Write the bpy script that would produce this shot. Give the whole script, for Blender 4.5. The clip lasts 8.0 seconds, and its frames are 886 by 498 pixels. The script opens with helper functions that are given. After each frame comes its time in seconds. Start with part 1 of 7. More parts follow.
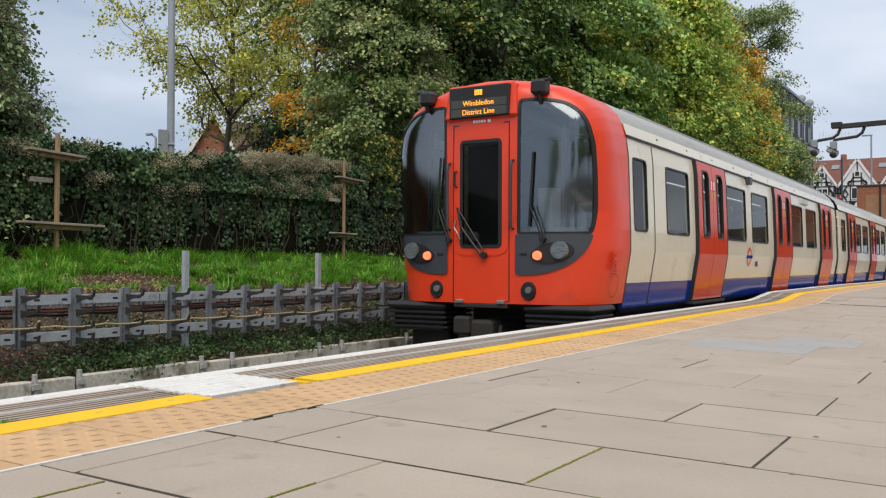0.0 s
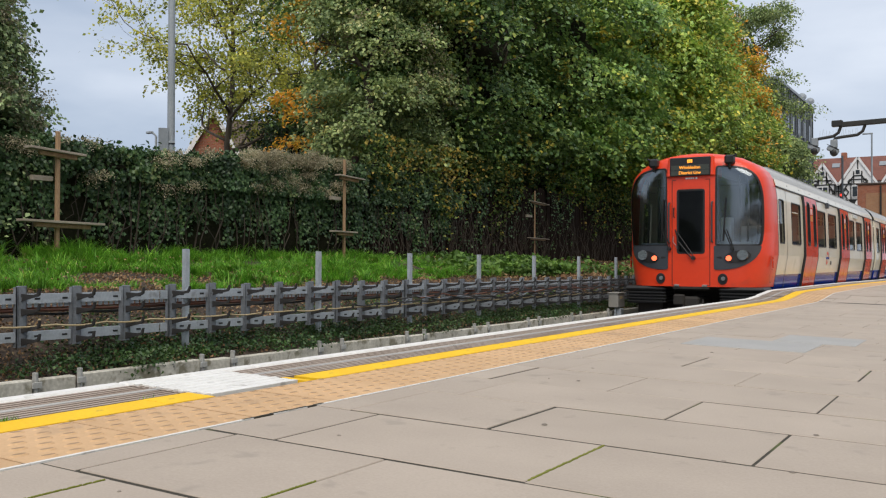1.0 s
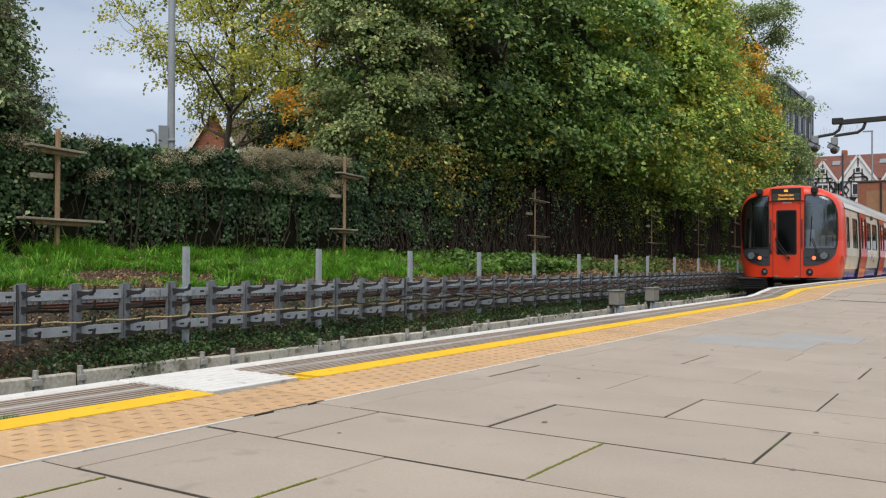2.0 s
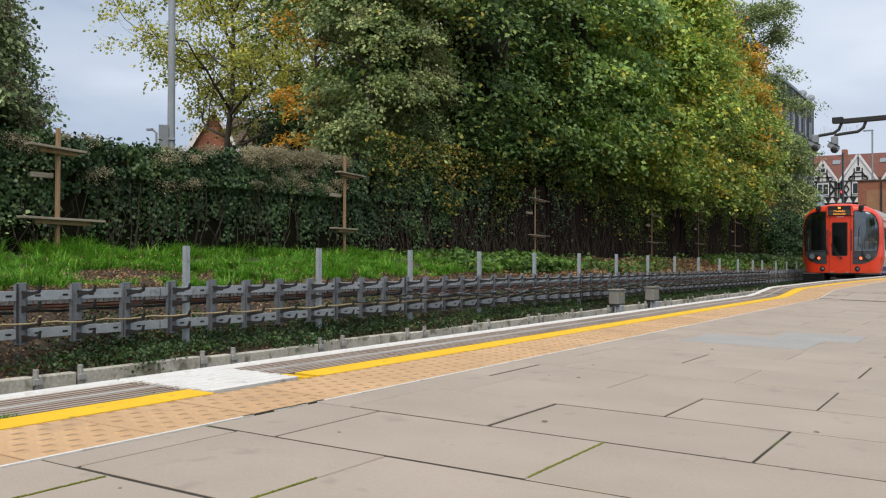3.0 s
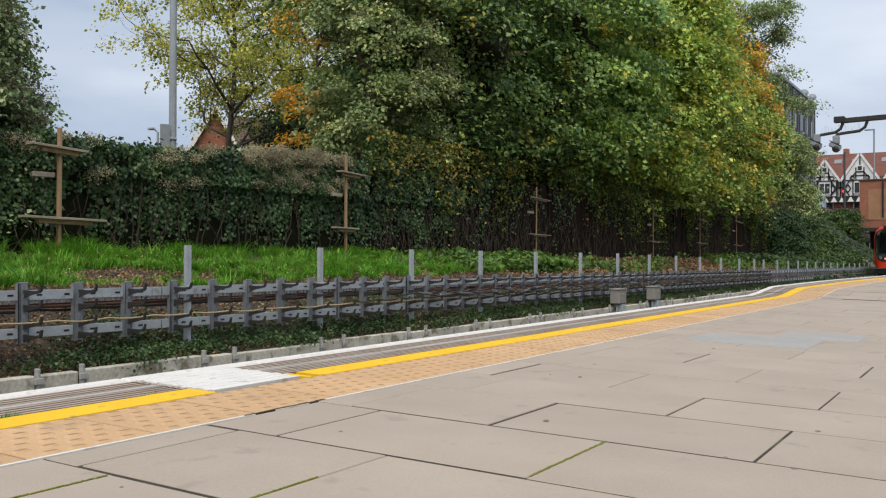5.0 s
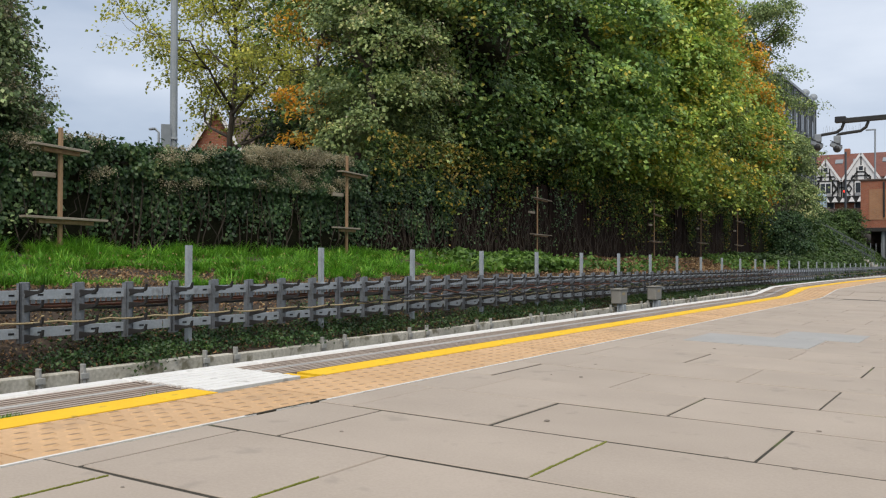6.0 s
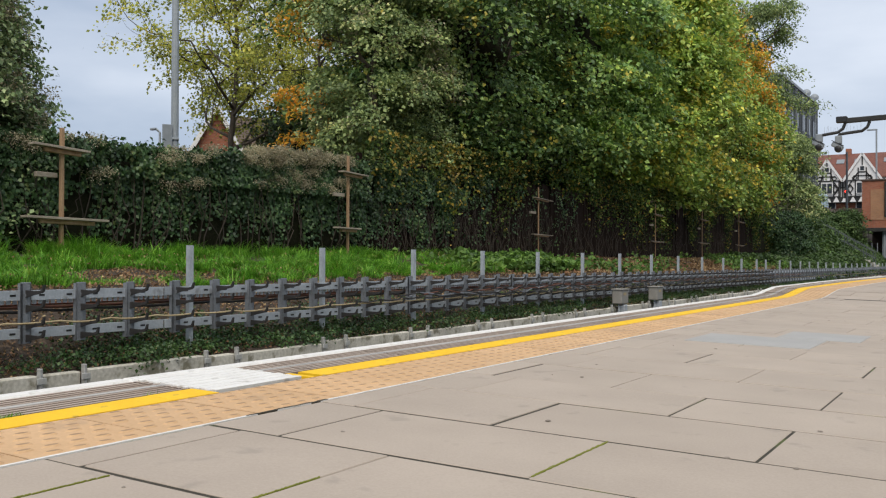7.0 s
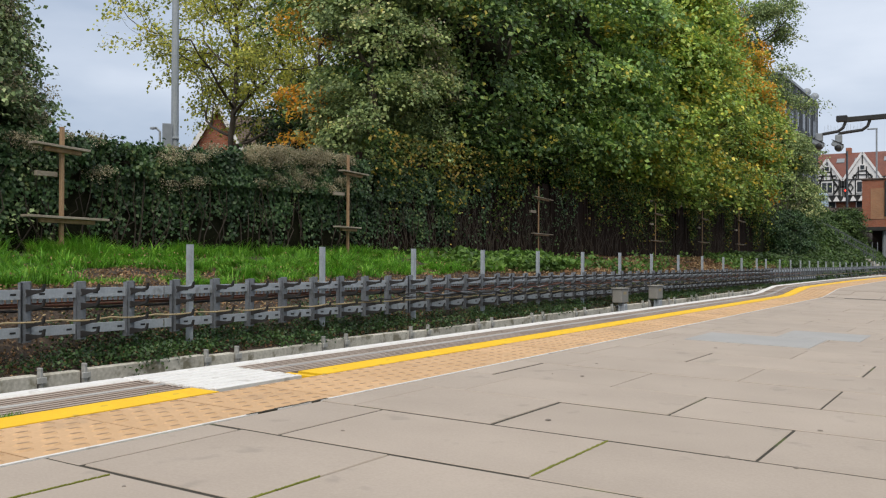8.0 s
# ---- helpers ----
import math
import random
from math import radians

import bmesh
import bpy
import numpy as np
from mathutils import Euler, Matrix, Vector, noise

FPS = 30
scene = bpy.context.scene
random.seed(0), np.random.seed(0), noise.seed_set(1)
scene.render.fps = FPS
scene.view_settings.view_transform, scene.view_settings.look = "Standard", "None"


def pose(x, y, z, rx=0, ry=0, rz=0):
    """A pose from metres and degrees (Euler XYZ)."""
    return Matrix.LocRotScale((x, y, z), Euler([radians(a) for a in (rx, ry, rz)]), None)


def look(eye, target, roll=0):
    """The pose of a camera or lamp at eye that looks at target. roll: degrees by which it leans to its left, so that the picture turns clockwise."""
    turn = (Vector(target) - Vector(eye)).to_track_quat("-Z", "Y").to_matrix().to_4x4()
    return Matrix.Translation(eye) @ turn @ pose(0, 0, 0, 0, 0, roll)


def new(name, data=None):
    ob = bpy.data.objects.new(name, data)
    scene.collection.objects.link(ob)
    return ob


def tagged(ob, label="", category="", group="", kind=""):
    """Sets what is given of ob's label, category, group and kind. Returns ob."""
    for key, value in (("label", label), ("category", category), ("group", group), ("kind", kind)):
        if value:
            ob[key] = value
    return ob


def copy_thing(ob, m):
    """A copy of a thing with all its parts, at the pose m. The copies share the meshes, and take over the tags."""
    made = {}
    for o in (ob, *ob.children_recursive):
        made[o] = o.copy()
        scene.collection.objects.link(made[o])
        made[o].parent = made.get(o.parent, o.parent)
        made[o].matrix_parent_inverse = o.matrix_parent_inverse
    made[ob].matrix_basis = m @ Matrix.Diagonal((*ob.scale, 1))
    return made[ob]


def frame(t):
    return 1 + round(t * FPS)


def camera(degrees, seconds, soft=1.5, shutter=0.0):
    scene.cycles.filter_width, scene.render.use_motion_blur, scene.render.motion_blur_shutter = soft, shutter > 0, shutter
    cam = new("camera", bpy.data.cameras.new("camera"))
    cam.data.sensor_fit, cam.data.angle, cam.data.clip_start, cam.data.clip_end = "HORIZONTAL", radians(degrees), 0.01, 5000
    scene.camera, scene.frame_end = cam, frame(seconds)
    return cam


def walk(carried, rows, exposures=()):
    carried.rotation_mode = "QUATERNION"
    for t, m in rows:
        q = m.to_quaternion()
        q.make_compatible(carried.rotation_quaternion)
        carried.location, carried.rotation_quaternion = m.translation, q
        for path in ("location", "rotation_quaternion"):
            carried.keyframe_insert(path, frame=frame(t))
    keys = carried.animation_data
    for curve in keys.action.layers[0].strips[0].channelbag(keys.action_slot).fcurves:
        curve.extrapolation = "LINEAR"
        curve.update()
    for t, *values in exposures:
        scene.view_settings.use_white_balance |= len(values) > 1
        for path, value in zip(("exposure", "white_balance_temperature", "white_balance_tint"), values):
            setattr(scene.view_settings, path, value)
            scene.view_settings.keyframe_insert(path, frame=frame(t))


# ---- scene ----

# ---------------- camera ----------------
EYE = (0.0, 0.0, 0.682)
cam = camera(52.17, 8.0, soft=1.2)


def aim(yaw, pitch):
    """Camera pose: yaw to the side of the track's line, pitch above level, in degrees."""
    y, p = radians(yaw), radians(pitch)
    d = Vector((-math.sin(y) * math.cos(p), math.cos(y) * math.cos(p), math.sin(p)))
    return look(EYE, Vector(EYE) + d * 10, 0.23)


CAM = [(0.0, 31.56, 0.955), (0.5, 31.56, 0.919), (1.0, 31.58, 0.847), (1.5, 31.57, 0.776), (1.7, 31.58, 0.740), (3.0, 31.60, 0.650),
       (3.5, 31.62, 0.636), (4.0, 31.63, 0.632), (4.5, 31.66, 0.618), (6.0, 31.74, 0.612), (6.5, 31.79, 0.622),
       (7.0, 31.81, 0.618), (7.5, 31.81, 0.618), (8.0, 31.815, 0.561)]
walk(cam, [(t, aim(y, p)) for t, y, p in CAM])

# ---------------- world and sun ----------------
SUN_EL, SUN_AZ = 57.0, 150.0
world = bpy.data.worlds.new("overcast_sky")
scene.world = world
world.use_nodes = True
wt = world.node_tree
wt.nodes.clear()
w_out = wt.nodes.new("ShaderNodeOutputWorld")
w_bg = wt.nodes.new("ShaderNodeBackground")
w_sky = wt.nodes.new("ShaderNodeTexSky")
w_sky.sky_type, w_sky.sun_disc = "NISHITA", False
w_sky.sun_elevation, w_sky.sun_rotation = radians(SUN_EL), radians(SUN_AZ)
w_co = wt.nodes.new("ShaderNodeTexCoord")
w_map = wt.nodes.new("ShaderNodeMapping")
w_map.inputs["Scale"].default_value = (1.0, 1.0, 3.2)
w_noise = wt.nodes.new("ShaderNodeTexNoise")
w_noise.inputs["Scale"].default_value, w_noise.inputs["Detail"].default_value = 2.3, 6.0
w_noise.inputs["Roughness"].default_value = 0.5
w_ramp = wt.nodes.new("ShaderNodeValToRGB")
w_ramp.color_ramp.elements[0].position, w_ramp.color_ramp.elements[0].color = 0.34, (4.0, 4.75, 6.0, 1)
w_ramp.color_ramp.elements[1].position, w_ramp.color_ramp.elements[1].color = 0.66, (7.0, 7.55, 8.5, 1)
w_mix = wt.nodes.new("ShaderNodeMix")
w_mix.data_type = "RGBA"
w_mix.inputs["Factor"].default_value = 0.9
wt.links.new(w_co.outputs["Generated"], w_map.inputs["Vector"])
wt.links.new(w_map.outputs["Vector"], w_noise.inputs["Vector"])
wt.links.new(w_noise.outputs["Fac"], w_ramp.inputs["Fac"])
wt.links.new(w_sky.outputs["Color"], w_mix.inputs["A"])
wt.links.new(w_ramp.outputs["Color"], w_mix.inputs["B"])
wt.links.new(w_mix.outputs["Result"], w_bg.inputs["Color"])
w_bg.inputs["Strength"].default_value = 0.098
wt.links.new(w_bg.outputs["Background"], w_out.inputs["Surface"])

sun = new("sun", bpy.data.lights.new("sun", "SUN"))
sun.data.energy, sun.data.angle, sun.data.color = 2.3, radians(55), (1.0, 0.915, 0.80)
_az = radians(SUN_AZ)
_d = Vector((math.sin(_az) * math.cos(radians(SUN_EL)), math.cos(_az) * math.cos(radians(SUN_EL)), math.sin(radians(SUN_EL))))
sun.matrix_world = look(_d * 60, (0, 0, 0))
scene.view_settings.exposure = 0.25


# ---------------- materials ----------------
def principled(name):
    m = bpy.data.materials.new(name)
    m.use_nodes = True
    return m, m.node_tree, m.node_tree.nodes["Principled BSDF"]


def surface(name, dark, light, rough=0.7, scale=3.0, fine=60.0, bump=0.15, metal=0.0, spots=None, spread=0.0, bump_size=0.01,
            stretch=(1, 1, 1), coat=0.0):
    """Two scales of noise between two colours, with fine relief; spots: (colour, scale, threshold, amount); spread: piece by piece change."""
    m, nt, bs = principled(name)
    N, L = nt.nodes.new, nt.links.new
    co = N("ShaderNodeTexCoord")
    mp = N("ShaderNodeMapping")
    mp.inputs["Scale"].default_value = stretch
    L(co.outputs["Object"], mp.inputs["Vector"])
    if spread:
        # each piece shows another stretch of the pattern
        rnd, far = N("ShaderNodeObjectInfo"), N("ShaderNodeVectorMath")
        far.operation = "SCALE"
        far.inputs[0].default_value = (61.0, 47.0, 13.0)
        L(rnd.outputs["Random"], far.inputs["Scale"])
        L(far.outputs["Vector"], mp.inputs["Location"])
    n1, n2 = N("ShaderNodeTexNoise"), N("ShaderNodeTexNoise")
    n1.inputs["Scale"].default_value, n1.inputs["Detail"].default_value = scale, 6
    n2.inputs["Scale"].default_value, n2.inputs["Detail"].default_value = fine, 4
    for n in (n1, n2):
        L(mp.outputs["Vector"], n.inputs["Vector"])
    ad = N("ShaderNodeMath")
    ad.operation = "MULTIPLY_ADD"
    ad.inputs[1].default_value = 0.45
    L(n2.outputs["Fac"], ad.inputs[0])
    sc = N("ShaderNodeMath")
    sc.operation = "MULTIPLY"
    sc.inputs[1].default_value = 0.55
    L(n1.outputs["Fac"], sc.inputs[0])
    L(sc.outputs[0], ad.inputs[2])
    rp = N("ShaderNodeValToRGB")
    rp.color_ramp.elements[0].position, rp.color_ramp.elements[0].color = 0.32, (*dark, 1)
    rp.color_ramp.elements[1].position, rp.color_ramp.elements[1].color = 0.68, (*light, 1)
    L(ad.outputs[0], rp.inputs["Fac"])
    col = rp.outputs["Color"]
    if spots:
        sp = N("ShaderNodeTexNoise")
        sp.inputs["Scale"].default_value, sp.inputs["Detail"].default_value = spots[1], 5
        L(mp.outputs["Vector"], sp.inputs["Vector"])
        th = N("ShaderNodeMapRange")
        th.inputs["From Min"].default_value, th.inputs["From Max"].default_value = spots[2], spots[2] + 0.08
        th.inputs["To Max"].default_value = spots[3]
        L(sp.outputs["Fac"], th.inputs["Value"])
        mx = N("ShaderNodeMix")
        mx.data_type = "RGBA"
        mx.inputs["B"].default_value = (*spots[0], 1)
        L(th.outputs["Result"], mx.inputs["Factor"])
        L(col, mx.inputs["A"])
        col = mx.outputs["Result"]
    if spread:
        oi = N("ShaderNodeObjectInfo")
        mr = N("ShaderNodeMapRange")
        mr.inputs["To Min"].default_value, mr.inputs["To Max"].default_value = 1 - spread, 1 + spread
        L(oi.outputs["Random"], mr.inputs["Value"])
        hs = N("ShaderNodeHueSaturation")
        L(mr.outputs["Result"], hs.inputs["Value"])
        L(col, hs.inputs["Color"])
        col = hs.outputs["Color"]
    L(col, bs.inputs["Base Color"])
    bs.inputs["Roughness"].default_value = rough
    bs.inputs["Metallic"].default_value = metal
    bs.inputs["Coat Weight"].default_value = coat
    if bump:
        bp = N("ShaderNodeBump")
        bp.inputs["Strength"].default_value, bp.inputs["Distance"].default_value = bump, bump_size
        L(ad.outputs[0], bp.inputs["Height"])
        L(bp.outputs["Normal"], bs.inputs["Normal"])
    return m


def leafy(name, stops, patch=None, rough=0.5, scale=0.6, through_light=0.25, sprays=1.4, sheen=0.35):
    """Leaf by leaf colours; patch: (colour, scale, threshold) of whole clumps that have turned."""
    m, nt, bs = principled(name)
    N, L = nt.nodes.new, nt.links.new
    geo = N("ShaderNodeNewGeometry")
    rp = N("ShaderNodeValToRGB")
    els = rp.color_ramp.elements
    while len(els) < len(stops):
        els.new(0.5)
    for e, (at, c) in zip(els, stops):
        e.position, e.color = at, (*c, 1)
    co = N("ShaderNodeTexCoord")
    sn, sr, sa = N("ShaderNodeTexNoise"), N("ShaderNodeMapRange"), N("ShaderNodeMath")
    sn.inputs["Scale"].default_value, sn.inputs["Detail"].default_value = sprays, 3
    L(co.outputs["Object"], sn.inputs["Vector"])
    sr.inputs["From Min"].default_value, sr.inputs["From Max"].default_value = 0.32, 0.68
    sr.inputs["To Max"].default_value = 0.38
    L(sn.outputs["Fac"], sr.inputs["Value"])
    sa.operation = "MULTIPLY_ADD"
    sa.inputs[1].default_value = 0.62
    L(geo.outputs["Random Per Island"], sa.inputs[0])
    L(sr.outputs["Result"], sa.inputs[2])
    L(sa.outputs[0], rp.inputs["Fac"])
    col = rp.outputs["Color"]
    for pc in (patch or ()):
        sp = N("ShaderNodeTexNoise")
        sp.inputs["Scale"].default_value, sp.inputs["Detail"].default_value = pc[1], 4
        L(co.outputs["Object"], sp.inputs["Vector"])
        ad = N("ShaderNodeMath")
        ad.operation = "MULTIPLY_ADD"
        ad.inputs[1].default_value = 0.16
        L(geo.outputs["Random Per Island"], ad.inputs[0])
        L(sp.outputs["Fac"], ad.inputs[2])
        th = N("ShaderNodeMapRange")
        th.inputs["From Min"].default_value, th.inputs["From Max"].default_value = pc[2], pc[2] + 0.04
        L(ad.outputs[0], th.inputs["Value"])
        mx = N("ShaderNodeMix")
        mx.data_type = "RGBA"
        mx.inputs["B"].default_value = (*pc[0], 1)
        L(th.outputs["Result"], mx.inputs["Factor"])
        L(col, mx.inputs["A"])
        col = mx.outputs["Result"]
    vn, vr, hs = N("ShaderNodeTexNoise"), N("ShaderNodeMapRange"), N("ShaderNodeHueSaturation")
    vn.inputs["Scale"].default_value, vn.inputs["Detail"].default_value = scale * 2.2, 3
    L(co.outputs["Object"], vn.inputs["Vector"])
    vr.inputs["From Min"].default_value, vr.inputs["From Max"].default_value = 0.34, 0.66
    vr.inputs["To Min"].default_value, vr.inputs["To Max"].default_value = 0.62, 1.38
    L(vn.outputs["Fac"], vr.inputs["Value"])
    L(vr.outputs["Result"], hs.inputs["Value"])
    L(col, hs.inputs["Color"])
    col = hs.outputs["Color"]
    L(col, bs.inputs["Base Color"])
    bs.inputs["Roughness"].default_value = rough
    bs.inputs["Specular IOR Level"].default_value = sheen
    tr = N("ShaderNodeBsdfTranslucent")
    L(col, tr.inputs["Color"])
    ms = N("ShaderNodeMixShader")
    ms.inputs["Fac"].default_value = through_light
    L(bs.outputs["BSDF"], ms.inputs[1])
    L(tr.outputs["BSDF"], ms.inputs[2])
    L(ms.outputs["Shader"], nt.nodes["Material Output"].inputs["Surface"])
    return m


def glass(name, tint, mirror_share=0.05, ior=1.5, gloss=(1, 1, 1), smear=0.02):
    """A thin pane: clear, tinted, with a sky-reflecting gloss that grows at a slant."""
    m, nt, bs = principled(name)
    N, L = nt.nodes.new, nt.links.new
    nt.nodes.remove(bs)
    tp, gl, fr, ad, ms = N("ShaderNodeBsdfTransparent"), N("ShaderNodeBsdfGlossy"), N("ShaderNodeFresnel"), N("ShaderNodeMath"), N("ShaderNodeMixShader")
    tp.inputs["Color"].default_value = (*tint, 1)
    gl.inputs["Roughness"].default_value = smear
    fr.inputs["IOR"].default_value = ior
    gl.inputs["Color"].default_value = (*gloss, 1)
    ad.inputs[1].default_value = mirror_share
    ad.use_clamp = True
    L(fr.outputs["Fac"], ad.inputs[0])
    L(ad.outputs[0], ms.inputs["Fac"])
    L(tp.outputs["BSDF"], ms.inputs[1])
    L(gl.outputs["BSDF"], ms.inputs[2])
    L(ms.outputs["Shader"], nt.nodes["Material Output"].inputs["Surface"])
    return m


def glow(name, colour, strength):
    m, nt, bs = principled(name)
    bs.inputs["Base Color"].default_value = (*colour, 1)
    bs.inputs["Emission Color"].default_value = (*colour, 1)
    bs.inputs["Emission Strength"].default_value = strength
    return m


# ---------------- building blocks ----------------
def empty(name, m=None):
    ob = new(name)
    ob.empty_display_size = 0.2
    if m is not None:
        ob.matrix_world = m
    return ob


def mesh_of(bm, name="mesh"):
    me = bpy.data.meshes.new(name)
    bm.normal_update()
    bm.to_mesh(me)
    bm.free()
    return me


def part(name, bm, material, parent=None, label="", smooth=False, m=None):
    """Link a bmesh (or a mesh) as one mesh object under a thing or a part."""
    me = bm if isinstance(bm, bpy.types.Mesh) else mesh_of(bm, name)
    if material is not None and not me.materials:
        for mt in (material if isinstance(material, (list, tuple)) else [material]):
            me.materials.append(mt)
    if smooth:
        me.shade_smooth()
    ob = new(name, me)
    if parent is not None:
        ob.parent = parent
    if m is not None:
        ob.matrix_local = m
    if label:
        ob["label"] = label
    return ob


def box(bm, x0, x1, y0, y1, z0, z1, bevel=0.0, m=None):
    r = bmesh.ops.create_cube(bm, size=1.0)
    vs = r["verts"]
    for v in vs:
        v.co = Vector(((x0 + x1) / 2 + v.co.x * (x1 - x0), (y0 + y1) / 2 + v.co.y * (y1 - y0), (z0 + z1) / 2 + v.co.z * (z1 - z0)))
    if bevel:
        es = list({e for v in vs for e in v.link_edges})
        r2 = bmesh.ops.bevel(bm, geom=es, offset=bevel, segments=1, affect="EDGES")
        vs = list({v for f in r2["faces"] for v in f.verts} | {v for v in vs if v.is_valid})
    if m is not None:
        bmesh.ops.transform(bm, matrix=m, verts=vs)
    return bm


def boxed(*a, **k):
    return box(bmesh.new(), *a, **k)


def tube(bm, pts, r, seg=8, r1=None):
    """A tube along points, its radius going from r to r1."""
    pts = [Vector(q) for q in pts]
    r1 = r if r1 is None else r1
    rings = []
    for i, q in enumerate(pts):
        d = (pts[min(i + 1, len(pts) - 1)] - pts[max(i - 1, 0)]).normalized()
        a = d.orthogonal().normalized() if not rings else (prev - d * prev.dot(d)).normalized()
        prev = a
        b = d.cross(a)
        rr = r + (r1 - r) * i / max(1, len(pts) - 1)
        rings.append([bm.verts.new(q + (a * math.cos(2 * math.pi * k / seg) + b * math.sin(2 * math.pi * k / seg)) * rr) for k in range(seg)])
    for A, B in zip(rings, rings[1:]):
        for k in range(seg):
            bm.faces.new((A[k], A[(k + 1) % seg], B[(k + 1) % seg], B[k]))
    bm.faces.new(rings[0][::-1])
    bm.faces.new(rings[-1])
    return bm


def tubed(pts, r, seg=8, r1=None):
    return tube(bmesh.new(), pts, r, seg, r1)


def sheet(profile, ys, close=False):
    """A section (x, z) drawn along y; profile may be a function of y."""
    bm = bmesh.new()
    rows = []
    for y in ys:
        pr = profile(y) if callable(profile) else profile
        rows.append([bm.verts.new((x, y, z)) for x, z in pr])
    n = len(rows[0])
    for A, B in zip(rows, rows[1:]):
        for k in range(n if close else n - 1):
            bm.faces.new((A[k], A[(k + 1) % n], B[(k + 1) % n], B[k]))
    if close:
        bm.faces.new(rows[0][::-1])
        bm.faces.new(rows[-1])
    bmesh.ops.recalc_face_normals(bm, faces=bm.faces)
    return bm


def leaf_mesh(name, P, size, rng, up=0.3, out=None, aspect=0.62, fold=0.25, droop=0.0, jit=0.7, nrm=None, sway=1.0):
    """Many leaves, each a folded blade of two triangles at the points P (n x 3); nrm: the way they face."""
    n = len(P)
    d = rng.normal(size=(n, 3)) * sway
    if out is not None:
        d += np.asarray(out)
    d[:, 2] -= droop
    d /= np.linalg.norm(d, axis=1)[:, None] + 1e-9
    nn = rng.normal(size=(n, 3)) * jit
    if nrm is not None:
        nn += np.asarray(nrm)
    else:
        nn[:, 2] += up
        if out is not None:
            nn += np.asarray(out) * 0.8
    s = np.cross(d, nn)
    s /= np.linalg.norm(s, axis=1)[:, None] + 1e-9
    u = np.cross(s, d)
    L = size * rng.uniform(0.65, 1.25, n)[:, None]
    W = L * aspect * 0.5
    base, tip = P - d * L * 0.5, P + d * L * 0.5
    mid = P - d * L * 0.08 + u * (W * fold)
    co = np.stack([base, mid - s * W, tip, mid + s * W], 1).reshape(-1, 3)
    me = bpy.data.meshes.new(name)
    k = np.arange(n)[:, None] * 4
    tri = np.concatenate([k + [0, 1, 2], k + [0, 2, 3]], 1).reshape(-1)
    me.vertices.add(n * 4)
    me.vertices.foreach_set("co", co.astype(np.float32).ravel())
    me.loops.add(len(tri))
    me.loops.foreach_set("vertex_index", tri.astype(np.int32))
    me.polygons.add(n * 2)
    me.polygons.foreach_set("loop_start", (np.arange(n * 2) * 3).astype(np.int32))
    me.update(calc_edges=True)
    return me


M_red = surface("red_gloss_paint", (0.72, 0.048, 0.012), (0.78, 0.058, 0.015), rough=0.32, scale=1.2, fine=14, bump=0.03, coat=0.12,
                spots=((0.40, 0.05, 0.03), 2.2, 0.60, 0.35))
M_door_red = surface("door_red_paint", (0.60, 0.050, 0.018), (0.66, 0.062, 0.022), rough=0.13, scale=1.5, fine=18, bump=0.02, coat=0.0)
M_cream = surface("cream_body_paint", (0.72, 0.67, 0.54), (0.80, 0.75, 0.62), rough=0.2, scale=0.9, fine=12, bump=0.02, coat=0.1,
                  spots=((0.50, 0.46, 0.36), 1.7, 0.60, 0.35))
M_blue = surface("blue_skirt_paint", (0.004, 0.030, 0.25), (0.008, 0.042, 0.33), rough=0.13, scale=1.5, fine=18, bump=0.02, coat=0.0)
for painted in (M_blue, M_door_red):
    painted.node_tree.nodes["Principled BSDF"].inputs["Specular IOR Level"].default_value = 0.13
M_roof = surface("dirty_grey_roof", (0.30, 0.30, 0.29), (0.45, 0.45, 0.44), rough=0.55, scale=2.0, fine=25, bump=0.05, stretch=(1, 0.15, 1))
M_anth = surface("slate_grey_panel", (0.036, 0.042, 0.052), (0.055, 0.062, 0.074), rough=0.4, scale=3, fine=30, bump=0.04)
M_black = surface("black_rubber", (0.008, 0.008, 0.009), (0.018, 0.018, 0.019), rough=0.5, scale=4, fine=50, bump=0.05)
M_under = surface("brake_dust_steel", (0.012, 0.011, 0.010), (0.035, 0.030, 0.026), rough=0.8, scale=3, fine=35, bump=0.2)
M_steel = surface("worn_steel", (0.30, 0.30, 0.30), (0.48, 0.47, 0.46), rough=0.35, metal=0.8, scale=4, fine=40, bump=0.05)
M_white = surface("white_marking", (0.72, 0.72, 0.72), (0.80, 0.80, 0.80), rough=0.5, bump=0.0)
M_amber = glow("amber_led", (1.0, 0.36, 0.03), 1.0)
M_tail = glow("tail_light_red", (1.0, 0.15, 0.06), 1.5)
M_led_back = surface("led_board", (0.040, 0.046, 0.036), (0.058, 0.064, 0.05), rough=0.35, scale=8, fine=90, bump=0.02)
M_tgl = glass("train_window_glass", (0.50, 0.55, 0.51), 0.0, ior=1.24)
M_wsgl = glass("windscreen_glass", (0.62, 0.68, 0.72), 0.14, gloss=(0.82, 0.92, 1.0), smear=0.11)
M_lens = surface("headlight_glass", (0.10, 0.12, 0.13), (0.36, 0.40, 0.42), rough=0.08, metal=0.6, scale=14, fine=60, bump=0.3, stretch=(1, 1, 5))
M_inner = surface("pale_cab_lining", (0.46, 0.48, 0.47), (0.58, 0.59, 0.58), rough=0.6)
M_headlining = surface("grey_car_ceiling", (0.16, 0.165, 0.16), (0.24, 0.245, 0.24), rough=0.6)
M_strip = glow("car_light_strip", (1.0, 0.96, 0.86), 0.9)
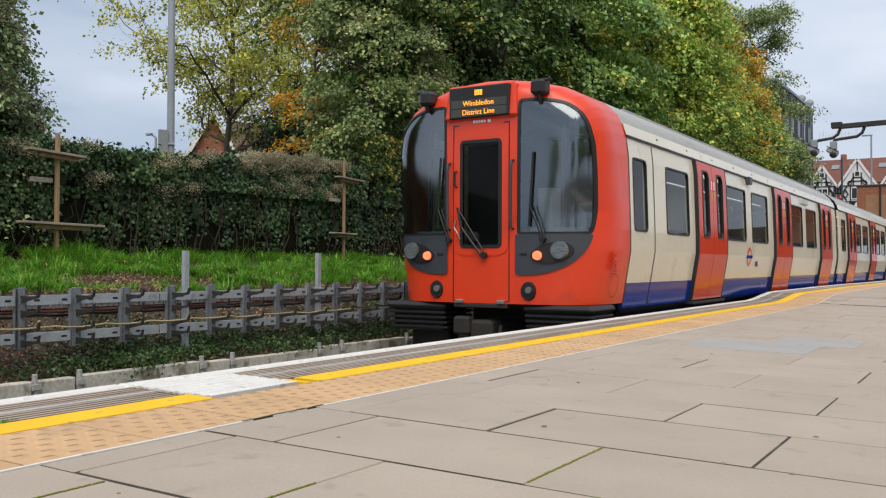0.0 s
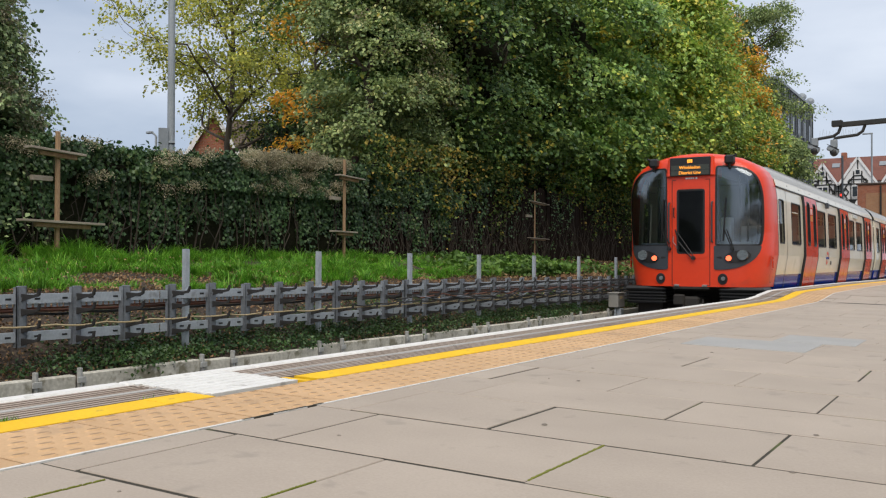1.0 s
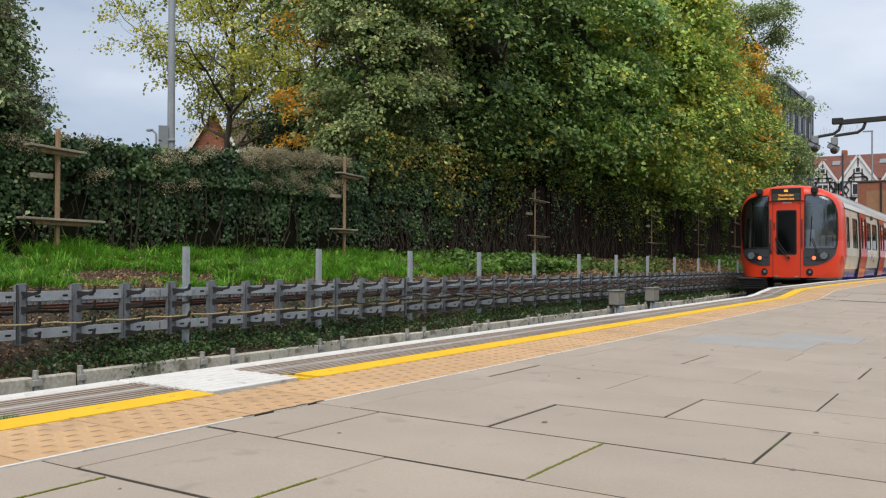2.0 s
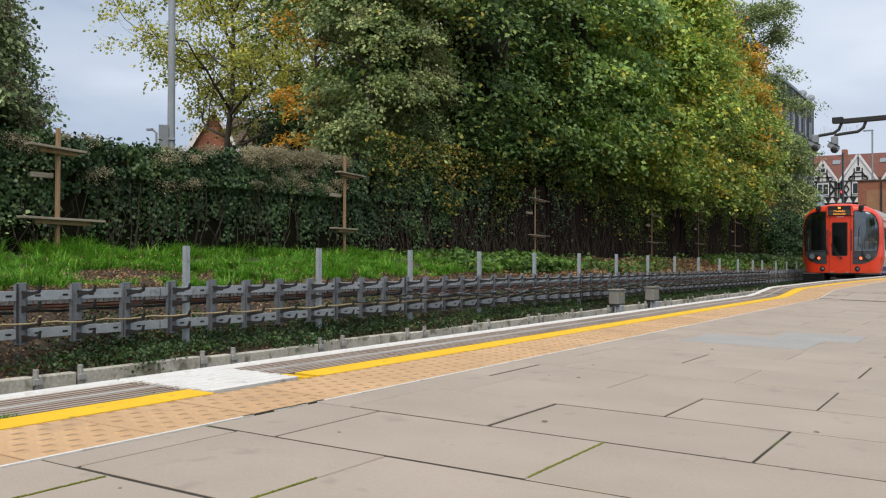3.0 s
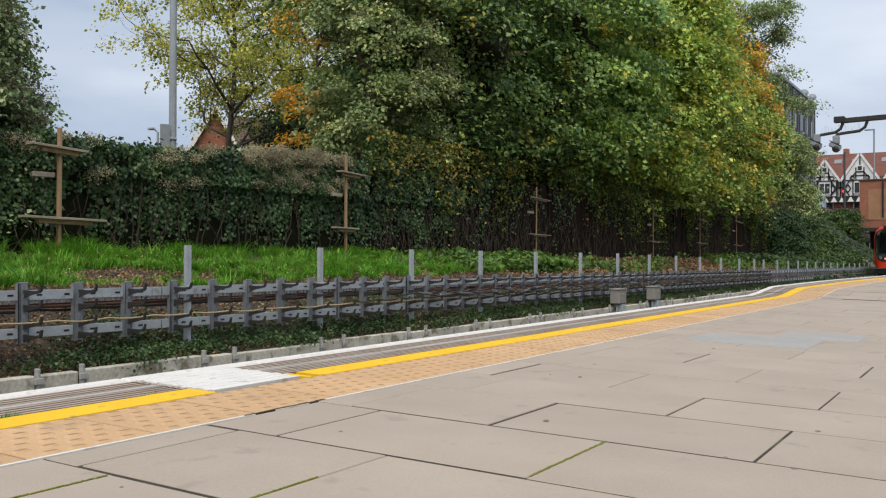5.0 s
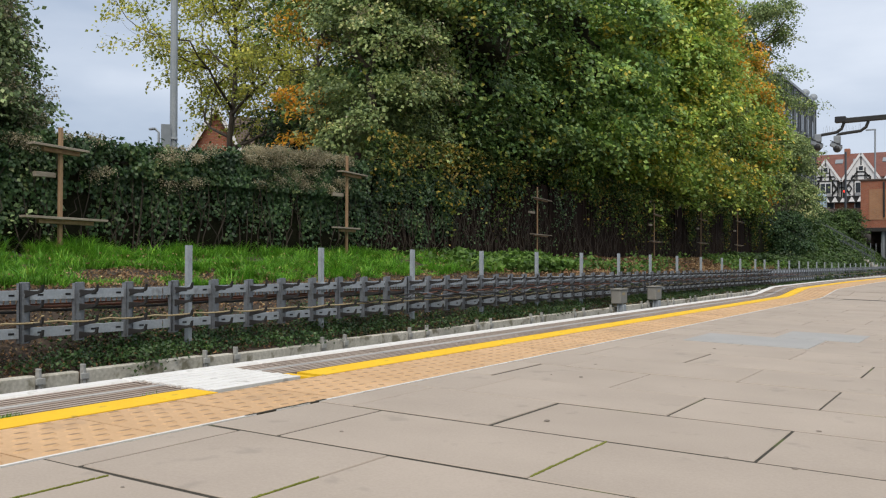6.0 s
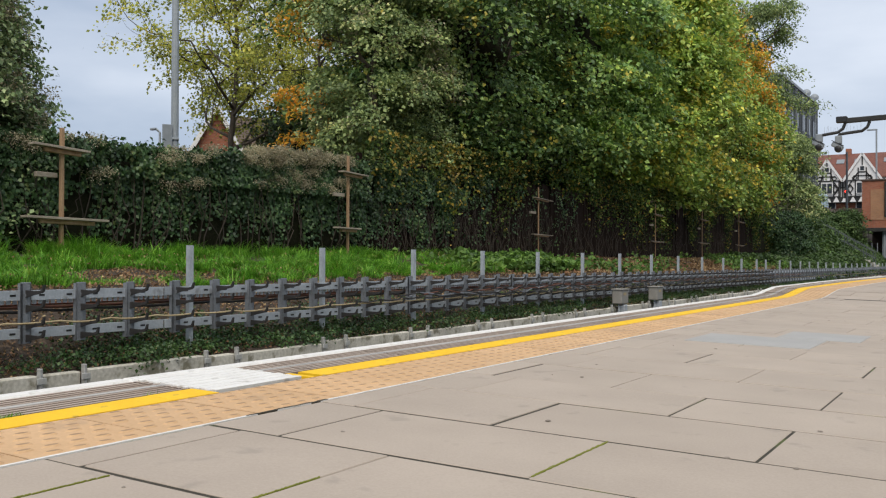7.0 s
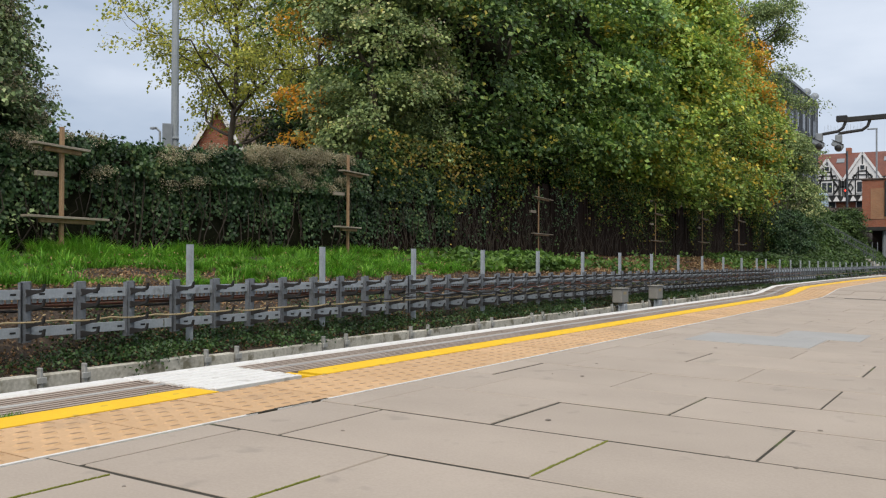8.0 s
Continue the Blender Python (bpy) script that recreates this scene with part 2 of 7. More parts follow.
M_lining = surface("dark_cab_wall", (0.05, 0.052, 0.055), (0.085, 0.088, 0.09), rough=0.7)
M_seat = surface("dark_blue_moquette", (0.02, 0.03, 0.07), (0.06, 0.07, 0.14), rough=0.9, scale=20, fine=120)
M_pole = surface("yellow_pole_paint", (0.55, 0.38, 0.03), (0.62, 0.44, 0.04), rough=0.35)


# ---------------- setting: ground, platform, track ----------------
M_slab = surface("paving_slab", (0.35, 0.292, 0.238), (0.438, 0.368, 0.303), rough=0.82, scale=1.6, fine=120, bump=0.12, bump_size=0.004,
                 spots=((0.27, 0.235, 0.195), 6.0, 0.63, 0.5), spread=0.04)
M_repair = surface("blue_grey_repair", (0.31, 0.305, 0.295), (0.39, 0.38, 0.365), rough=0.8, scale=2, fine=60, bump=0.1)
M_joint = surface("joint_dirt", (0.022, 0.019, 0.013), (0.06, 0.052, 0.036), rough=0.95, scale=2.5, fine=40, bump=0.3,
                  spots=((0.10, 0.13, 0.02), 1.6, 0.56, 0.8))
M_moss = surface("joint_moss", (0.12, 0.14, 0.015), (0.20, 0.21, 0.03), rough=0.95, scale=12, fine=90, bump=0.6)
M_coping = surface("grooved_coping", (0.30, 0.238, 0.19), (0.43, 0.362, 0.305), rough=0.85, scale=2.5, fine=60, bump=0.2, stretch=(1, 0.25, 1), spread=0.10,
                   spots=((0.20, 0.13, 0.09), 2.6, 0.56, 0.5))
M_groove = surface("groove_dirt", (0.19, 0.142, 0.11), (0.28, 0.218, 0.172), rough=0.95, scale=4, fine=50, bump=0.2)
M_gum = surface("trodden_gum", (0.17, 0.145, 0.12), (0.27, 0.23, 0.19), rough=0.8)
M_band = surface("pale_coping_band", (0.33, 0.31, 0.29), (0.44, 0.42, 0.40), rough=0.85, scale=3, fine=60, bump=0.15, spread=0.08)
M_tactile = surface("buff_tactile_tile", (0.50, 0.315, 0.165), (0.60, 0.39, 0.215), rough=0.8, scale=2.6, fine=70, bump=0.12, bump_size=0.004, spread=0.07,
                    spots=((0.38, 0.26, 0.16), 4.0, 0.60, 0.5))
# blister tops are a darker brown than their tile
M_blister = surface("brown_blister_top", (0.26, 0.165, 0.09), (0.38, 0.25, 0.14), rough=0.8, scale=6, fine=70, bump=0.1)
M_yellow = surface("yellow_line_paint", (0.80, 0.45, 0.006), (0.90, 0.57, 0.010), rough=0.7, scale=4, fine=50, bump=0.15,
                   spots=((0.36, 0.24, 0.06), 11.0, 0.60, 0.7))
M_wline = surface("white_edge_paint", (0.62, 0.60, 0.57), (0.78, 0.77, 0.74), rough=0.75, scale=5, fine=60, bump=0.2,
                  spots=((0.36, 0.33, 0.30), 8.0, 0.60, 0.6))
M_conc = surface("stained_concrete", (0.32, 0.30, 0.245), (0.70, 0.67, 0.59), rough=0.9, scale=4.0, fine=30, bump=0.4, spread=0.08,
                 spots=((0.13, 0.115, 0.06), 5.0, 0.54, 0.75))
M_postgrey = surface("pale_post_paint", (0.27, 0.27, 0.255), (0.47, 0.47, 0.45), rough=0.7, scale=6, fine=40, bump=0.1)
M_soil = surface("leaf_litter_soil", (0.024, 0.017, 0.012), (0.070, 0.050, 0.034), rough=0.95, scale=3.0, fine=35, bump=0.9, bump_size=0.04,
                 spots=((0.13, 0.085, 0.05), 12.0, 0.58, 0.7))
M_ballast = surface("track_ballast", (0.05, 0.045, 0.04), (0.16, 0.14, 0.12), rough=0.95, scale=20, fine=60, bump=1.0, bump_size=0.05)
M_galv = surface("galvanised_steel", (0.34, 0.375, 0.41), (0.50, 0.54, 0.58), rough=0.55, metal=0.3, scale=6, fine=45, bump=0.08,
                 spots=((0.20, 0.19, 0.18), 5.0, 0.62, 0.6))
M_bracket = surface("dull_bracket_steel", (0.15, 0.163, 0.18), (0.27, 0.288, 0.31), rough=0.6, metal=0.3, scale=6, fine=45, bump=0.08)
M_dsteel = surface("dark_hook_steel", (0.022, 0.021, 0.021), (0.055, 0.052, 0.05), rough=0.6, metal=0.3, scale=8, fine=50, bump=0.1)
M_cab_y = surface("straw_cable_sheath", (0.34, 0.26, 0.14), (0.46, 0.37, 0.22), rough=0.7, scale=4, fine=40)
M_cab_r = surface("rusty_brown_cable", (0.09, 0.035, 0.02), (0.16, 0.06, 0.035), rough=0.7, scale=4, fine=40)
M_cab_k = surface("black_cable_sheath", (0.012, 0.012, 0.012), (0.04, 0.038, 0.036), rough=0.6, scale=4, fine=40)
M_wood = surface("weathered_timber", (0.22, 0.13, 0.07), (0.42, 0.28, 0.16), rough=0.85, scale=2.0, fine=30, bump=0.3, stretch=(6, 6, 0.8))
M_plank = surface("grey_weathered_plank", (0.17, 0.14, 0.105), (0.40, 0.35, 0.28), rough=0.9, scale=2.0, fine=30, bump=0.3, stretch=(6, 0.8, 6))
M_cabinet = surface("grey_cabinet_paint", (0.22, 0.21, 0.19), (0.32, 0.31, 0.28), rough=0.6, scale=4, fine=40, bump=0.05)
M_bark = surface("grey_brown_bark", (0.045, 0.036, 0.026), (0.13, 0.105, 0.08), rough=0.95, scale=3.0, fine=25, bump=0.8, bump_size=0.02, stretch=(4, 4, 0.8))
M_stem = surface("dark_creeper_stem", (0.028, 0.022, 0.016), (0.075, 0.058, 0.042), rough=0.95, scale=3, fine=25, bump=0.3)
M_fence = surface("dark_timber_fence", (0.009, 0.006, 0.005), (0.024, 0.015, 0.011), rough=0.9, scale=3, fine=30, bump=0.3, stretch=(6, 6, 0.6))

SLOPE = -0.0216
TILT = math.degrees(math.atan(0.0216))


def step01(t):
    t = min(1.0, max(0.0, t))
    return t * t * (3 - 2 * t)


def hump(y):
    """The platform rises to a level-access hump further on."""
    return 0.10 * step01((y - 15.7) / 2.3) - 0.06 * step01((y - 22) / 16)


def plat(x, y, up=0.0):
    """A pose on the platform's surface, sloping away from the edge."""
    s = math.degrees(math.atan((hump(y + 0.3) - hump(y - 0.3)) / 0.6))
    return Matrix.Translation((x, y, SLOPE * x + hump(y) + up)) @ pose(0, 0, 0, s, TILT, 0)


def ground_z(x, y):
    """Height of the bank beside the track."""
    k = step01((y - 53) / 16)
    prof = [(-400, 6.0), (-60, 3.2), (-30, 1.6), (-14, 0.90), (-11, 0.70), (-9.4, 0.47), (-8.4, 0.29), (-7.9, 0.04), (-7.5, -0.20), (-7.12, -0.36)]
    far = [(-400, 7.0), (-60, 6.5), (-30, 6.2), (-14, 5.6), (-11, 3.2), (-9.4, 1.5), (-8.4, 0.75), (-7.9, 0.25), (-7.5, -0.15), (-7.12, -0.36)]
    a = float(np.interp(x, [q[0] for q in prof], [q[1] for q in prof]))
    b = float(np.interp(x, [q[0] for q in far], [q[1] for q in far]))
    n = 0.09 * noise.noise(Vector((x * 0.9, y * 0.9, 0))) + 0.03 * noise.noise(Vector((x * 3, y * 3, 5)))
    return a * (1 - k) + b * k + n * min(1.0, max(0.0, (-7.1 - x) / 0.5))


def build_ground():
    xs = [-400, -200, -100, -60, -40, -30, -24, -20, -17, -15.5, -14, -13, -12.4] + list(np.arange(-12.0, -7.1, 0.16)) + [-7.12]
    ys = [-300, -150, -80, -40, -20, -10] + list(np.arange(-5, 30, 0.22)) + list(np.arange(30, 80, 0.8)) + [90, 110, 150, 250, 500, 900]
    bm = bmesh.new()
    grid = []
    for y in ys:
        row = [(x, ground_z(x, y)) for x in xs]
        row += [(-7.0, -1.02), (-6.4, -1.0), (-5.3, -0.98), (-4.2, -1.0), (-3.55, -1.02), (40, -1.02), (120, -1.0), (400, -1.0)]
        grid.append([bm.verts.new((x, y, z)) for x, z in row])
    for A, B in zip(grid, grid[1:]):
        for k in range(len(A) - 1):
            bm.faces.new((A[k], A[k + 1], B[k + 1], B[k]))
    bmesh.ops.recalc_face_normals(bm, faces=bm.faces)
    ob = part("ground", bm, [M_soil, M_ballast], None, smooth=True)
    for p in ob.data.polygons:
        if p.center.x > -7.05:
            p.material_index = 1
    tagged(ob, "brown soil bank with leaf litter beside the track", "ground", kind="structure")


def build_track():
    tk = tagged(empty("railway_track"), "steel running rails on timber sleepers in dark ballast", "track", kind="structure")
    for name, x, z in (("running_rail", -5.97, -0.90), ("running_rail", -4.53, -0.90), ("conductor_rail", -5.25, -0.94), ("conductor_rail", -6.38, -0.88)):
        bm = boxed(x - 0.07, x + 0.07, -60, 200, z - 0.03, z)
        box(bm, x - 0.01, x + 0.01, -60, 200, z, z + 0.08)
        box(bm, x - 0.035, x + 0.035, -60, 200, z + 0.06, z + 0.10, bevel=0.01)
        part(name, bm, M_steel, tk)
    me = mesh_of(boxed(-1.3, 1.3, -0.12, 0.12, -0.1, 0.0, bevel=0.015))
    for k in range(140):
        part("sleeper", me, M_fence, tk, m=pose(-5.25, -8 + k * 0.7, -0.93))


def slab_mesh(w, d, t, bevel, rng):
    """A slab on its middle, its corners not quite even."""
    bm = boxed(-w / 2, w / 2, -d / 2, d / 2, -t, 0)
    bmesh.ops.bevel(bm, geom=[e for e in bm.edges if all(v.co.z > -0.001 for v in e.verts)], offset=bevel, segments=1, affect="EDGES")
    return mesh_of(bm)


# joints that have opened: across the platform (y, from x, to x) and along it (x, from y, to y)
OPEN_N = [(2.44, -2.56, -1.9), (3.09, -2.3, -1.7), (3.09, -1.2, -0.3), (4.32, -1.7, -0.6), (5.615, -1.2, -0.6), (1.75, -2.3, -1.6), (3.74, -1.5, -1.1), (6.255, -1.7, -0.9), (2.44, -1.75, -1.1)]
OPEN_D = [(-2.23, 2.4, 3.1), (-1.7, 3.1, 3.75), (-1.18, 3.7, 4.35), (-0.69, 3.0, 3.75), (-2.41, 1.7, 2.45), (-1.15, 4.95, 5.6), (-0.68, 4.3, 4.97), (-2.33, 4.3, 5.0), (-0.68, 5.6, 6.2), (-1.66, 5.6, 6.25)]


def n_gap(y, x):
    if any(abs(y - q) < 0.03 and a < x < b for q, a, b in OPEN_N):
        return 0.026
    return 0.008 + 0.014 * max(0.0, noise.noise(Vector((y * 3.1, x * 1.1, 0.5))) + 0.2)


def d_gap(x, y):
    if any(abs(x - q) < 0.06 and a < y < b for q, a, b in OPEN_D):
        return 0.016 if x < -1.6 else 0.009
    return 0.003 + 0.004 * max(0.0, noise.noise(Vector((y * 2.3, x * 3.1, 7.5))) + 0.2)


def build_platform():
    rng = random.Random(11)
    body = bmesh.new()
    ys = [-60, -5, 0, 15.7] + [15.7 + 0.46 * k for k in range(1, 6)] + [20, 22, 26, 30, 34, 38, 60, 90]
    rows = []
    for y in ys:
        h = hump(y)
        rows.append([body.verts.new(q) for q in ((-3.60, y, -1.05), (-3.60, y, 0.02 + h), (-3.1, y, 0.01 + h), (-2.59, y, SLOPE * -2.59 + h - 0.003),
                                                 (9.0, y, SLOPE * 9.0 + h - 0.003), (9.0, y, -1.05))])
    for A, B in zip(rows, rows[1:]):
        for k in range(5):
            body.faces.new((A[k], A[k + 1], B[k + 1], B[k]))
    bmesh.ops.recalc_face_normals(body, faces=body.faces)
    pf = tagged(part("platform", body, M_joint), "grey paved station platform with a yellow line along its edge", "platform", kind="structure")

    def lay(name, me, mat, x, y, up=0.0):
        return part(name, me, mat, pf, m=plat(x, y, up))

    # paving: rows of staggered slabs
    lines = [-3.38 - 0.64 * k for k in range(86, 0, -1)] + [-3.38, -2.74, -2.10, -1.46, -0.82, -0.18, 0.47, 1.11, 1.75, 2.44, 3.09, 3.74, 4.32, 4.96, 5.615, 6.255] + [6.255 + 0.65 * k for k in range(1, 60)]
    rest = []
    count = 0
    for i, (a, b) in enumerate(zip(lines, lines[1:])):
        odd = i % 2 == 0
        xs = [-2.54] + ([-2.37] if odd else []) + [(-1.70 if odd else -2.21) + 1.005 * k for k in range(12)]
        xs = [x for x in xs if x < 8.6]
        behind = a < -13.7
        jx = [x + (rng.uniform(-0.012, 0.012) if x > -2.5 and not behind else 0) for x in xs]
        for x0, x1 in zip(jx, jx[1:]):
            xm, ym = (x0 + x1) / 2, (a + b) / 2
            gx0, gx1, gy0, gy1 = d_gap(x0, ym), d_gap(x1, ym), n_gap(a, xm), n_gap(b, xm)
            w, d = x1 - x0 - (gx0 + gx1) / 2, b - a - (gy0 + gy1) / 2
            cx, cy = xm + (gx0 - gx1) / 4, ym + (gy0 - gy1) / 4
            up = 0.0 if behind else rng.uniform(-0.0012, 0.002)
            if -0.9 < a < 17 and x0 < 3.2 and count < 300:
                count += 1
                lay("paving_slab", slab_mesh(w, d, 0.05, 0.003, rng), M_slab, cx, cy, up)
            else:
                rest.append((cx, cy, w, d, up))
    bm = bmesh.new()
    for x, y, w, d, up in rest:
        box(bm, -w / 2, w / 2, -d / 2, d / 2, -0.05, 0, m=plat(x, y, up))
    part("paving", bm, M_slab, pf)["kind"] = "stuff"
    # tactile strip
    bm = boxed(-0.243, 0.243, -0.248, 0.248, -0.05, 0.0)
    for i in range(6):
        for j in range(5):
            x, y = -0.20 + 0.08 * i, -0.2 + 0.1 * j + (0.05 if i % 2 else 0)
            if y > 0.23:
                continue
            lo = [bm.verts.new((x + 0.018 * math.cos(t), y + 0.038 * math.sin(t), 0.0)) for t in np.linspace(0, 2 * math.pi, 9)[:-1]]
            hi = [bm.verts.new((x + 0.010 * math.cos(t), y + 0.026 * math.sin(t), 0.006)) for t in np.linspace(0, 2 * math.pi, 9)[:-1]]
            for k in range(8):
                bm.faces.new((lo[k], lo[(k + 1) % 8], hi[(k + 1) % 8], hi[k]))
            bm.faces.new(hi).material_index = 1
    me = mesh_of(bm)
    for k in range(-25, 82):
        lay("tactile_tile", me, (M_tactile, M_blister), -2.80, -1.05 + 0.503 * k, -0.001 + rng.uniform(-0.0015, 0.0015))
    # yellow line, white joint line
    me_y, me_w = mesh_of(boxed(-0.07, 0.108, -0.252, 0.252, -0.03, 0.001)), mesh_of(boxed(-0.007, 0.007, -0.25, 0.25, -0.02, 0.003))
    for k in range(-25, 84):
        y = -1.05 + 0.503 * k
        if y - 0.25 > 3.62 or y + 0.25 < 2.98:
            lay("yellow_line", me_y, M_yellow, -3.155, y)
        lay("white_joint_line", me_w, M_wline, -2.548, y)
    lay("yellow_line", mesh_of(boxed(-0.07, 0.108, -0.13, 0.13, -0.03, 0.002)), M_yellow, -3.155, 2.85)
    lay("yellow_line", mesh_of(boxed(-0.07, 0.108, -0.02, 0.02, -0.03, 0.002)), M_yellow, -3.155, 3.64)
    # coping: grooved slabs with a paler flat band, and the white nosing
    def coping(length):
        bm = bmesh.new()
        for n in range(9):
            x = -0.185 + n * 0.0416
            if n == 4:
                continue
            sec = [(x, -0.04), (x + 0.002, 0.0), (x + 0.025, 0.0), (x + 0.027, -0.014), (x + 0.0416, -0.014), (x + 0.0416, -0.04)]
            s2 = sheet(sec, [-length / 2, length / 2])
            for f in s2.faces:
                f.material_index = 0 if f.calc_center_median().z > -0.002 else 1
            me = mesh_of(s2)
            bm.from_mesh(me)
            bpy.data.meshes.remove(me)
        return mesh_of(bm)
    cop, band = coping(0.905), mesh_of(boxed(-0.0185, 0.0225, -0.452, 0.452, -0.04, 0.001))
    nose_m = mesh_of(boxed(-0.045, 0.045, -0.4555, 0.4555, -0.07, 0.005, bevel=0.012))
    for k in range(-14, 50):
        y = -1.15 + 0.912 * k
        c = lay("coping_slab", cop, (M_coping, M_groove), -3.425, y, -0.001)
        lay("coping_band", band, M_band, -3.425, y)
        lay("edge_nosing", nose_m, M_wline, -3.655, y, 0.003)
    # white painted slab in the edge
    bm = bmesh.new()
    for n in range(16):
        x = -0.275 + n * 0.0345
        box(bm, x, x + 0.0345, -0.305 + rng.uniform(-0.014, 0.010), 0.305 + rng.uniform(-0.012, 0.012), -0.03, 0.003 + 0.002 * (n % 2), bevel=0.0015)
    lay("white_painted_slab", mesh_of(bm), M_wline, -3.365, 3.30, 0.002)
    # platform face under the edge
    part("platform_wall", boxed(-3.66, -3.60, -60, 90, -1.05, 0.0), M_conc, pf)
    # bluish repaired slabs, a broken tile edge
    for x0, x1, y0, y1 in ((-2.15, -1.22, 7.08, 7.86), (-1.62, -0.98, 7.90, 8.62)):
        lay("repaired_slab", mesh_of(boxed(-(x1 - x0) / 2, (x1 - x0) / 2, -(y1 - y0) / 2, (y1 - y0) / 2, -0.03, 0.004, bevel=0.003)), M_repair, (x0 + x1) / 2, (y0 + y1) / 2)
    for k in range(9):
        lay("broken_tile_edge", mesh_of(boxed(-0.007 * rng.uniform(0.5, 1.3), 0.006, -0.03, 0.03, -0.02, 0.0045)), M_joint, -2.548 + rng.uniform(-0.003, 0.003), 2.67 + 0.055 * k)
    # trodden gum and dark specks
    gum = bmesh.new()
    for k in range(90):
        x, y = rng.uniform(-2.4, 3.5), rng.uniform(0.8, 13)
        r = rng.uniform(0.004, 0.013)
        bmesh.ops.create_cone(gum, cap_ends=True, segments=7, radius1=r, radius2=r * 0.7, depth=0.003,
                              matrix=plat(x, y, 0.003) @ Matrix.Diagonal((1, rng.uniform(0.6, 1.3), 1, 1)))
    part("trodden_gum", gum, M_gum, pf)["kind"] = "stuff"
    # moss and weeds in the joints
    for x, y0, y1, w in ((-1.211, 2.46, 3.08, 0.005), (-1.712, 1.76, 2.08, 0.005), (-2.21, 1.3, 1.73, 0.003)):
        bm = bmesh.new()
        n = 40
        for k in range(n):
            y = y0 + (y1 - y0) * (k + 0.5) / n
            m = plat(x + rng.uniform(-0.002, 0.002), y, 0.0)
            ww = w * rng.uniform(0.5, 1.1)
            box(bm, -ww, ww, -(y1 - y0) / n * 0.55, (y1 - y0) / n * 0.55, -0.01, 0.004, bevel=0.002, m=m)
        part("joint_moss", bm, M_moss, pf)["kind"] = "stuff"


def build_far_wall():
    w = tagged(empty("retaining_wall"), "low stained concrete panel wall beside the track", "wall", kind="structure")
    rng = random.Random(5)
    for k in range(34):
        y = 2.88 + 1.9 * k
        for a, b in ((y + 0.03, y + 0.41), (y + 0.47, y + 1.87)):
            bm = boxed(-0.05, 0.05, -(b - a) / 2, (b - a) / 2, -0.7, 0.0, bevel=0.01)
            part("wall_panel", bm, M_conc, w, m=pose(-7.07 + rng.uniform(-0.01, 0.01), (a + b) / 2, -0.335 + rng.uniform(-0.015, 0.01), 0, rng.uniform(-1, 1), 0))
        for yy in (y, y + 0.44):
            bm = boxed(-0.02, 0.03, -0.015, 0.015, -0.7, 0.05, bevel=0.004)
            box(bm, 0.026, 0.040, -0.046, 0.046, -0.085, -0.03, bevel=0.004)
            part("panel_post", bm, M_postgrey, w, m=pose(-7.03, yy, -0.325))


POSTS = [2.35, 4.55, 6.80, 9.01, 11.11, 13.19, 15.29, 17.40, 19.53, 21.69, 23.85, 26.1, 28.4, 30.7, 32.85, 34.3, 36.7, 38.8, 40.9, 43.0, 45.2, 47.4, 49.6, 51.8, 54, 56.2] + [58.4 + 2.2 * k for k in range(10)]


def rack_drop(y):
    return -0.0035 * (y - 4.6) if y < 60 else -0.19


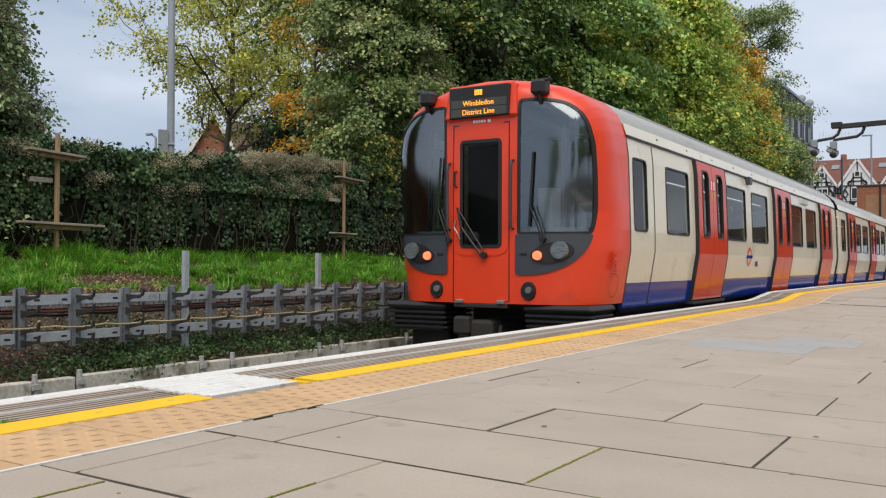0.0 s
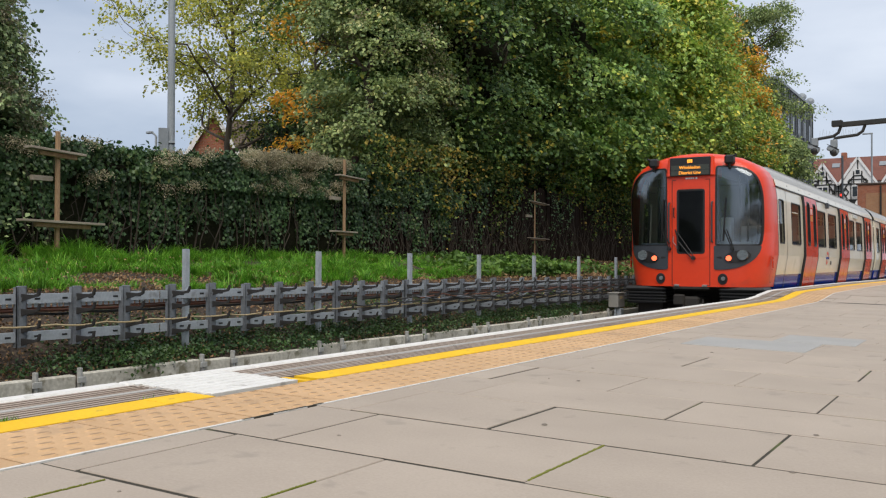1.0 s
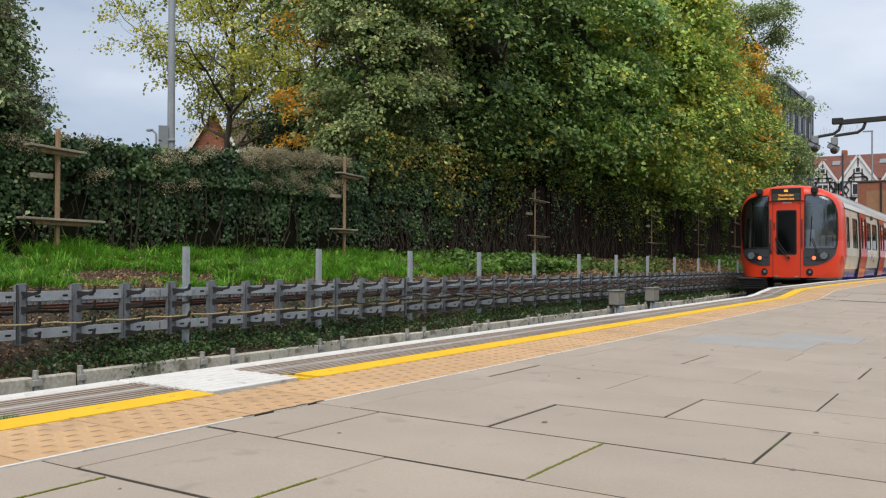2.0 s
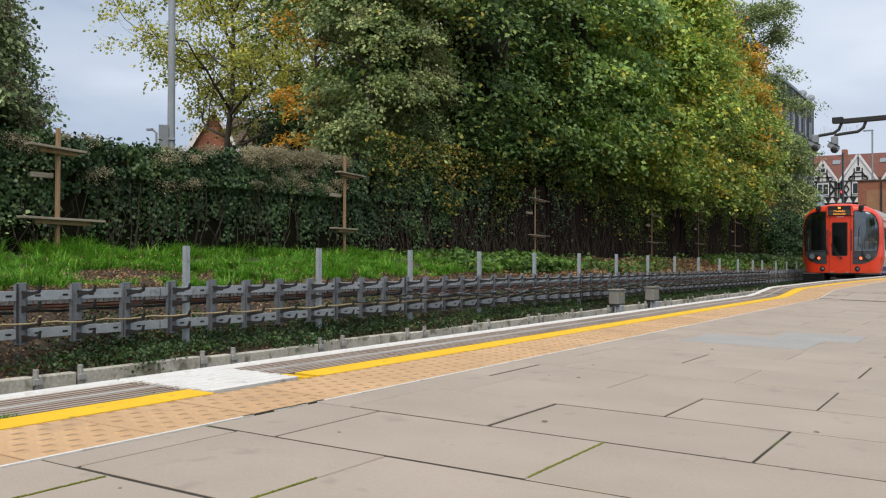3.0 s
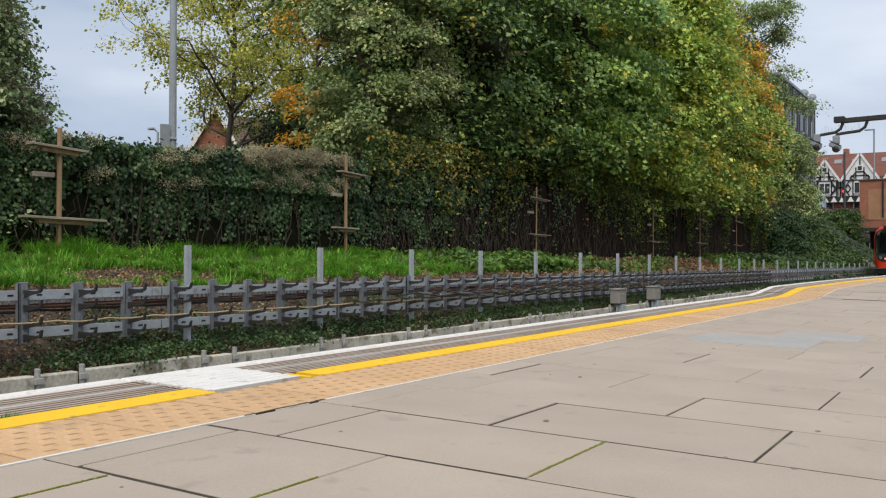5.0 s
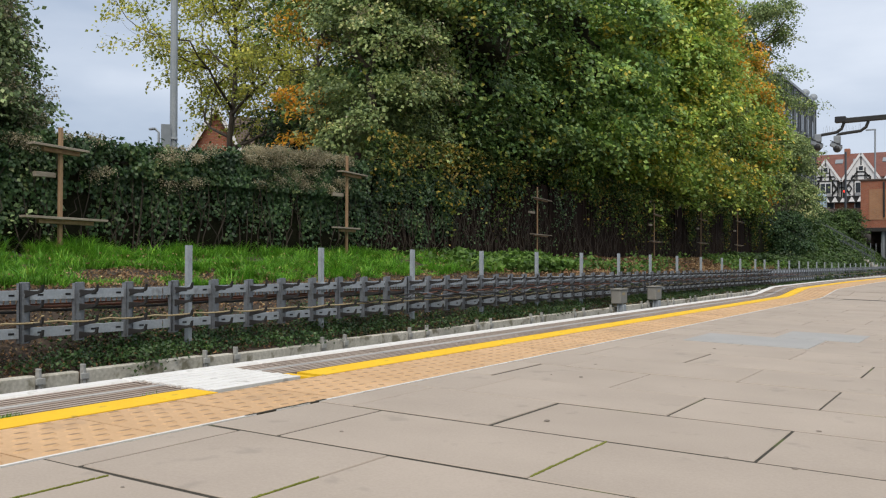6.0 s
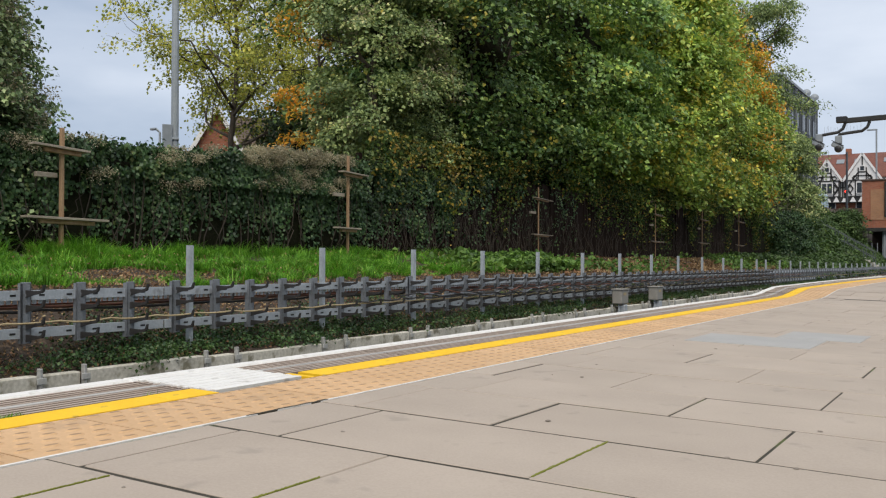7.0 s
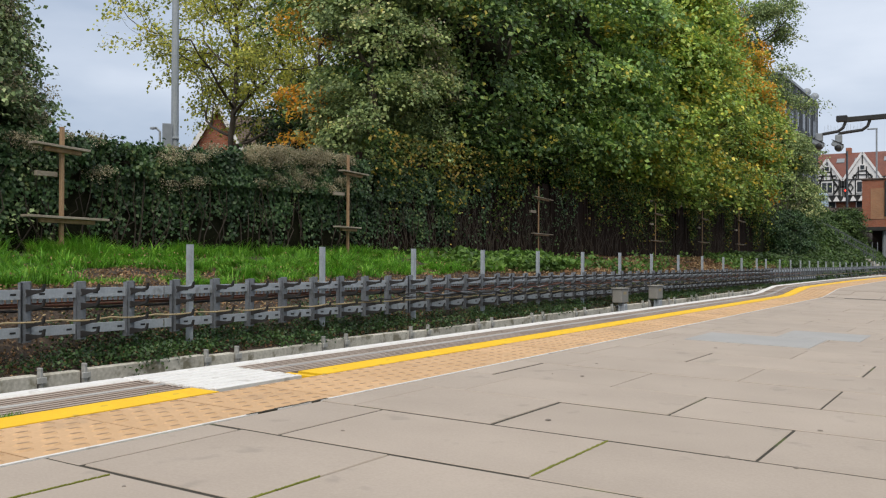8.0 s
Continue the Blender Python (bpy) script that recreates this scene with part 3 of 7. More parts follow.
def build_rack():
    rk = tagged(empty("cable_rack"), "galvanised steel cable rack on posts along the track", "cable rack")
    def post_mesh(h):
        b = boxed(-0.026, 0.026, -0.032, -0.026, -h, 0.0)
        box(b, -0.022, 0.0208, 0.018, 0.023, -h, 0.0)
        box(b, -0.006, 0.006, -0.018, 0.018, -h, -0.004)
        box(b, 0.021, 0.027, -0.024, 0.024, -h, 0.0)
        for z in (-0.46, -0.79, -0.15):
            box(b, 0.025, 0.035, -0.012, 0.012, z, z + 0.024)
        return mesh_of(b)
    pm = post_mesh(1.15)
    for y in POSTS:
        tz = 0.815 - (0.0085 * (min(y, 56) - 20) if y > 20 else 0)
        part("post", pm, M_galv, rk, m=pose(-7.40, y, tz))
    slot = mesh_of(boxed(-0.002, 0.002, -0.028, 0.028, -0.009, 0.009))
    for z in (0.345, 0.01):
        for k in range(18):
            y0, y1 = 2.2 + k * 4.2, 2.2 + (k + 1) * 4.2 - 0.02
            bm = bmesh.new()
            a, b = z + rack_drop(y0), z + rack_drop(y1)
            for dx0, dx1, h0, h1 in ((-0.006, 0.006, -0.043, 0.043), (-0.045, -0.006, 0.035, 0.043), (-0.045, -0.006, -0.043, -0.035)):
                vs = [bm.verts.new(q) for q in ((dx0, y0, a + h0), (dx1, y0, a + h0), (dx1, y0, a + h1), (dx0, y0, a + h1),
                                                (dx0, y1, b + h0), (dx1, y1, b + h0), (dx1, y1, b + h1), (dx0, y1, b + h1))]
                for f in ((0, 1, 2, 3), (7, 6, 5, 4), (0, 4, 5, 1), (1, 5, 6, 2), (2, 6, 7, 3), (3, 7, 4, 0)):
                    bm.faces.new([vs[i] for i in f])
            bmesh.ops.recalc_face_normals(bm, faces=bm.faces)
            rl = part("rail", bm, M_galv, rk, m=pose(-7.335, 0, 0))
            if y0 < 30:
                for yy in np.arange(y0 + 0.28, y1, 0.28):
                    part("slot", slot, M_black, rl, m=pose(0.006, yy, z + rack_drop(yy)))
    # perforated tray strip under the upper rail
    bm = bmesh.new()
    for yy in np.arange(4.2, 26, 0.062):
        zz = 0.285 + rack_drop(yy)
        box(bm, -7.36, -7.355, yy - 0.02, yy + 0.02, zz - 0.018, zz + 0.018)
    part("perforated_strip", bm, M_galv, rk)["kind"] = "stuff"
    bracket = boxed(-0.012, 0.012, -0.045, 0.045, -0.54, 0.0, bevel=0.003)
    box(bracket, -0.05, 0.012, -0.045, -0.036, -0.54, -0.01)
    box(bracket, -0.05, 0.012, 0.036, 0.045, -0.54, -0.01)
    box(bracket, 0.01, 0.022, -0.014, 0.014, -0.13, -0.10)
    bracket = mesh_of(bracket)
    # wedge-shaped hook: deep at its root, turned up at its tip
    arm = bmesh.new()
    sec = [(0.0, -0.050, 0.016), (0.08, -0.030, 0.012), (0.17, -0.012, 0.012), (0.222, -0.004, 0.022), (0.246, 0.012, 0.066), (0.256, 0.066, 0.068)]
    rows = [[arm.verts.new(q) for q in ((x, -0.011, lo), (x, 0.011, lo), (x, 0.011, hi), (x, -0.011, hi))] for x, lo, hi in sec]
    for A, B in zip(rows, rows[1:]):
        for k in range(4):
            arm.faces.new((A[k], A[(k + 1) % 4], B[(k + 1) % 4], B[k]))
    arm.faces.new(rows[0][::-1])
    arm.faces.new(rows[-1])
    bmesh.ops.recalc_face_normals(arm, faces=arm.faces)
    arm = mesh_of(arm)
    ys = [4.83, 5.39, 5.95, 6.53, 7.09, 7.63, 8.18, 8.75] + [8.75 + 0.535 * k for k in range(1, 128)]
    ys = [2.6, 3.16, 3.71, 4.27] + ys
    for i, y in enumerate(ys):
        r = noise.noise(Vector((i * 1.7, 0.3, 0))) * 2
        b = part("bracket", bracket, M_bracket, rk, m=pose(-7.31, y, 0.455 + rack_drop(y) + 0.008 * r, 0.8 * r, 0, 0.5 * r))
        if y < 34:
            for z in (-0.085, -0.215, -0.365, -0.475):
                part("cable_hook", arm, M_dsteel, b, m=pose(0.01, 0, z))
    # cables on the hooks
    def cable(label, mat, z, x, r, sag, seed, y1=78.0, step=0.535, y0=2.4):
        rng = random.Random(seed)
        pts = []
        y = y0
        while y < y1:
            dip = sag * rng.uniform(0.5, 1.4)
            dx = rng.uniform(-0.02, 0.02)
            for k in range(4):
                t = k / 4
                pts.append((x + dx * t, y + step * t, z + rack_drop(y) - dip * 4 * t * (1 - t)))
            y += step
        tagged(part("cable", tubed(pts, r, 6), mat, None, smooth=True), label, "cable", group="cables on the rack")
    cable("straw-coloured cable sagging between the rack's hooks", M_cab_y, 0.115, -7.17, 0.009, 0.016, 1)
    cable("rusty brown cable clipped behind the rack", M_cab_r, 0.235, -7.455, 0.015, 0.006, 3)
    cable("rusty brown cable clipped behind the rack", M_cab_r, 0.262, -7.46, 0.012, 0.006, 4)
    cable("thick black cable clipped behind the rack", M_cab_k, 0.205, -7.455, 0.013, 0.012, 5)
    cable("thin black cable looped along the rack", M_cab_k, 0.155, -7.16, 0.009, 0.03, 6, y0=9.4)
    for n, (z, s) in enumerate(((0.20, 0.05), (0.17, 0.06), (0.225, 0.04), (0.14, 0.05))):
        rng = random.Random(40 + n)
        pts, y = [], 10.2 + 0.4 * n
        while y < 40:
            pts.append((-7.16 + rng.uniform(-0.05, 0.06), y, z + rack_drop(y) + rng.uniform(-s, s)))
            y += 0.30
        tagged(part("cable", tubed(pts, 0.011, 6), (M_cab_k, M_bracket, M_cab_r, M_cab_k)[n], None, smooth=True), "loose tangled cable strung along the rack", "cable", group="cables on the rack")


def build_cabinets():
    for y in (18.4, 20.7):
        c = tagged(empty("equipment_cabinet", pose(-6.97, y, -0.74)), "pale grey trackside equipment cabinet on a steel stand", "cabinet", group="trackside cabinets")
        part("case", boxed(-0.10, 0.12, -0.20, 0.20, 0.48, 0.78, bevel=0.015), M_cabinet, c)
        part("rating_plate", boxed(0.121, 0.125, -0.10, 0.06, 0.66, 0.72), M_cab_y, c)
        part("lid", boxed(-0.12, 0.14, -0.22, 0.22, 0.775, 0.80, bevel=0.006), M_cabinet, c)
        part("junction_box", boxed(0.0, 0.14, -0.08, 0.09, 0.30, 0.46, bevel=0.01), M_galv, c)
        for s in (-1, 1):
            part("leg", tubed([(0.02, s * 0.16, 0.0), (0.03, s * 0.12, 0.49)], 0.02, 6), M_galv, c)
            part("cable_tail", tubed([(0.1, s * 0.05, 0.34), (0.15, s * 0.14, 0.18), (0.10, s * 0.30, 0.10), (0.0, s * 0.42, 0.24)], 0.022, 6), M_cab_k, c)


def build_trellis():
    """Timber posts with cross planks in front of the hedge."""
    spots = [(7.79, 2.46, 2.17, (-0.50, 0.36), 1.21, (-0.60, 0.68), 1.1), (14.17, 2.70, 2.36, (-0.30, 0.52), 1.27, (-0.46, 0.28), 1.0),
             (22.76, 2.68, 2.36, (-0.40, 0.74), 1.36, (-0.50, 0.75), 0.7), (32.68, 2.75, 2.35, (-0.3, 0.8), 1.35, (-0.6, 0.7), 0.6),
             (38.8, 2.83, 2.4, (-0.5, 0.7), 1.4, (-0.7, 0.8), 0.6), (45.1, 3.1, 2.55, (-0.5, 1.0), 1.4, (-0.8, 0.9), 0.6)]
    for y, top, zu, (a, b), zl, (c, d), th in spots:
        t = tagged(empty("timber_post", pose(-11.0, y, 0.0)), "weathered timber post with two nailed cross planks before the hedge", "post", group="timber posts")
        w = 0.024 * th
        part("upright", boxed(-w, w, -w, w, 0.45, top, bevel=0.006), M_wood, t)
        for z, p, q, tilt in ((zu, a, b, -2.5), (zl, c, d, -0.8)):
            m = Matrix.Translation((0.06, 0, z)) @ pose(0, 0, 0, tilt, 0, 0)
            part("cross_plank", box(bmesh.new(), -0.07 * th, 0.075 * th, p, q, -0.015 * th, 0.015 * th, bevel=0.004, m=m), M_plank, t)
            part("cleat", box(bmesh.new(), -0.04, 0.02, p * 0.62, q * 0.72, -0.07 * th, -0.018, bevel=0.006, m=m), M_wood, t)
        part("back_plank", boxed(-0.12, -0.06, -0.34, -0.02, (zu + zl) / 2 + 0.08, (zu + zl) / 2 + 0.15, bevel=0.006), M_plank, t)


build_ground()
build_track()
build_far_wall()
build_rack()
build_cabinets()
build_trellis()


# ---------------- plants ----------------
M_grass = leafy("grass_blades", [(0.0, (0.045, 0.135, 0.014)), (0.4, (0.110, 0.300, 0.026)), (0.75, (0.21, 0.45, 0.045)), (0.93, (0.38, 0.54, 0.08)), (1.0, (0.52, 0.46, 0.16))], through_light=0.4, scale=2.5, sprays=5.0)
M_ivy = leafy("ivy_leaves", [(0.0, (0.019, 0.043, 0.016)), (0.5, (0.046, 0.096, 0.028)), (0.85, (0.085, 0.147, 0.039)), (1.0, (0.155, 0.202, 0.062))],
              rough=0.38, through_light=0.12)
M_hedge = leafy("hedge_leaves", [(0.0, (0.017, 0.037, 0.015)), (0.5, (0.044, 0.090, 0.033)), (0.8, (0.092, 0.155, 0.055)), (1.0, (0.20, 0.22, 0.085))],
                rough=0.42, through_light=0.15, sprays=2.2, sheen=0.32)
M_turned = leafy("yellowing_creeper", [(0.0, (0.046, 0.093, 0.019)), (0.4, (0.124, 0.171, 0.028)), (0.7, (0.322, 0.253, 0.046)), (1.0, (0.483, 0.276, 0.046))], through_light=0.25)
M_seedhead = leafy("clematis_seed_heads", [(0.0, (0.19, 0.165, 0.10)), (0.5, (0.37, 0.325, 0.205)), (1.0, (0.58, 0.54, 0.40))], rough=0.9, through_light=0.25, sprays=5.0)
M_litter = leafy("fallen_leaves", [(0.0, (0.10, 0.055, 0.030)), (0.45, (0.26, 0.145, 0.075)), (0.8, (0.38, 0.28, 0.14)), (1.0, (0.55, 0.43, 0.24))], rough=0.8, through_light=0.1, sprays=4.0)
M_lime = leafy("broad_green_leaves", [(0.0, (0.09, 0.175, 0.045)), (0.45, (0.29, 0.44, 0.095)), (0.8, (0.55, 0.66, 0.135)), (1.0, (0.78, 0.69, 0.13))],
               patch=(((0.74, 0.64, 0.11), 0.9, 0.67),), rough=0.36, through_light=0.28)
M_deep = leafy("deep_green_leaves", [(0.0, (0.050, 0.115, 0.038)), (0.45, (0.20, 0.34, 0.092)), (0.8, (0.45, 0.60, 0.145)), (1.0, (0.72, 0.68, 0.13))],
               patch=(((0.72, 0.60, 0.10), 0.8, 0.73),), rough=0.34, through_light=0.28)
M_greyivy = leafy("grey_green_ivy_leaves", [(0.0, (0.07, 0.115, 0.048)), (0.5, (0.19, 0.27, 0.115)), (0.85, (0.36, 0.43, 0.20)), (1.0, (0.55, 0.51, 0.31))], rough=0.45, sprays=2.5)
# darker copy of the deep green leaves, with the crown's shade in its colour
M_shade = leafy("deep_green_shaded_copy", [(0.0, (0.030, 0.072, 0.026)), (0.45, (0.100, 0.180, 0.054)), (0.8, (0.23, 0.33, 0.085)), (1.0, (0.52, 0.50, 0.10))],
                patch=(((0.60, 0.50, 0.09), 0.8, 0.735),), rough=0.34, through_light=0.25)
M_autumn = leafy("turning_leaves", [(0.0, (0.08, 0.160, 0.038)), (0.45, (0.25, 0.38, 0.080)), (0.8, (0.46, 0.52, 0.10)), (1.0, (0.78, 0.58, 0.09))],
                 patch=(((0.74, 0.56, 0.08), 0.6, 0.69), ((0.82, 0.42, 0.05), 0.5, 0.70)), rough=0.38, through_light=0.28)
M_olive = leafy("dull_green_leaves", [(0.0, (0.070, 0.118, 0.050)), (0.45, (0.21, 0.285, 0.108)), (0.8, (0.40, 0.47, 0.175)), (1.0, (0.62, 0.57, 0.24))],
                patch=(((0.58, 0.57, 0.26), 0.6, 0.72),), rough=0.5, through_light=0.28)
M_ash = leafy("thin_yellow_green_leaves", [(0.0, (0.16, 0.21, 0.055)), (0.45, (0.40, 0.44, 0.09)), (0.8, (0.66, 0.61, 0.11)), (1.0, (0.82, 0.63, 0.10))],
              rough=0.5, through_light=0.4)
M_orange = leafy("orange_leaves", [(0.0, (0.400, 0.360, 0.040)), (0.5, (0.680, 0.370, 0.040)), (1.0, (0.800, 0.300, 0.040))], through_light=0.35)
M_bank = leafy("bank_creeper_leaves", [(0.0, (0.024, 0.050, 0.016)), (0.5, (0.055, 0.100, 0.026)), (0.85, (0.10, 0.165, 0.042)), (1.0, (0.18, 0.20, 0.06))], through_light=0.2)
# leaf colours lowered to stand for the shade under the tree row
M_undershade = leafy("leaves_darkened_for_shade", [(0.0, (0.018, 0.038, 0.012)), (0.5, (0.040, 0.075, 0.018)), (0.85, (0.075, 0.115, 0.028)), (1.0, (0.20, 0.15, 0.04))], through_light=0.15, sprays=2.0, rough=0.6, sheen=0.15)
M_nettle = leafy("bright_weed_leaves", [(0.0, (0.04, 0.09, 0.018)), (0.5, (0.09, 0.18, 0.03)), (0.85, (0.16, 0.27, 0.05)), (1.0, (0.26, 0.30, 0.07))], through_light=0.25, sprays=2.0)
# near black: the shade inside hedge and crowns is put into this colour
M_core = surface("inner_shade_dark", (0.008, 0.010, 0.005), (0.028, 0.026, 0.014), rough=0.95, scale=4, fine=25, bump=0.8, bump_size=0.05)
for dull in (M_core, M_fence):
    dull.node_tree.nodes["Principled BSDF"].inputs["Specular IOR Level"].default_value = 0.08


def stuff(name, me, mat, label, category):
    me.materials.append(mat)
    return tagged(new(name, me), label, category, kind="stuff")


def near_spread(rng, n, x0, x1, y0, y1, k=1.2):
    """Points on the ground, denser towards the camera's end of the bank."""
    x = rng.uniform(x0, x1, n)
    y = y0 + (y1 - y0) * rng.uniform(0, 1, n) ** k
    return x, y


def noise2(x, y, s, o=0.0):
    return np.array([noise.noise(Vector((a * s + o, b * s, o))) for a, b in zip(x, y)])


def heights(x, y):
    return np.array([ground_z(a, b) for a, b in zip(x, y)])


def build_grass():
    rng = np.random.default_rng(3)
    # tufts of blades, and a short sward between them
    t = 6500
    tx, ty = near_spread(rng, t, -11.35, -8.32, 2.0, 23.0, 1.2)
    edge = -8.62 + 0.30 * noise2(ty, ty * 0, 0.8, 3.0) - 0.05 * np.clip(ty - 9, 0, 20)
    keep = (tx < edge) & (noise2(tx, ty, 0.9, 5.0) > -0.30 + 0.16 * (tx > -9.3)) & (ty < 16.5 + rng.normal(0, 1.6, t))
    tx, ty = tx[keep], ty[keep]
    th = 0.07 + 0.12 * np.clip(noise2(tx, ty, 1.3, 9.0) + 0.25, 0, 1) + 0.09 * (tx < -10.9) * rng.uniform(0, 1, len(tx))
    th = np.where(rng.uniform(0, 1, len(tx)) < 0.07, th + 0.09, th)
    m = 30
    x = np.repeat(tx, m) + rng.normal(0, 0.040, len(tx) * m)
    y = np.repeat(ty, m) + rng.normal(0, 0.050, len(tx) * m)
    n = len(x)
    z = heights(x, y)
    tall = np.repeat(th, m) * rng.uniform(0.45, 1.35, n)
    a = np.repeat(rng.uniform(0, 2 * math.pi, len(tx)), m) + rng.normal(0, 1.1, n)
    lean = tall * rng.uniform(0.3, 1.7, n)
    w = rng.uniform(0.004, 0.008, n)
    b = np.stack([x, y, z - 0.02], 1)
    side = np.stack([-np.sin(a), np.cos(a), 0 * a], 1) * w[:, None]
    fwd = np.stack([np.cos(a), np.sin(a), 0 * a], 1)
    mid = b + fwd * (lean * 0.35)[:, None] + np.array([0, 0, 1]) * (tall * 0.65)[:, None]
    tip = b + fwd * lean[:, None] + np.array([0, 0, 1]) * tall[:, None]
    co = np.stack([b - side, b + side, mid + side * 0.8, mid - side * 0.8, tip], 1).reshape(-1, 3)
    k = np.arange(n)[:, None] * 5
    tri = np.concatenate([k + [0, 1, 2], k + [0, 2, 3], k + [3, 2, 4]], 1).reshape(-1)
    me = bpy.data.meshes.new("grass")
    me.vertices.add(n * 5)
    me.vertices.foreach_set("co", co.astype(np.float32).ravel())
    me.loops.add(len(tri))
    me.loops.foreach_set("vertex_index", tri.astype(np.int32))
    me.polygons.add(n * 3)
    me.polygons.foreach_set("loop_start", (np.arange(n * 3) * 3).astype(np.int32))
    me.update(calc_edges=True)
    stuff("grass", me, M_grass, "rough bright green grass on the bank", "grass")


def build_bank_cover():
    rng = np.random.default_rng(4)
    # ivy below the rack and on the far bank
    n = 110000
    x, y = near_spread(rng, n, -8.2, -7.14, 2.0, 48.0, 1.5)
    keep = noise2(x, y, 0.9, 1.0) - 0.12 + 1.1 * (x + 7.62) + 0.16 * np.clip(y - 4.6, -1, 1.5) > rng.uniform(-0.35, 0.45, n)
    x, y = x[keep], y[keep]
    P = np.stack([x, y, heights(x, y) + rng.uniform(0.0, 0.09, len(x))], 1)
    stuff("ground_ivy", leaf_mesh("ground_ivy", P, 0.036, rng, up=1.2, out=(0.5, 0, 0.4), aspect=0.85), M_ivy, "dark glossy ivy creeping over the bank", "ivy")
    # ivy hanging over the wall
    n = 420
    y = rng.normal(6.05, 0.16, n)
    x = -7.03 + rng.uniform(-0.14, 0.06, n)
    P = np.stack([x, y, -0.30 + rng.uniform(-0.16, 0.14, n)], 1)
    y2 = np.concatenate([rng.normal(c, 0.35, 300) for c in (8.4, 11.5, 15.5, 24)])
    P2 = np.stack([-7.04 + rng.uniform(-0.1, 0.05, len(y2)), y2, -0.30 + rng.uniform(-0.07, 0.1, len(y2))], 1)
    stuff("wall_ivy", leaf_mesh("wall_ivy", np.concatenate([P, P2]), 0.038, rng, up=0.5, out=(0.8, 0, 0), aspect=0.85, droop=0.6), M_ivy, "ivy trailing over the low wall", "ivy")
    # fallen twigs
    bm = bmesh.new()
    for k in range(170):
        px, py = -7.25 - abs(rng.normal(0, 0.35)), 2.4 + 16 * rng.uniform() ** 1.4
        ang, ln = rng.uniform(0, math.pi), rng.uniform(0.12, 0.4)
        dx, dy = math.cos(ang) * ln * 0.5, math.sin(ang) * ln
        tube(bm, [(px + dx * t, py + dy * t, ground_z(px + dx * t, py + dy * t) + 0.02 + 0.07 * t * (1 - t) * rng.uniform(0, 3)) for t in (0, 0.4, 0.7, 1)], 0.005, 4, 0.003)
    tagged(part("twigs", bm, M_bark), "dry brown twigs fallen on the bank", "twigs", kind="stuff")
    # litter
    n = 48000
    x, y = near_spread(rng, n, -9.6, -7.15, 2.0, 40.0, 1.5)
    P = np.stack([x, y, heights(x, y) + rng.uniform(0.0, 0.035, n)], 1)
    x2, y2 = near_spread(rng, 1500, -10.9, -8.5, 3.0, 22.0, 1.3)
    P = np.concatenate([P, np.stack([x2, y2, heights(x2, y2) + rng.uniform(0.05, 0.13, 1500)], 1)])
    stuff("leaf_litter", leaf_mesh("leaf_litter", P, 0.036, rng, up=1.6, aspect=0.7), M_litter, "brown fallen leaves lying on the bank", "leaf litter")
    # weeds past the grass: one bright bed, then scattered patches
    n = 9000
    x, y = rng.uniform(-10.4, -8.7, n), rng.normal(18.8, 1.25, n)
    keep = noise2(x, y, 1.2, 7.0) + 0.35 > rng.uniform(-0.1, 0.5, n)
    x, y = x[keep], y[keep]
    P = np.stack([x, y, heights(x, y) + rng.uniform(0.02, 0.26, len(x))], 1)
    stuff("weeds", leaf_mesh("weeds", P, 0.13, rng, up=1.2, out=(0.4, -0.3, 0.2), aspect=0.75), M_nettle, "leafy bright green weeds along the bank", "weeds")
    n = 15000
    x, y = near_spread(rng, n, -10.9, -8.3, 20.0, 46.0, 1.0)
    keep = noise2(x, y, 0.55, 7.0) - 0.12 > rng.uniform(-0.05, 0.35, n)
    x, y = x[keep], y[keep]
    P = np.stack([x, y, heights(x, y) + rng.uniform(0.02, 0.30, len(x))], 1)
    stuff("weeds", leaf_mesh("weeds", P, 0.12, rng, up=1.0, out=(0.4, -0.2, 0.2), aspect=0.75), M_nettle, "scattered leafy weeds along the shaded bank", "weeds")
    n = 9000
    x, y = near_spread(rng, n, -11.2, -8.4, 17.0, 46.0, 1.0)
    P = np.stack([x, y, heights(x, y) + rng.uniform(0.0, 0.06, n)], 1)
    stuff("leaf_litter", leaf_mesh("leaf_litter", P, 0.09, rng, up=1.6, aspect=0.7), M_litter, "brown fallen leaves under the fence", "leaf litter")
    n = 60000
    x, y = rng.uniform(-13.5, -7.3, n), rng.uniform(44, 84, n)
    P = np.stack([x, y, heights(x, y) + rng.uniform(0.0, 0.3, n)], 1)
    stuff("bank_ivy", leaf_mesh("bank_ivy", P, 0.20, rng, up=1.0, out=(0.6, -0.3, 0.3), aspect=0.8), M_bank, "green creeper covering the far bank", "ivy")


def hedge_top(y):
    return 2.36 + 0.30 * step01((y - 9.5) / 4.5) + 0.05 * noise.noise(Vector((y * 1.3, 0, 2)))


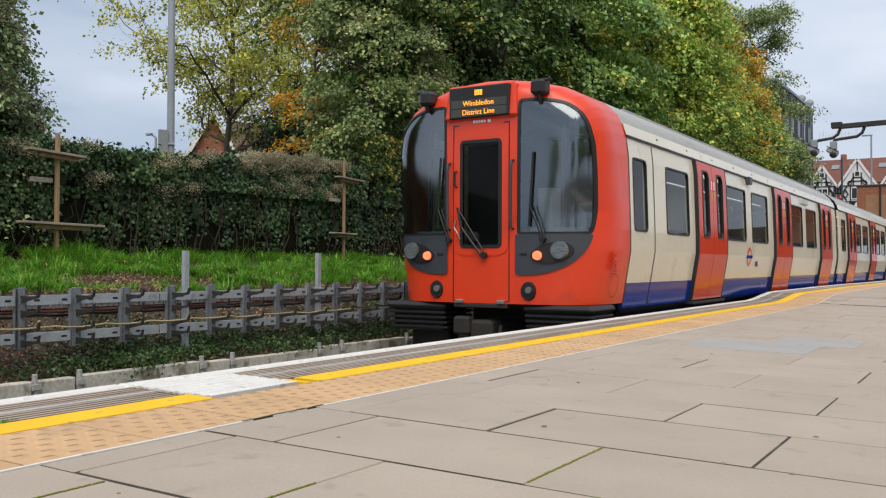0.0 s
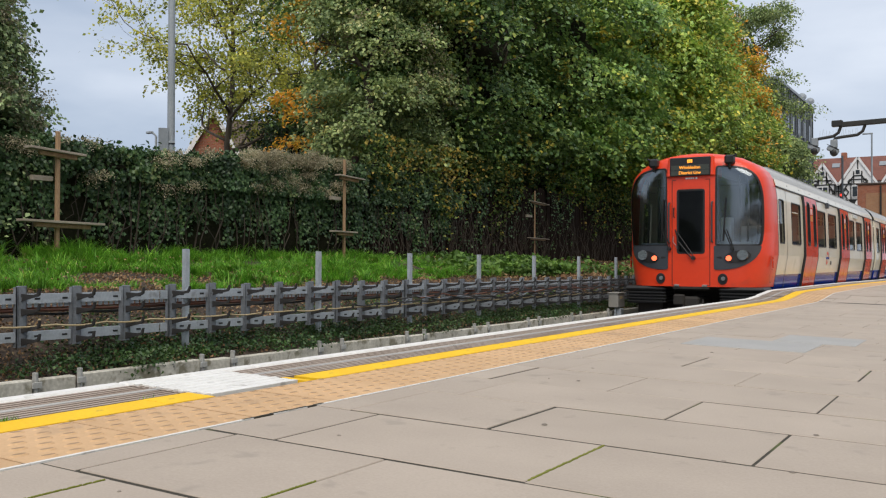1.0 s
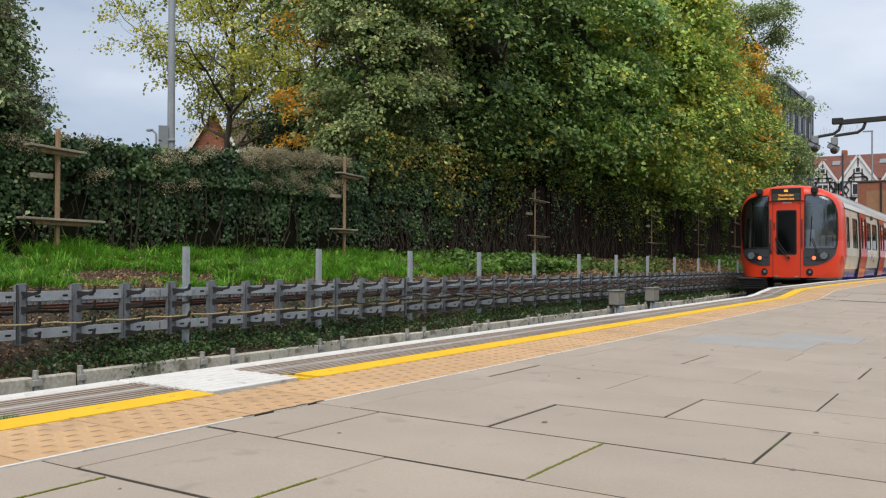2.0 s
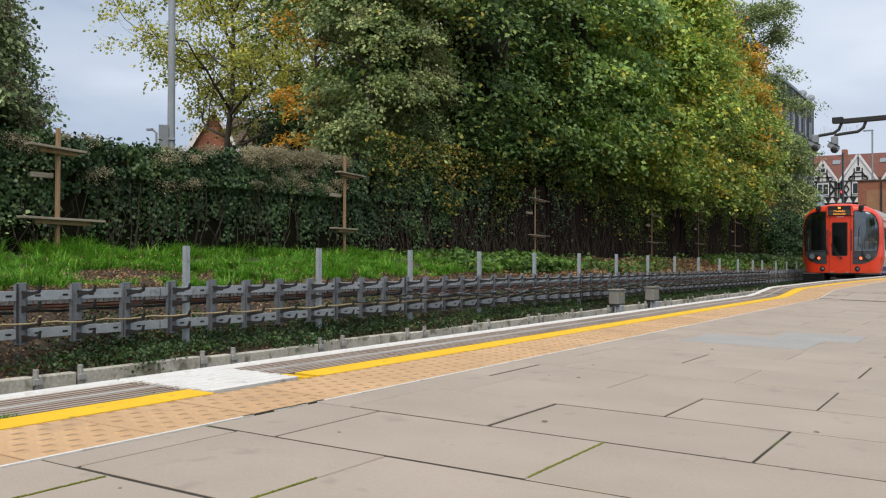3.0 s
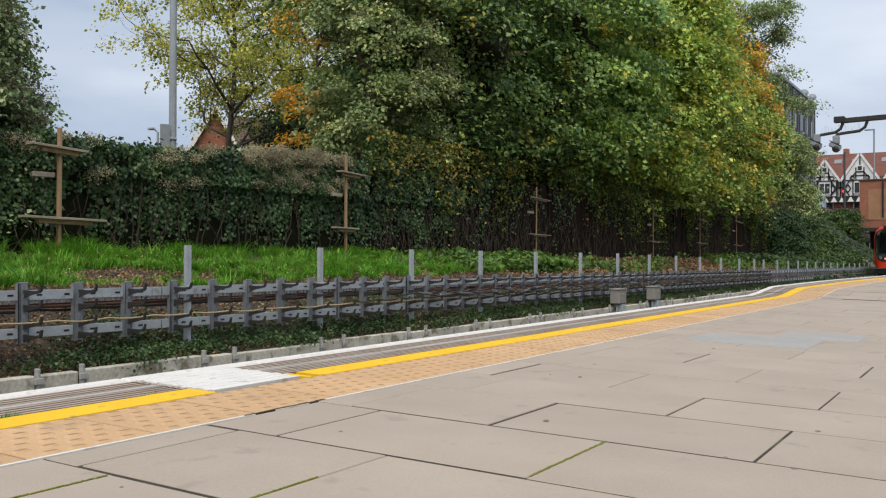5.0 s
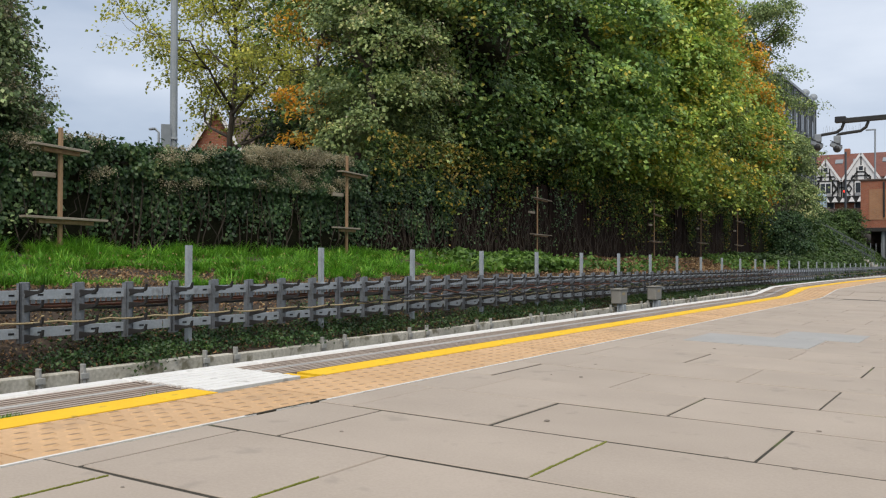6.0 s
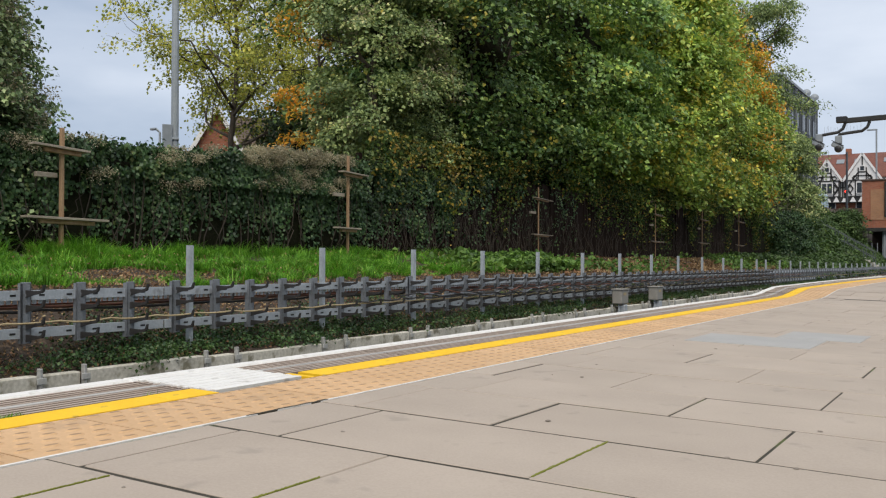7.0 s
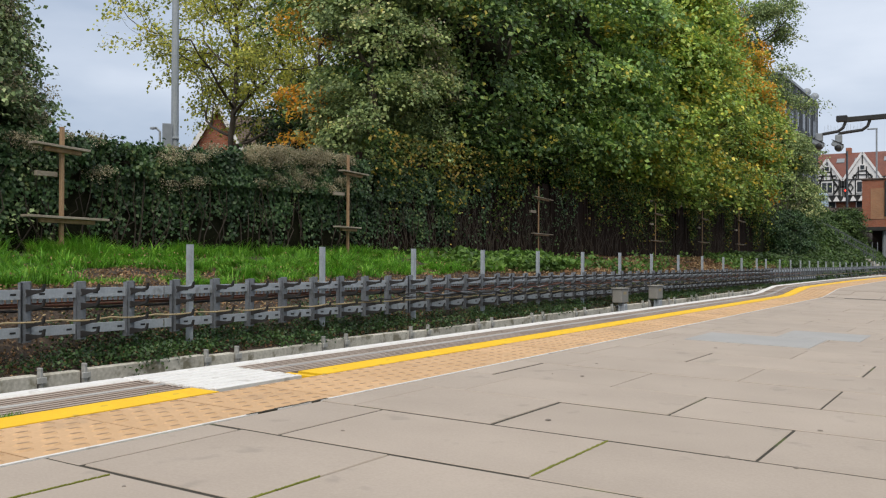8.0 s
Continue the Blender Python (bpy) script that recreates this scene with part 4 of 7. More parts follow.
def build_hedge():
    rng = np.random.default_rng(6)
    h = tagged(empty("ivy_hedge"), "tall ivy and clematis hedge grown over a fence", "hedge")
    ys = np.arange(-8, 62, 0.5)
    bm = bmesh.new()
    rows = []
    for y in ys:
        t = hedge_top(y) - 0.16
        j = lambda k: 0.07 * noise.noise(Vector((k, y * 1.1, 4)))
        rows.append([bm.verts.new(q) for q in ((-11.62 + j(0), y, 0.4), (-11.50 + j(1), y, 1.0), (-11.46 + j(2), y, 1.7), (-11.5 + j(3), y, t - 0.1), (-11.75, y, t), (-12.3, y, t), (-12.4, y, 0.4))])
    for A, B in zip(rows, rows[1:]):
        for k in range(6):
            bm.faces.new((A[k], A[k + 1], B[k + 1], B[k]))
    bmesh.ops.recalc_face_normals(bm, faces=bm.faces)
    part("thicket", bm, M_core, h, "dark twiggy inside of the hedge, its shade put into the colour")
    n = 150000
    y = -4 + 30 * rng.uniform(0, 1, n) ** 0.9
    z = 0.72 + (np.array([hedge_top(v) for v in y]) - 0.70) * rng.uniform(0, 1, n) ** 0.74
    # drapes hang in vertical folds with dark hollows between
    dens = noise2(y * 1.5, z * 0.7, 1.0, 2.0) + 0.5 * noise2(y, z, 3.1, 4.0)
    bulge = 0.20 * noise2(y * 1.3, z * 0.5, 0.9, 6.0) + 0.09 * noise2(y * 2.4, z, 1.6, 8.0)
    x = -11.42 + bulge + rng.uniform(-0.10, 0.12, n) + 0.10 * (z > 1.9)
    low = np.clip((z - 0.85) / 0.8, 0.16, 1)
    far = np.clip((20.6 - y) / 3, 0.06, 1)
    keep = (dens + 0.40) * low * far * 1.5 > rng.uniform(0, 1, n)
    P = np.stack([x, y, z], 1)[keep]
    part("ivy_foliage", leaf_mesh("ivy_foliage", P, 0.070, rng, out=(0.25, -0.1, 0), aspect=0.8, droop=1.1, jit=0.42, nrm=(0.85, -0.35, 0.45), sway=0.6), M_hedge, h)["kind"] = "stuff"
    # top of the hedge
    n = 30000
    y = rng.uniform(-4, 21, n)
    P = np.stack([rng.uniform(-12.5, -11.2, n), y, np.array([hedge_top(v) for v in y]) + rng.normal(-0.04, 0.07, n) + 0.06 * noise2(y, y * 0, 2.0, 1.0)], 1)
    part("top_foliage", leaf_mesh("top_foliage", P, 0.085, rng, up=0.9, aspect=0.75), M_hedge, h)["kind"] = "stuff"
    # seed heads along the top, in lumps that hang over the face
    pts = []
    for c in range(120):
        yc = rng.uniform(10.0, 14.5) if c < 98 else rng.uniform(5.5, 10)
        if noise.noise(Vector((yc * 1.9, 3.3, 0))) < -0.18:
            continue
        size = rng.uniform(0.05, 0.13)
        zc = hedge_top(yc) + rng.normal(-0.03, 0.07)
        if rng.uniform() < 0.25:
            zc -= rng.uniform(0.1, 0.6)
        m = int(90 + 2200 * size)
        hang = np.abs(rng.normal(0, 1, m))
        pts.append(np.stack([rng.normal(-11.24, 0.08, m) + 0.04 * hang, rng.normal(yc, size, m), zc + 0.06 - hang * size * 0.75 + rng.normal(0, 0.02, m)], 1))
    part("seed_head_fluff", leaf_mesh("seed_head_fluff", np.concatenate(pts), 0.024, rng, aspect=0.7), M_seedhead, h, "fluffy beige clematis seed heads")["kind"] = "stuff"
    # bare stems and wires low down
    bm = bmesh.new()
    for k in range(420):
        y0 = rng.uniform(4, 24) if k < 170 else rng.uniform(16, 46)
        p = [(-11.33 + rng.uniform(-0.05, 0.07), y0, 0.7)]
        for s in range(5):
            p.append((-11.30 + rng.uniform(-0.08, 0.1), p[-1][1] + rng.normal(0, 0.10), p[-1][2] + rng.uniform(0.12, 0.4)))
        tube(bm, p, 0.010, 4, 0.004)
    part("stem_tangle", bm, M_stem, h)["kind"] = "stuff"
    # yellowing creeper and sparse ivy on the dark fence beyond
    n = 80000
    y = rng.uniform(15, 55, n)
    z = 0.8 + 2.6 * rng.uniform(0, 1, n) ** 0.7
    d = noise2(y * 1.4, z * 0.5, 0.5, 12.0) + 0.4 * noise2(y, z, 2.2, 3.0)
    keep = (d + 0.02 + 0.30 * (z - 1.7)) * 0.85 > rng.uniform(0, 1, n)
    P = np.stack([-11.36 + rng.uniform(-0.06, 0.14, n) + 0.16 * (y < 20), y, z], 1)
    turned = keep & (rng.uniform(0, 1, n) < np.clip(1.3 - np.abs(y - 18.0) / 2.4, 0.30, 0.9))
    part("yellow_creeper", leaf_mesh("yellow_creeper", P[turned], 0.085, rng, up=0.4, out=(0.9, -0.2, 0), aspect=0.8, droop=0.7), M_turned, h, "yellowing creeper leaves")["kind"] = "stuff"
    rest = keep & ~turned
    part("sparse_ivy", leaf_mesh("sparse_ivy", P[rest], 0.085, rng, up=0.4, out=(0.9, -0.2, 0), aspect=0.8, droop=0.7), M_undershade, h)["kind"] = "stuff"


def build_fence():
    f = tagged(empty("board_fence"), "dark weathered timber board fence behind the creeper", "fence", kind="structure")
    rng = random.Random(8)
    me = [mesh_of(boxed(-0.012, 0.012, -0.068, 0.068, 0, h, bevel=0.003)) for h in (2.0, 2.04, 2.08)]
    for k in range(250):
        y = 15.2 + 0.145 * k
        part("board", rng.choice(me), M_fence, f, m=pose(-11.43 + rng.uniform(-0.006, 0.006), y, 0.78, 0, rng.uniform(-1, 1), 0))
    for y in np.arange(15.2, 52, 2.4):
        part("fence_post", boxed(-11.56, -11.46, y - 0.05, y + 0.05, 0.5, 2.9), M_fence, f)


def limb(bm, rng, p, d, length, r, depth, tips, bend=0.25):
    """A tapering limb that forks; its ends go into tips."""
    pts = [Vector(p)]
    d = Vector(d).normalized()
    n = 5
    for k in range(n):
        d = (d + Vector(rng.normal(0, bend * 0.5, 3)) + Vector((0, 0, 0.05))).normalized()
        pts.append(pts[-1] + d * (length / n))
        if depth <= 2:
            tips.append(pts[-1].copy())
    tube(bm, pts, r, 7 if depth > 2 else 5, r * 0.45)
    if depth > 0:
        for k in range(3 if depth > 1 else 2):
            a = pts[2 + min(k, 3)] if k < 2 else pts[-1]
            dd = (d + Vector(rng.normal(0, 0.62, 3))).normalized()
            limb(bm, rng, a, dd, length * rng.uniform(0.55, 0.78), r * 0.5, depth - 1, tips, bend)


def make_tree(label, x, y, height, crown, mat, seed, leaf=0.14, clumps=430, per=62, low=2.0, trunk_r=0.16, thin=False, spread=0.42, extra=None, base=None, core=0.0, cone=0.0, bough=0.30):
    """crown: half sizes (x, y); low: height of the crown's foot over z = 0."""
    rng = np.random.default_rng(seed)
    z0 = ground_z(x, y) - 0.1 if base is None else base
    t = tagged(empty("tree", pose(x, y, z0)), label, "tree", group="trees behind the hedge")
    bm, tips = bmesh.new(), []
    top = height - z0
    trunk = [Vector((0, 0, 0))]
    for k in range(1, 7):
        trunk.append(Vector((rng.normal(0, 0.10) * k ** 0.5, rng.normal(0, 0.10) * k ** 0.5, top * 0.82 * k / 6)))
    tube(bm, trunk, trunk_r, 9, trunk_r * 0.3)
    for k in range(11 if thin else 8):
        f = rng.uniform(0.25, 0.95)
        i = min(5, int(f * 6))
        a = trunk[i].lerp(trunk[i + 1], f * 6 - i)
        ang = rng.uniform(0, 2 * math.pi) if k > 3 else k * math.pi / 2 + rng.uniform(-0.4, 0.4)
        d = Vector((math.cos(ang) * crown[0], math.sin(ang) * crown[1], 0.55 * max(crown) * rng.uniform(0.5, 1.6)))
        limb(bm, rng, a, d, max(crown) * rng.uniform(0.5, 0.75) * (1.15 - 0.4 * f), trunk_r * 0.45, 2 if not thin else 3, tips)
    part("trunk", bm, M_bark, t, smooth=True)
    # boughs of leaves: flattened sprays that lean outwards, on a lumpy crown or at the limbs' ends
    lo = low - z0
    cz, hz = (top + lo) / 2, (top - lo) / 2
    cs, faces = [], []
    if thin:
        tp = np.array([tuple(q) for q in tips])
        cs = tp[rng.integers(0, len(tp), clumps)] + rng.normal(0, 0.22, (clumps, 3))
    else:
        # boughs bulge from the crown, each with sprays on its outer and upper side
        size = bough * (crown[0] + crown[1]) / 2
        count = max(8, int(3.2 * (crown[0] + crown[1]) * hz / size ** 2))
        while len(cs) < clumps:
            u = rng.normal(0, 1, 3)
            u /= np.linalg.norm(u)
            lump = 1 + 0.30 * noise.noise(Vector(u * 2.1) + Vector((seed * 3.1, 0, 0)))
            r = (rng.uniform(0.74, 0.92) if rng.uniform() < 0.85 else rng.uniform(0.4, 0.7)) * lump
            e = 0.82
            q = np.array([np.sign(u[0]) * abs(u[0]) ** e * crown[0], np.sign(u[1]) * abs(u[1]) ** e * crown[1], np.sign(u[2]) * abs(u[2]) ** e * hz]) * r
            q[:2] *= 1 - cone * max(0.0, q[2] / hz)
            q[2] += cz
            rb = size * rng.uniform(0.6, 1.3)
            for k in range(max(2, int(clumps / count * rng.uniform(0.6, 1.4)))):
                v = rng.normal(0, 0.75, 3) + u * np.array([1.0, 1.0, 0.5]) + np.array([0, 0, 0.5])
                v /= np.linalg.norm(v)
                cs.append(q + rb * v * np.array([1, 1, 0.7]))
                faces.append(v)
        cs = np.array(cs)
    # solid dark core, added to stand for the shade between the boughs
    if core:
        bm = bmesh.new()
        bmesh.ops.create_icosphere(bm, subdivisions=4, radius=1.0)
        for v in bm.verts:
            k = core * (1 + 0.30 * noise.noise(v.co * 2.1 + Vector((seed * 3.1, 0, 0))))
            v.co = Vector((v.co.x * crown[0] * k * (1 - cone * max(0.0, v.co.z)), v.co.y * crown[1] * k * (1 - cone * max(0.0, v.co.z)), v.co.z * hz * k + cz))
        part("crown_shade_core", bm, M_core, t, smooth=True)
    P, O, F = [], [], []
    for i, c in enumerate(cs):
        n = int(per * rng.uniform(0.6, 1.4))
        s = spread * rng.uniform(0.7, 1.4)
        fv = faces[i] if faces else np.array([c[0], c[1], 0.0]) / max(crown)
        o = np.array([fv[0], fv[1], 0.0]) + rng.normal(0, 0.35, 3) * np.array([1, 1, 0])
        o /= np.linalg.norm(o) + 1e-6
        a, w, h = (np.clip(rng.normal(0, k, n), -1.6 * k, 1.6 * k) * s for k in (1.25, 0.8, 0.28))
        side = np.array([-o[1], o[0], 0.0])
        P.append(c + a[:, None] * o + w[:, None] * side + (h - 0.22 * a - 0.16 * (a ** 2 + w ** 2) / s)[:, None] * np.array([0, 0, 1.0]))
        O.append(np.tile(o * 0.8, (n, 1)))
        F.append(np.tile(fv * 0.55 + np.array([0, 0, 0.75]) + rng.normal(0, 0.22, 3), (n, 1)))
    P, O, F = np.concatenate(P), np.concatenate(O), np.concatenate(F)
    part("crown", leaf_mesh("crown", P, leaf, rng, out=O, aspect=0.78, droop=0.55, jit=0.48, nrm=F, sway=0.6), mat, t)["kind"] = "stuff"
    if extra:
        em, share, where = extra
        pick = [c for c in cs if where(c + np.array([x, y, z0]))]
        if pick:
            pick = np.array(pick)[rng.integers(0, len(pick), int(len(pick) * share) + 1)]
            mid = np.array([0, 0, cz])
            many = 150 if em == M_seedhead else 64
            P = np.concatenate([mid + (c - mid) * 1.06 + np.clip(rng.normal(0, 1, (many, 3)), -1.6, 1.6) * spread * 0.62 for c in pick])
            part("turned_leaves", leaf_mesh("turned_leaves", P, leaf * (0.55 if em == M_seedhead else 1.0), rng, up=0.6, aspect=0.66, droop=0.4), em, t, "fluffy beige seed heads" if em == M_seedhead else "orange and yellow autumn leaves")["kind"] = "stuff"
    return t


def build_trees():
    # thick row behind the fence
    make_tree("tree overgrown with grey-green leaves and seed heads", -13.0, 18.0, 8.8, (1.4, 1.5), M_olive, 21, leaf=0.10, clumps=420, per=100, low=1.7, spread=0.26,
              extra=(M_seedhead, 0.13, lambda q: q[0] > -13.3))
    make_tree("dense tree with dark broad green leaves", -13.5, 21.8, 9.9, (3.6, 3.2), M_shade, 22, core=0.55, leaf=0.135, clumps=720, per=84, low=3.5)
    make_tree("dense tree with dark broad green leaves", -13.7, 27.8, 11.0, (4.2, 3.8), M_deep, 23, core=0.55, leaf=0.16, clumps=860, per=84, low=3.7)
    make_tree("tall green tree with yellowing outer leaves", -13.5, 34.6, 12.6, (4.1, 4.2), M_lime, 24, core=0.55, leaf=0.17, clumps=1200, per=84, low=3.0, spread=0.46,
              extra=(M_ash, 0.12, lambda q: q[2] > 6.5))
    make_tree("tall tree turning yellow and orange at its tips", -13.3, 41.6, 12.8, (3.2, 4.2), M_autumn, 25, core=0.55, leaf=0.16, clumps=760, per=80, low=3.5, spread=0.48,
              extra=(M_orange, 0.9, lambda q: q[2] > 8.2 and q[1] > 40.5))
    make_tree("tree turning yellow and orange at its tips", -12.9, 49.0, 10.4, (2.6, 3.5), M_autumn, 26, core=0.55, leaf=0.17, clumps=560, per=76, low=3.2, spread=0.46,
              extra=(M_orange, 0.95, lambda q: q[1] > 50.0 and q[2] > 3.6))
    make_tree("dull green tree at the end of the hedge", -12.9, 62.3, 9.7, (2.1, 2.8), M_olive, 27, core=0.55, leaf=0.15, clumps=640, per=80, low=3.0, spread=0.42)
    # added shrubs close the gap below the crowns, in the shade-darkened leaves
    make_tree("shrubs added under the tree row, coloured dark for its shade", -14.6, 28.0, 4.6, (0.9, 9.0), M_undershade, 40, leaf=0.12, clumps=520, per=56, low=0.8, core=0.75, bough=0.16, spread=0.34, trunk_r=0.06)
    # thin trees behind
    make_tree("thin ash tree with sparse yellow-green leaves and bare twigs", -21.5, 21.5, 13.5, (4.2, 4.2), M_ash, 31, leaf=0.115, clumps=560, per=34, low=4.0, thin=True, trunk_r=0.12, spread=0.30)
    make_tree("thin tree with sparse yellow-green leaves", -22.5, 26.5, 14.0, (4.2, 4.2), M_ash, 32, leaf=0.115, clumps=560, per=34, low=4.0, thin=True, trunk_r=0.12, spread=0.30)
    make_tree("sparse grey-green tree behind the row", -15.8, 70.0, 21.5, (4.9, 4.9), M_olive, 33, leaf=0.17, clumps=900, per=42, low=8.0, thin=True, trunk_r=0.18, spread=0.46)
    make_tree("small tree with bright orange autumn leaves", -15.3, 18.5, 8.4, (0.9, 0.9), M_orange, 34, leaf=0.11, clumps=60, per=44, low=3.0, trunk_r=0.08, spread=0.24)
    make_tree("small green tree filling the gap behind the hedge", -17.0, 24.6, 6.6, (2.4, 2.6), M_olive, 35, leaf=0.13, clumps=260, per=80, low=1.6, core=0.6)
    make_tree("dark green tree behind the hedge", -19.7, 23.3, 6.6, (1.4, 1.4), M_hedge, 39, core=0.4, leaf=0.11, clumps=300, per=60, low=1.6, spread=0.3, trunk_r=0.09)
    # ivy-clad tree in the hedge
    make_tree("conical tree clad in ivy and seed heads", -12.95, 7.0, 6.3, (1.25, 1.55), M_greyivy, 36, leaf=0.075, clumps=1900, per=80, low=-1.4, spread=0.20, core=0.74, cone=0.60, bough=0.15,
              extra=(M_seedhead, 0.55, lambda q: q[1] > 7.4 and q[0] > -12.9 and q[2] > 2.4))
    # bushes at the far end
    make_tree("rounded bush draped in creeper", -11.7, 57.5, 3.5, (1.6, 4.4), M_hedge, 37, core=0.62, bough=0.16, leaf=0.13, clumps=520, per=80, low=0.6, trunk_r=0.07, spread=0.30)
    # trees out of view across the station, added to darken the train glass's reflections
    side = make_tree("unseen green tree across the station, added for the train's reflections", 26.0, -24.0, 12.5, (3.6, 3.8), M_lime, 41, leaf=0.30, clumps=240, per=60, low=2.6, base=-1.0)
    for x, y, a in ((15.5, -6.0, 80), (16.5, 3.0, 160), (15.0, 10.5, 240), (18.0, 18.0, 20), (18.0, -42.0, 120), (-9.0, -52.0, 200), (16.5, 25.0, 300)):
        copy_thing(side, pose(x, y, -1.0, 0, 0, a))
    make_tree("dark green bush below the road", -10.8, 78.0, 4.8, (1.0, 1.1), M_bank, 38, leaf=0.15, clumps=150, per=70, low=2.0, trunk_r=0.08, core=0.6)


def build_tufts():
    rng = np.random.default_rng(12)
    for x, y, n in ((-3.235, 2.07, 70), (-3.24, 2.75, 10)):
        bm = bmesh.new()
        for k in range(n):
            a, h = rng.uniform(0, 2 * math.pi), rng.uniform(0.008, 0.022)
            p = Vector((rng.normal(0, 0.010), rng.normal(0, 0.025), 0))
            d = Vector((math.cos(a), math.sin(a), 0))
            s = Vector((-d.y, d.x, 0)) * 0.0016
            v = [bm.verts.new(q) for q in (p - s, p + s, p + d * h * 0.7 + Vector((0, 0, h)))]
            bm.faces.new(v)
        tagged(part("weed_tuft", bm, M_grass, None, m=plat(x, y, 0.0)), "small green weed tuft growing in the platform edge", "weed", group="platform weeds")


build_tufts()
build_grass()
build_bank_cover()
build_hedge()
build_fence()
build_trees()


# ---------------- distance: houses, road, lamps ----------------
def bricky(name, a, b, mortar, size=0.22):
    m, nt, bs = principled(name)
    N, L = nt.nodes.new, nt.links.new
    co, mp, br, n1, mx = N("ShaderNodeTexCoord"), N("ShaderNodeMapping"), N("ShaderNodeTexBrick"), N("ShaderNodeTexNoise"), N("ShaderNodeMix")
    mp.inputs["Rotation"].default_value = (math.pi / 2, 0, 0)
    L(co.outputs["Object"], mp.inputs["Vector"])
    L(mp.outputs["Vector"], br.inputs["Vector"])
    br.inputs["Scale"].default_value = 1.0
    br.inputs["Brick Width"].default_value, br.inputs["Row Height"].default_value, br.inputs["Mortar Size"].default_value = size, size / 3, 0.006
    br.inputs["Color1"].default_value, br.inputs["Color2"].default_value, br.inputs["Mortar"].default_value = (*a, 1), (*b, 1), (*mortar, 1)
    n1.inputs["Scale"].default_value, n1.inputs["Detail"].default_value = 0.8, 6
    L(co.outputs["Object"], n1.inputs["Vector"])
    mx.data_type, mx.blend_type = "RGBA", "MULTIPLY"
    mx.inputs["Factor"].default_value = 0.5
    L(br.outputs["Color"], mx.inputs["A"])
    L(n1.outputs["Fac"], mx.inputs["B"])
    L(mx.outputs["Result"], bs.inputs["Base Color"])
    bs.inputs["Roughness"].default_value = 0.85
    return m


M_brick = bricky("orange_red_brick", (0.46, 0.15, 0.075), (0.36, 0.11, 0.055), (0.34, 0.26, 0.2))
M_brick_tan = bricky("tan_brick", (0.50, 0.25, 0.12), (0.42, 0.20, 0.10), (0.40, 0.30, 0.22))
M_brick_dk = bricky("sooty_brick", (0.12, 0.075, 0.055), (0.085, 0.055, 0.045), (0.10, 0.09, 0.08))
M_tile = bricky("red_roof_tile", (0.27, 0.105, 0.075), (0.21, 0.085, 0.065), (0.10, 0.05, 0.04), 0.30)
M_tile_br = bricky("brown_roof_tile", (0.15, 0.105, 0.075), (0.11, 0.08, 0.06), (0.05, 0.04, 0.03), 0.34)
M_render = surface("white_render", (0.68, 0.67, 0.65), (0.80, 0.79, 0.77), rough=0.8, scale=1.0, fine=12, bump=0.05)
M_timber_k = surface("black_timber", (0.012, 0.014, 0.013), (0.03, 0.028, 0.026), rough=0.7)
M_clad = surface("dark_grey_cladding", (0.045, 0.055, 0.065), (0.08, 0.092, 0.105), rough=0.5, scale=0.6, fine=10, bump=0.03)
M_clad_lt = surface("pale_grey_cladding", (0.19, 0.215, 0.235), (0.27, 0.295, 0.315), rough=0.5, scale=0.6, fine=10, bump=0.03)
M_pane = surface("dark_window_glass", (0.03, 0.036, 0.042), (0.06, 0.07, 0.08), rough=0.08, bump=0.0)
M_poleg = surface("grey_lamp_post_paint", (0.26, 0.29, 0.31), (0.36, 0.39, 0.41), rough=0.5, scale=2, fine=20, bump=0.04, metal=0.2)
M_van = surface("pale_blue_van_paint", (0.40, 0.52, 0.64), (0.48, 0.60, 0.72), rough=0.3, bump=0.0)
M_stop = glow("red_traffic_light", (1.0, 0.05, 0.03), 2.0)
M_asph = surface("asphalt", (0.04, 0.04, 0.042), (0.065, 0.065, 0.066), rough=0.9, scale=2, fine=60, bump=0.2)


def prism(bm, x0, x1, y0, y1, z0, apex):
    """A gabled solid, its ridge along y."""
    xm = (x0 + x1) / 2
    v = [bm.verts.new(q) for q in ((x0, y0, z0), (x1, y0, z0), (xm, y0, apex), (x0, y1, z0), (x1, y1, z0), (xm, y1, apex))]
    for f in ((0, 1, 2), (5, 4, 3), (0, 3, 4, 1), (1, 4, 5, 2), (2, 5, 3, 0)):
        bm.faces.new([v[i] for i in f])
    return bm


def bar(bm, x0, z0, x1, z1, y, w=0.16, d=0.06):
    """A straight timber on a facade at y."""
    dx, dz = x1 - x0, z1 - z0
    k = math.hypot(dx, dz)
    ang = math.atan2(dz, dx)
    m = Matrix.Translation(((x0 + x1) / 2, y, (z0 + z1) / 2)) @ Matrix.Rotation(-ang, 4, "Y")
    return box(bm, -k / 2, k / 2, -d, 0.02, -w / 2, w / 2, m=m)


def window(parent, x0, x1, z0, z1, y):
    wn = part("window", boxed(x0 - 0.06, x1 + 0.06, y - 0.09, y + 0.02, z0 - 0.06, z1 + 0.06), M_render, parent)
    n = 2 if x1 - x0 > 0.9 else 1
    for k in range(n):
        a, b = x0 + (x1 - x0) * k / n + 0.05, x0 + (x1 - x0) * (k + 1) / n - 0.05
        part("pane", boxed(a, b, y - 0.10, y - 0.085, z0 + 0.04, z1 - 0.04), M_pane, wn)


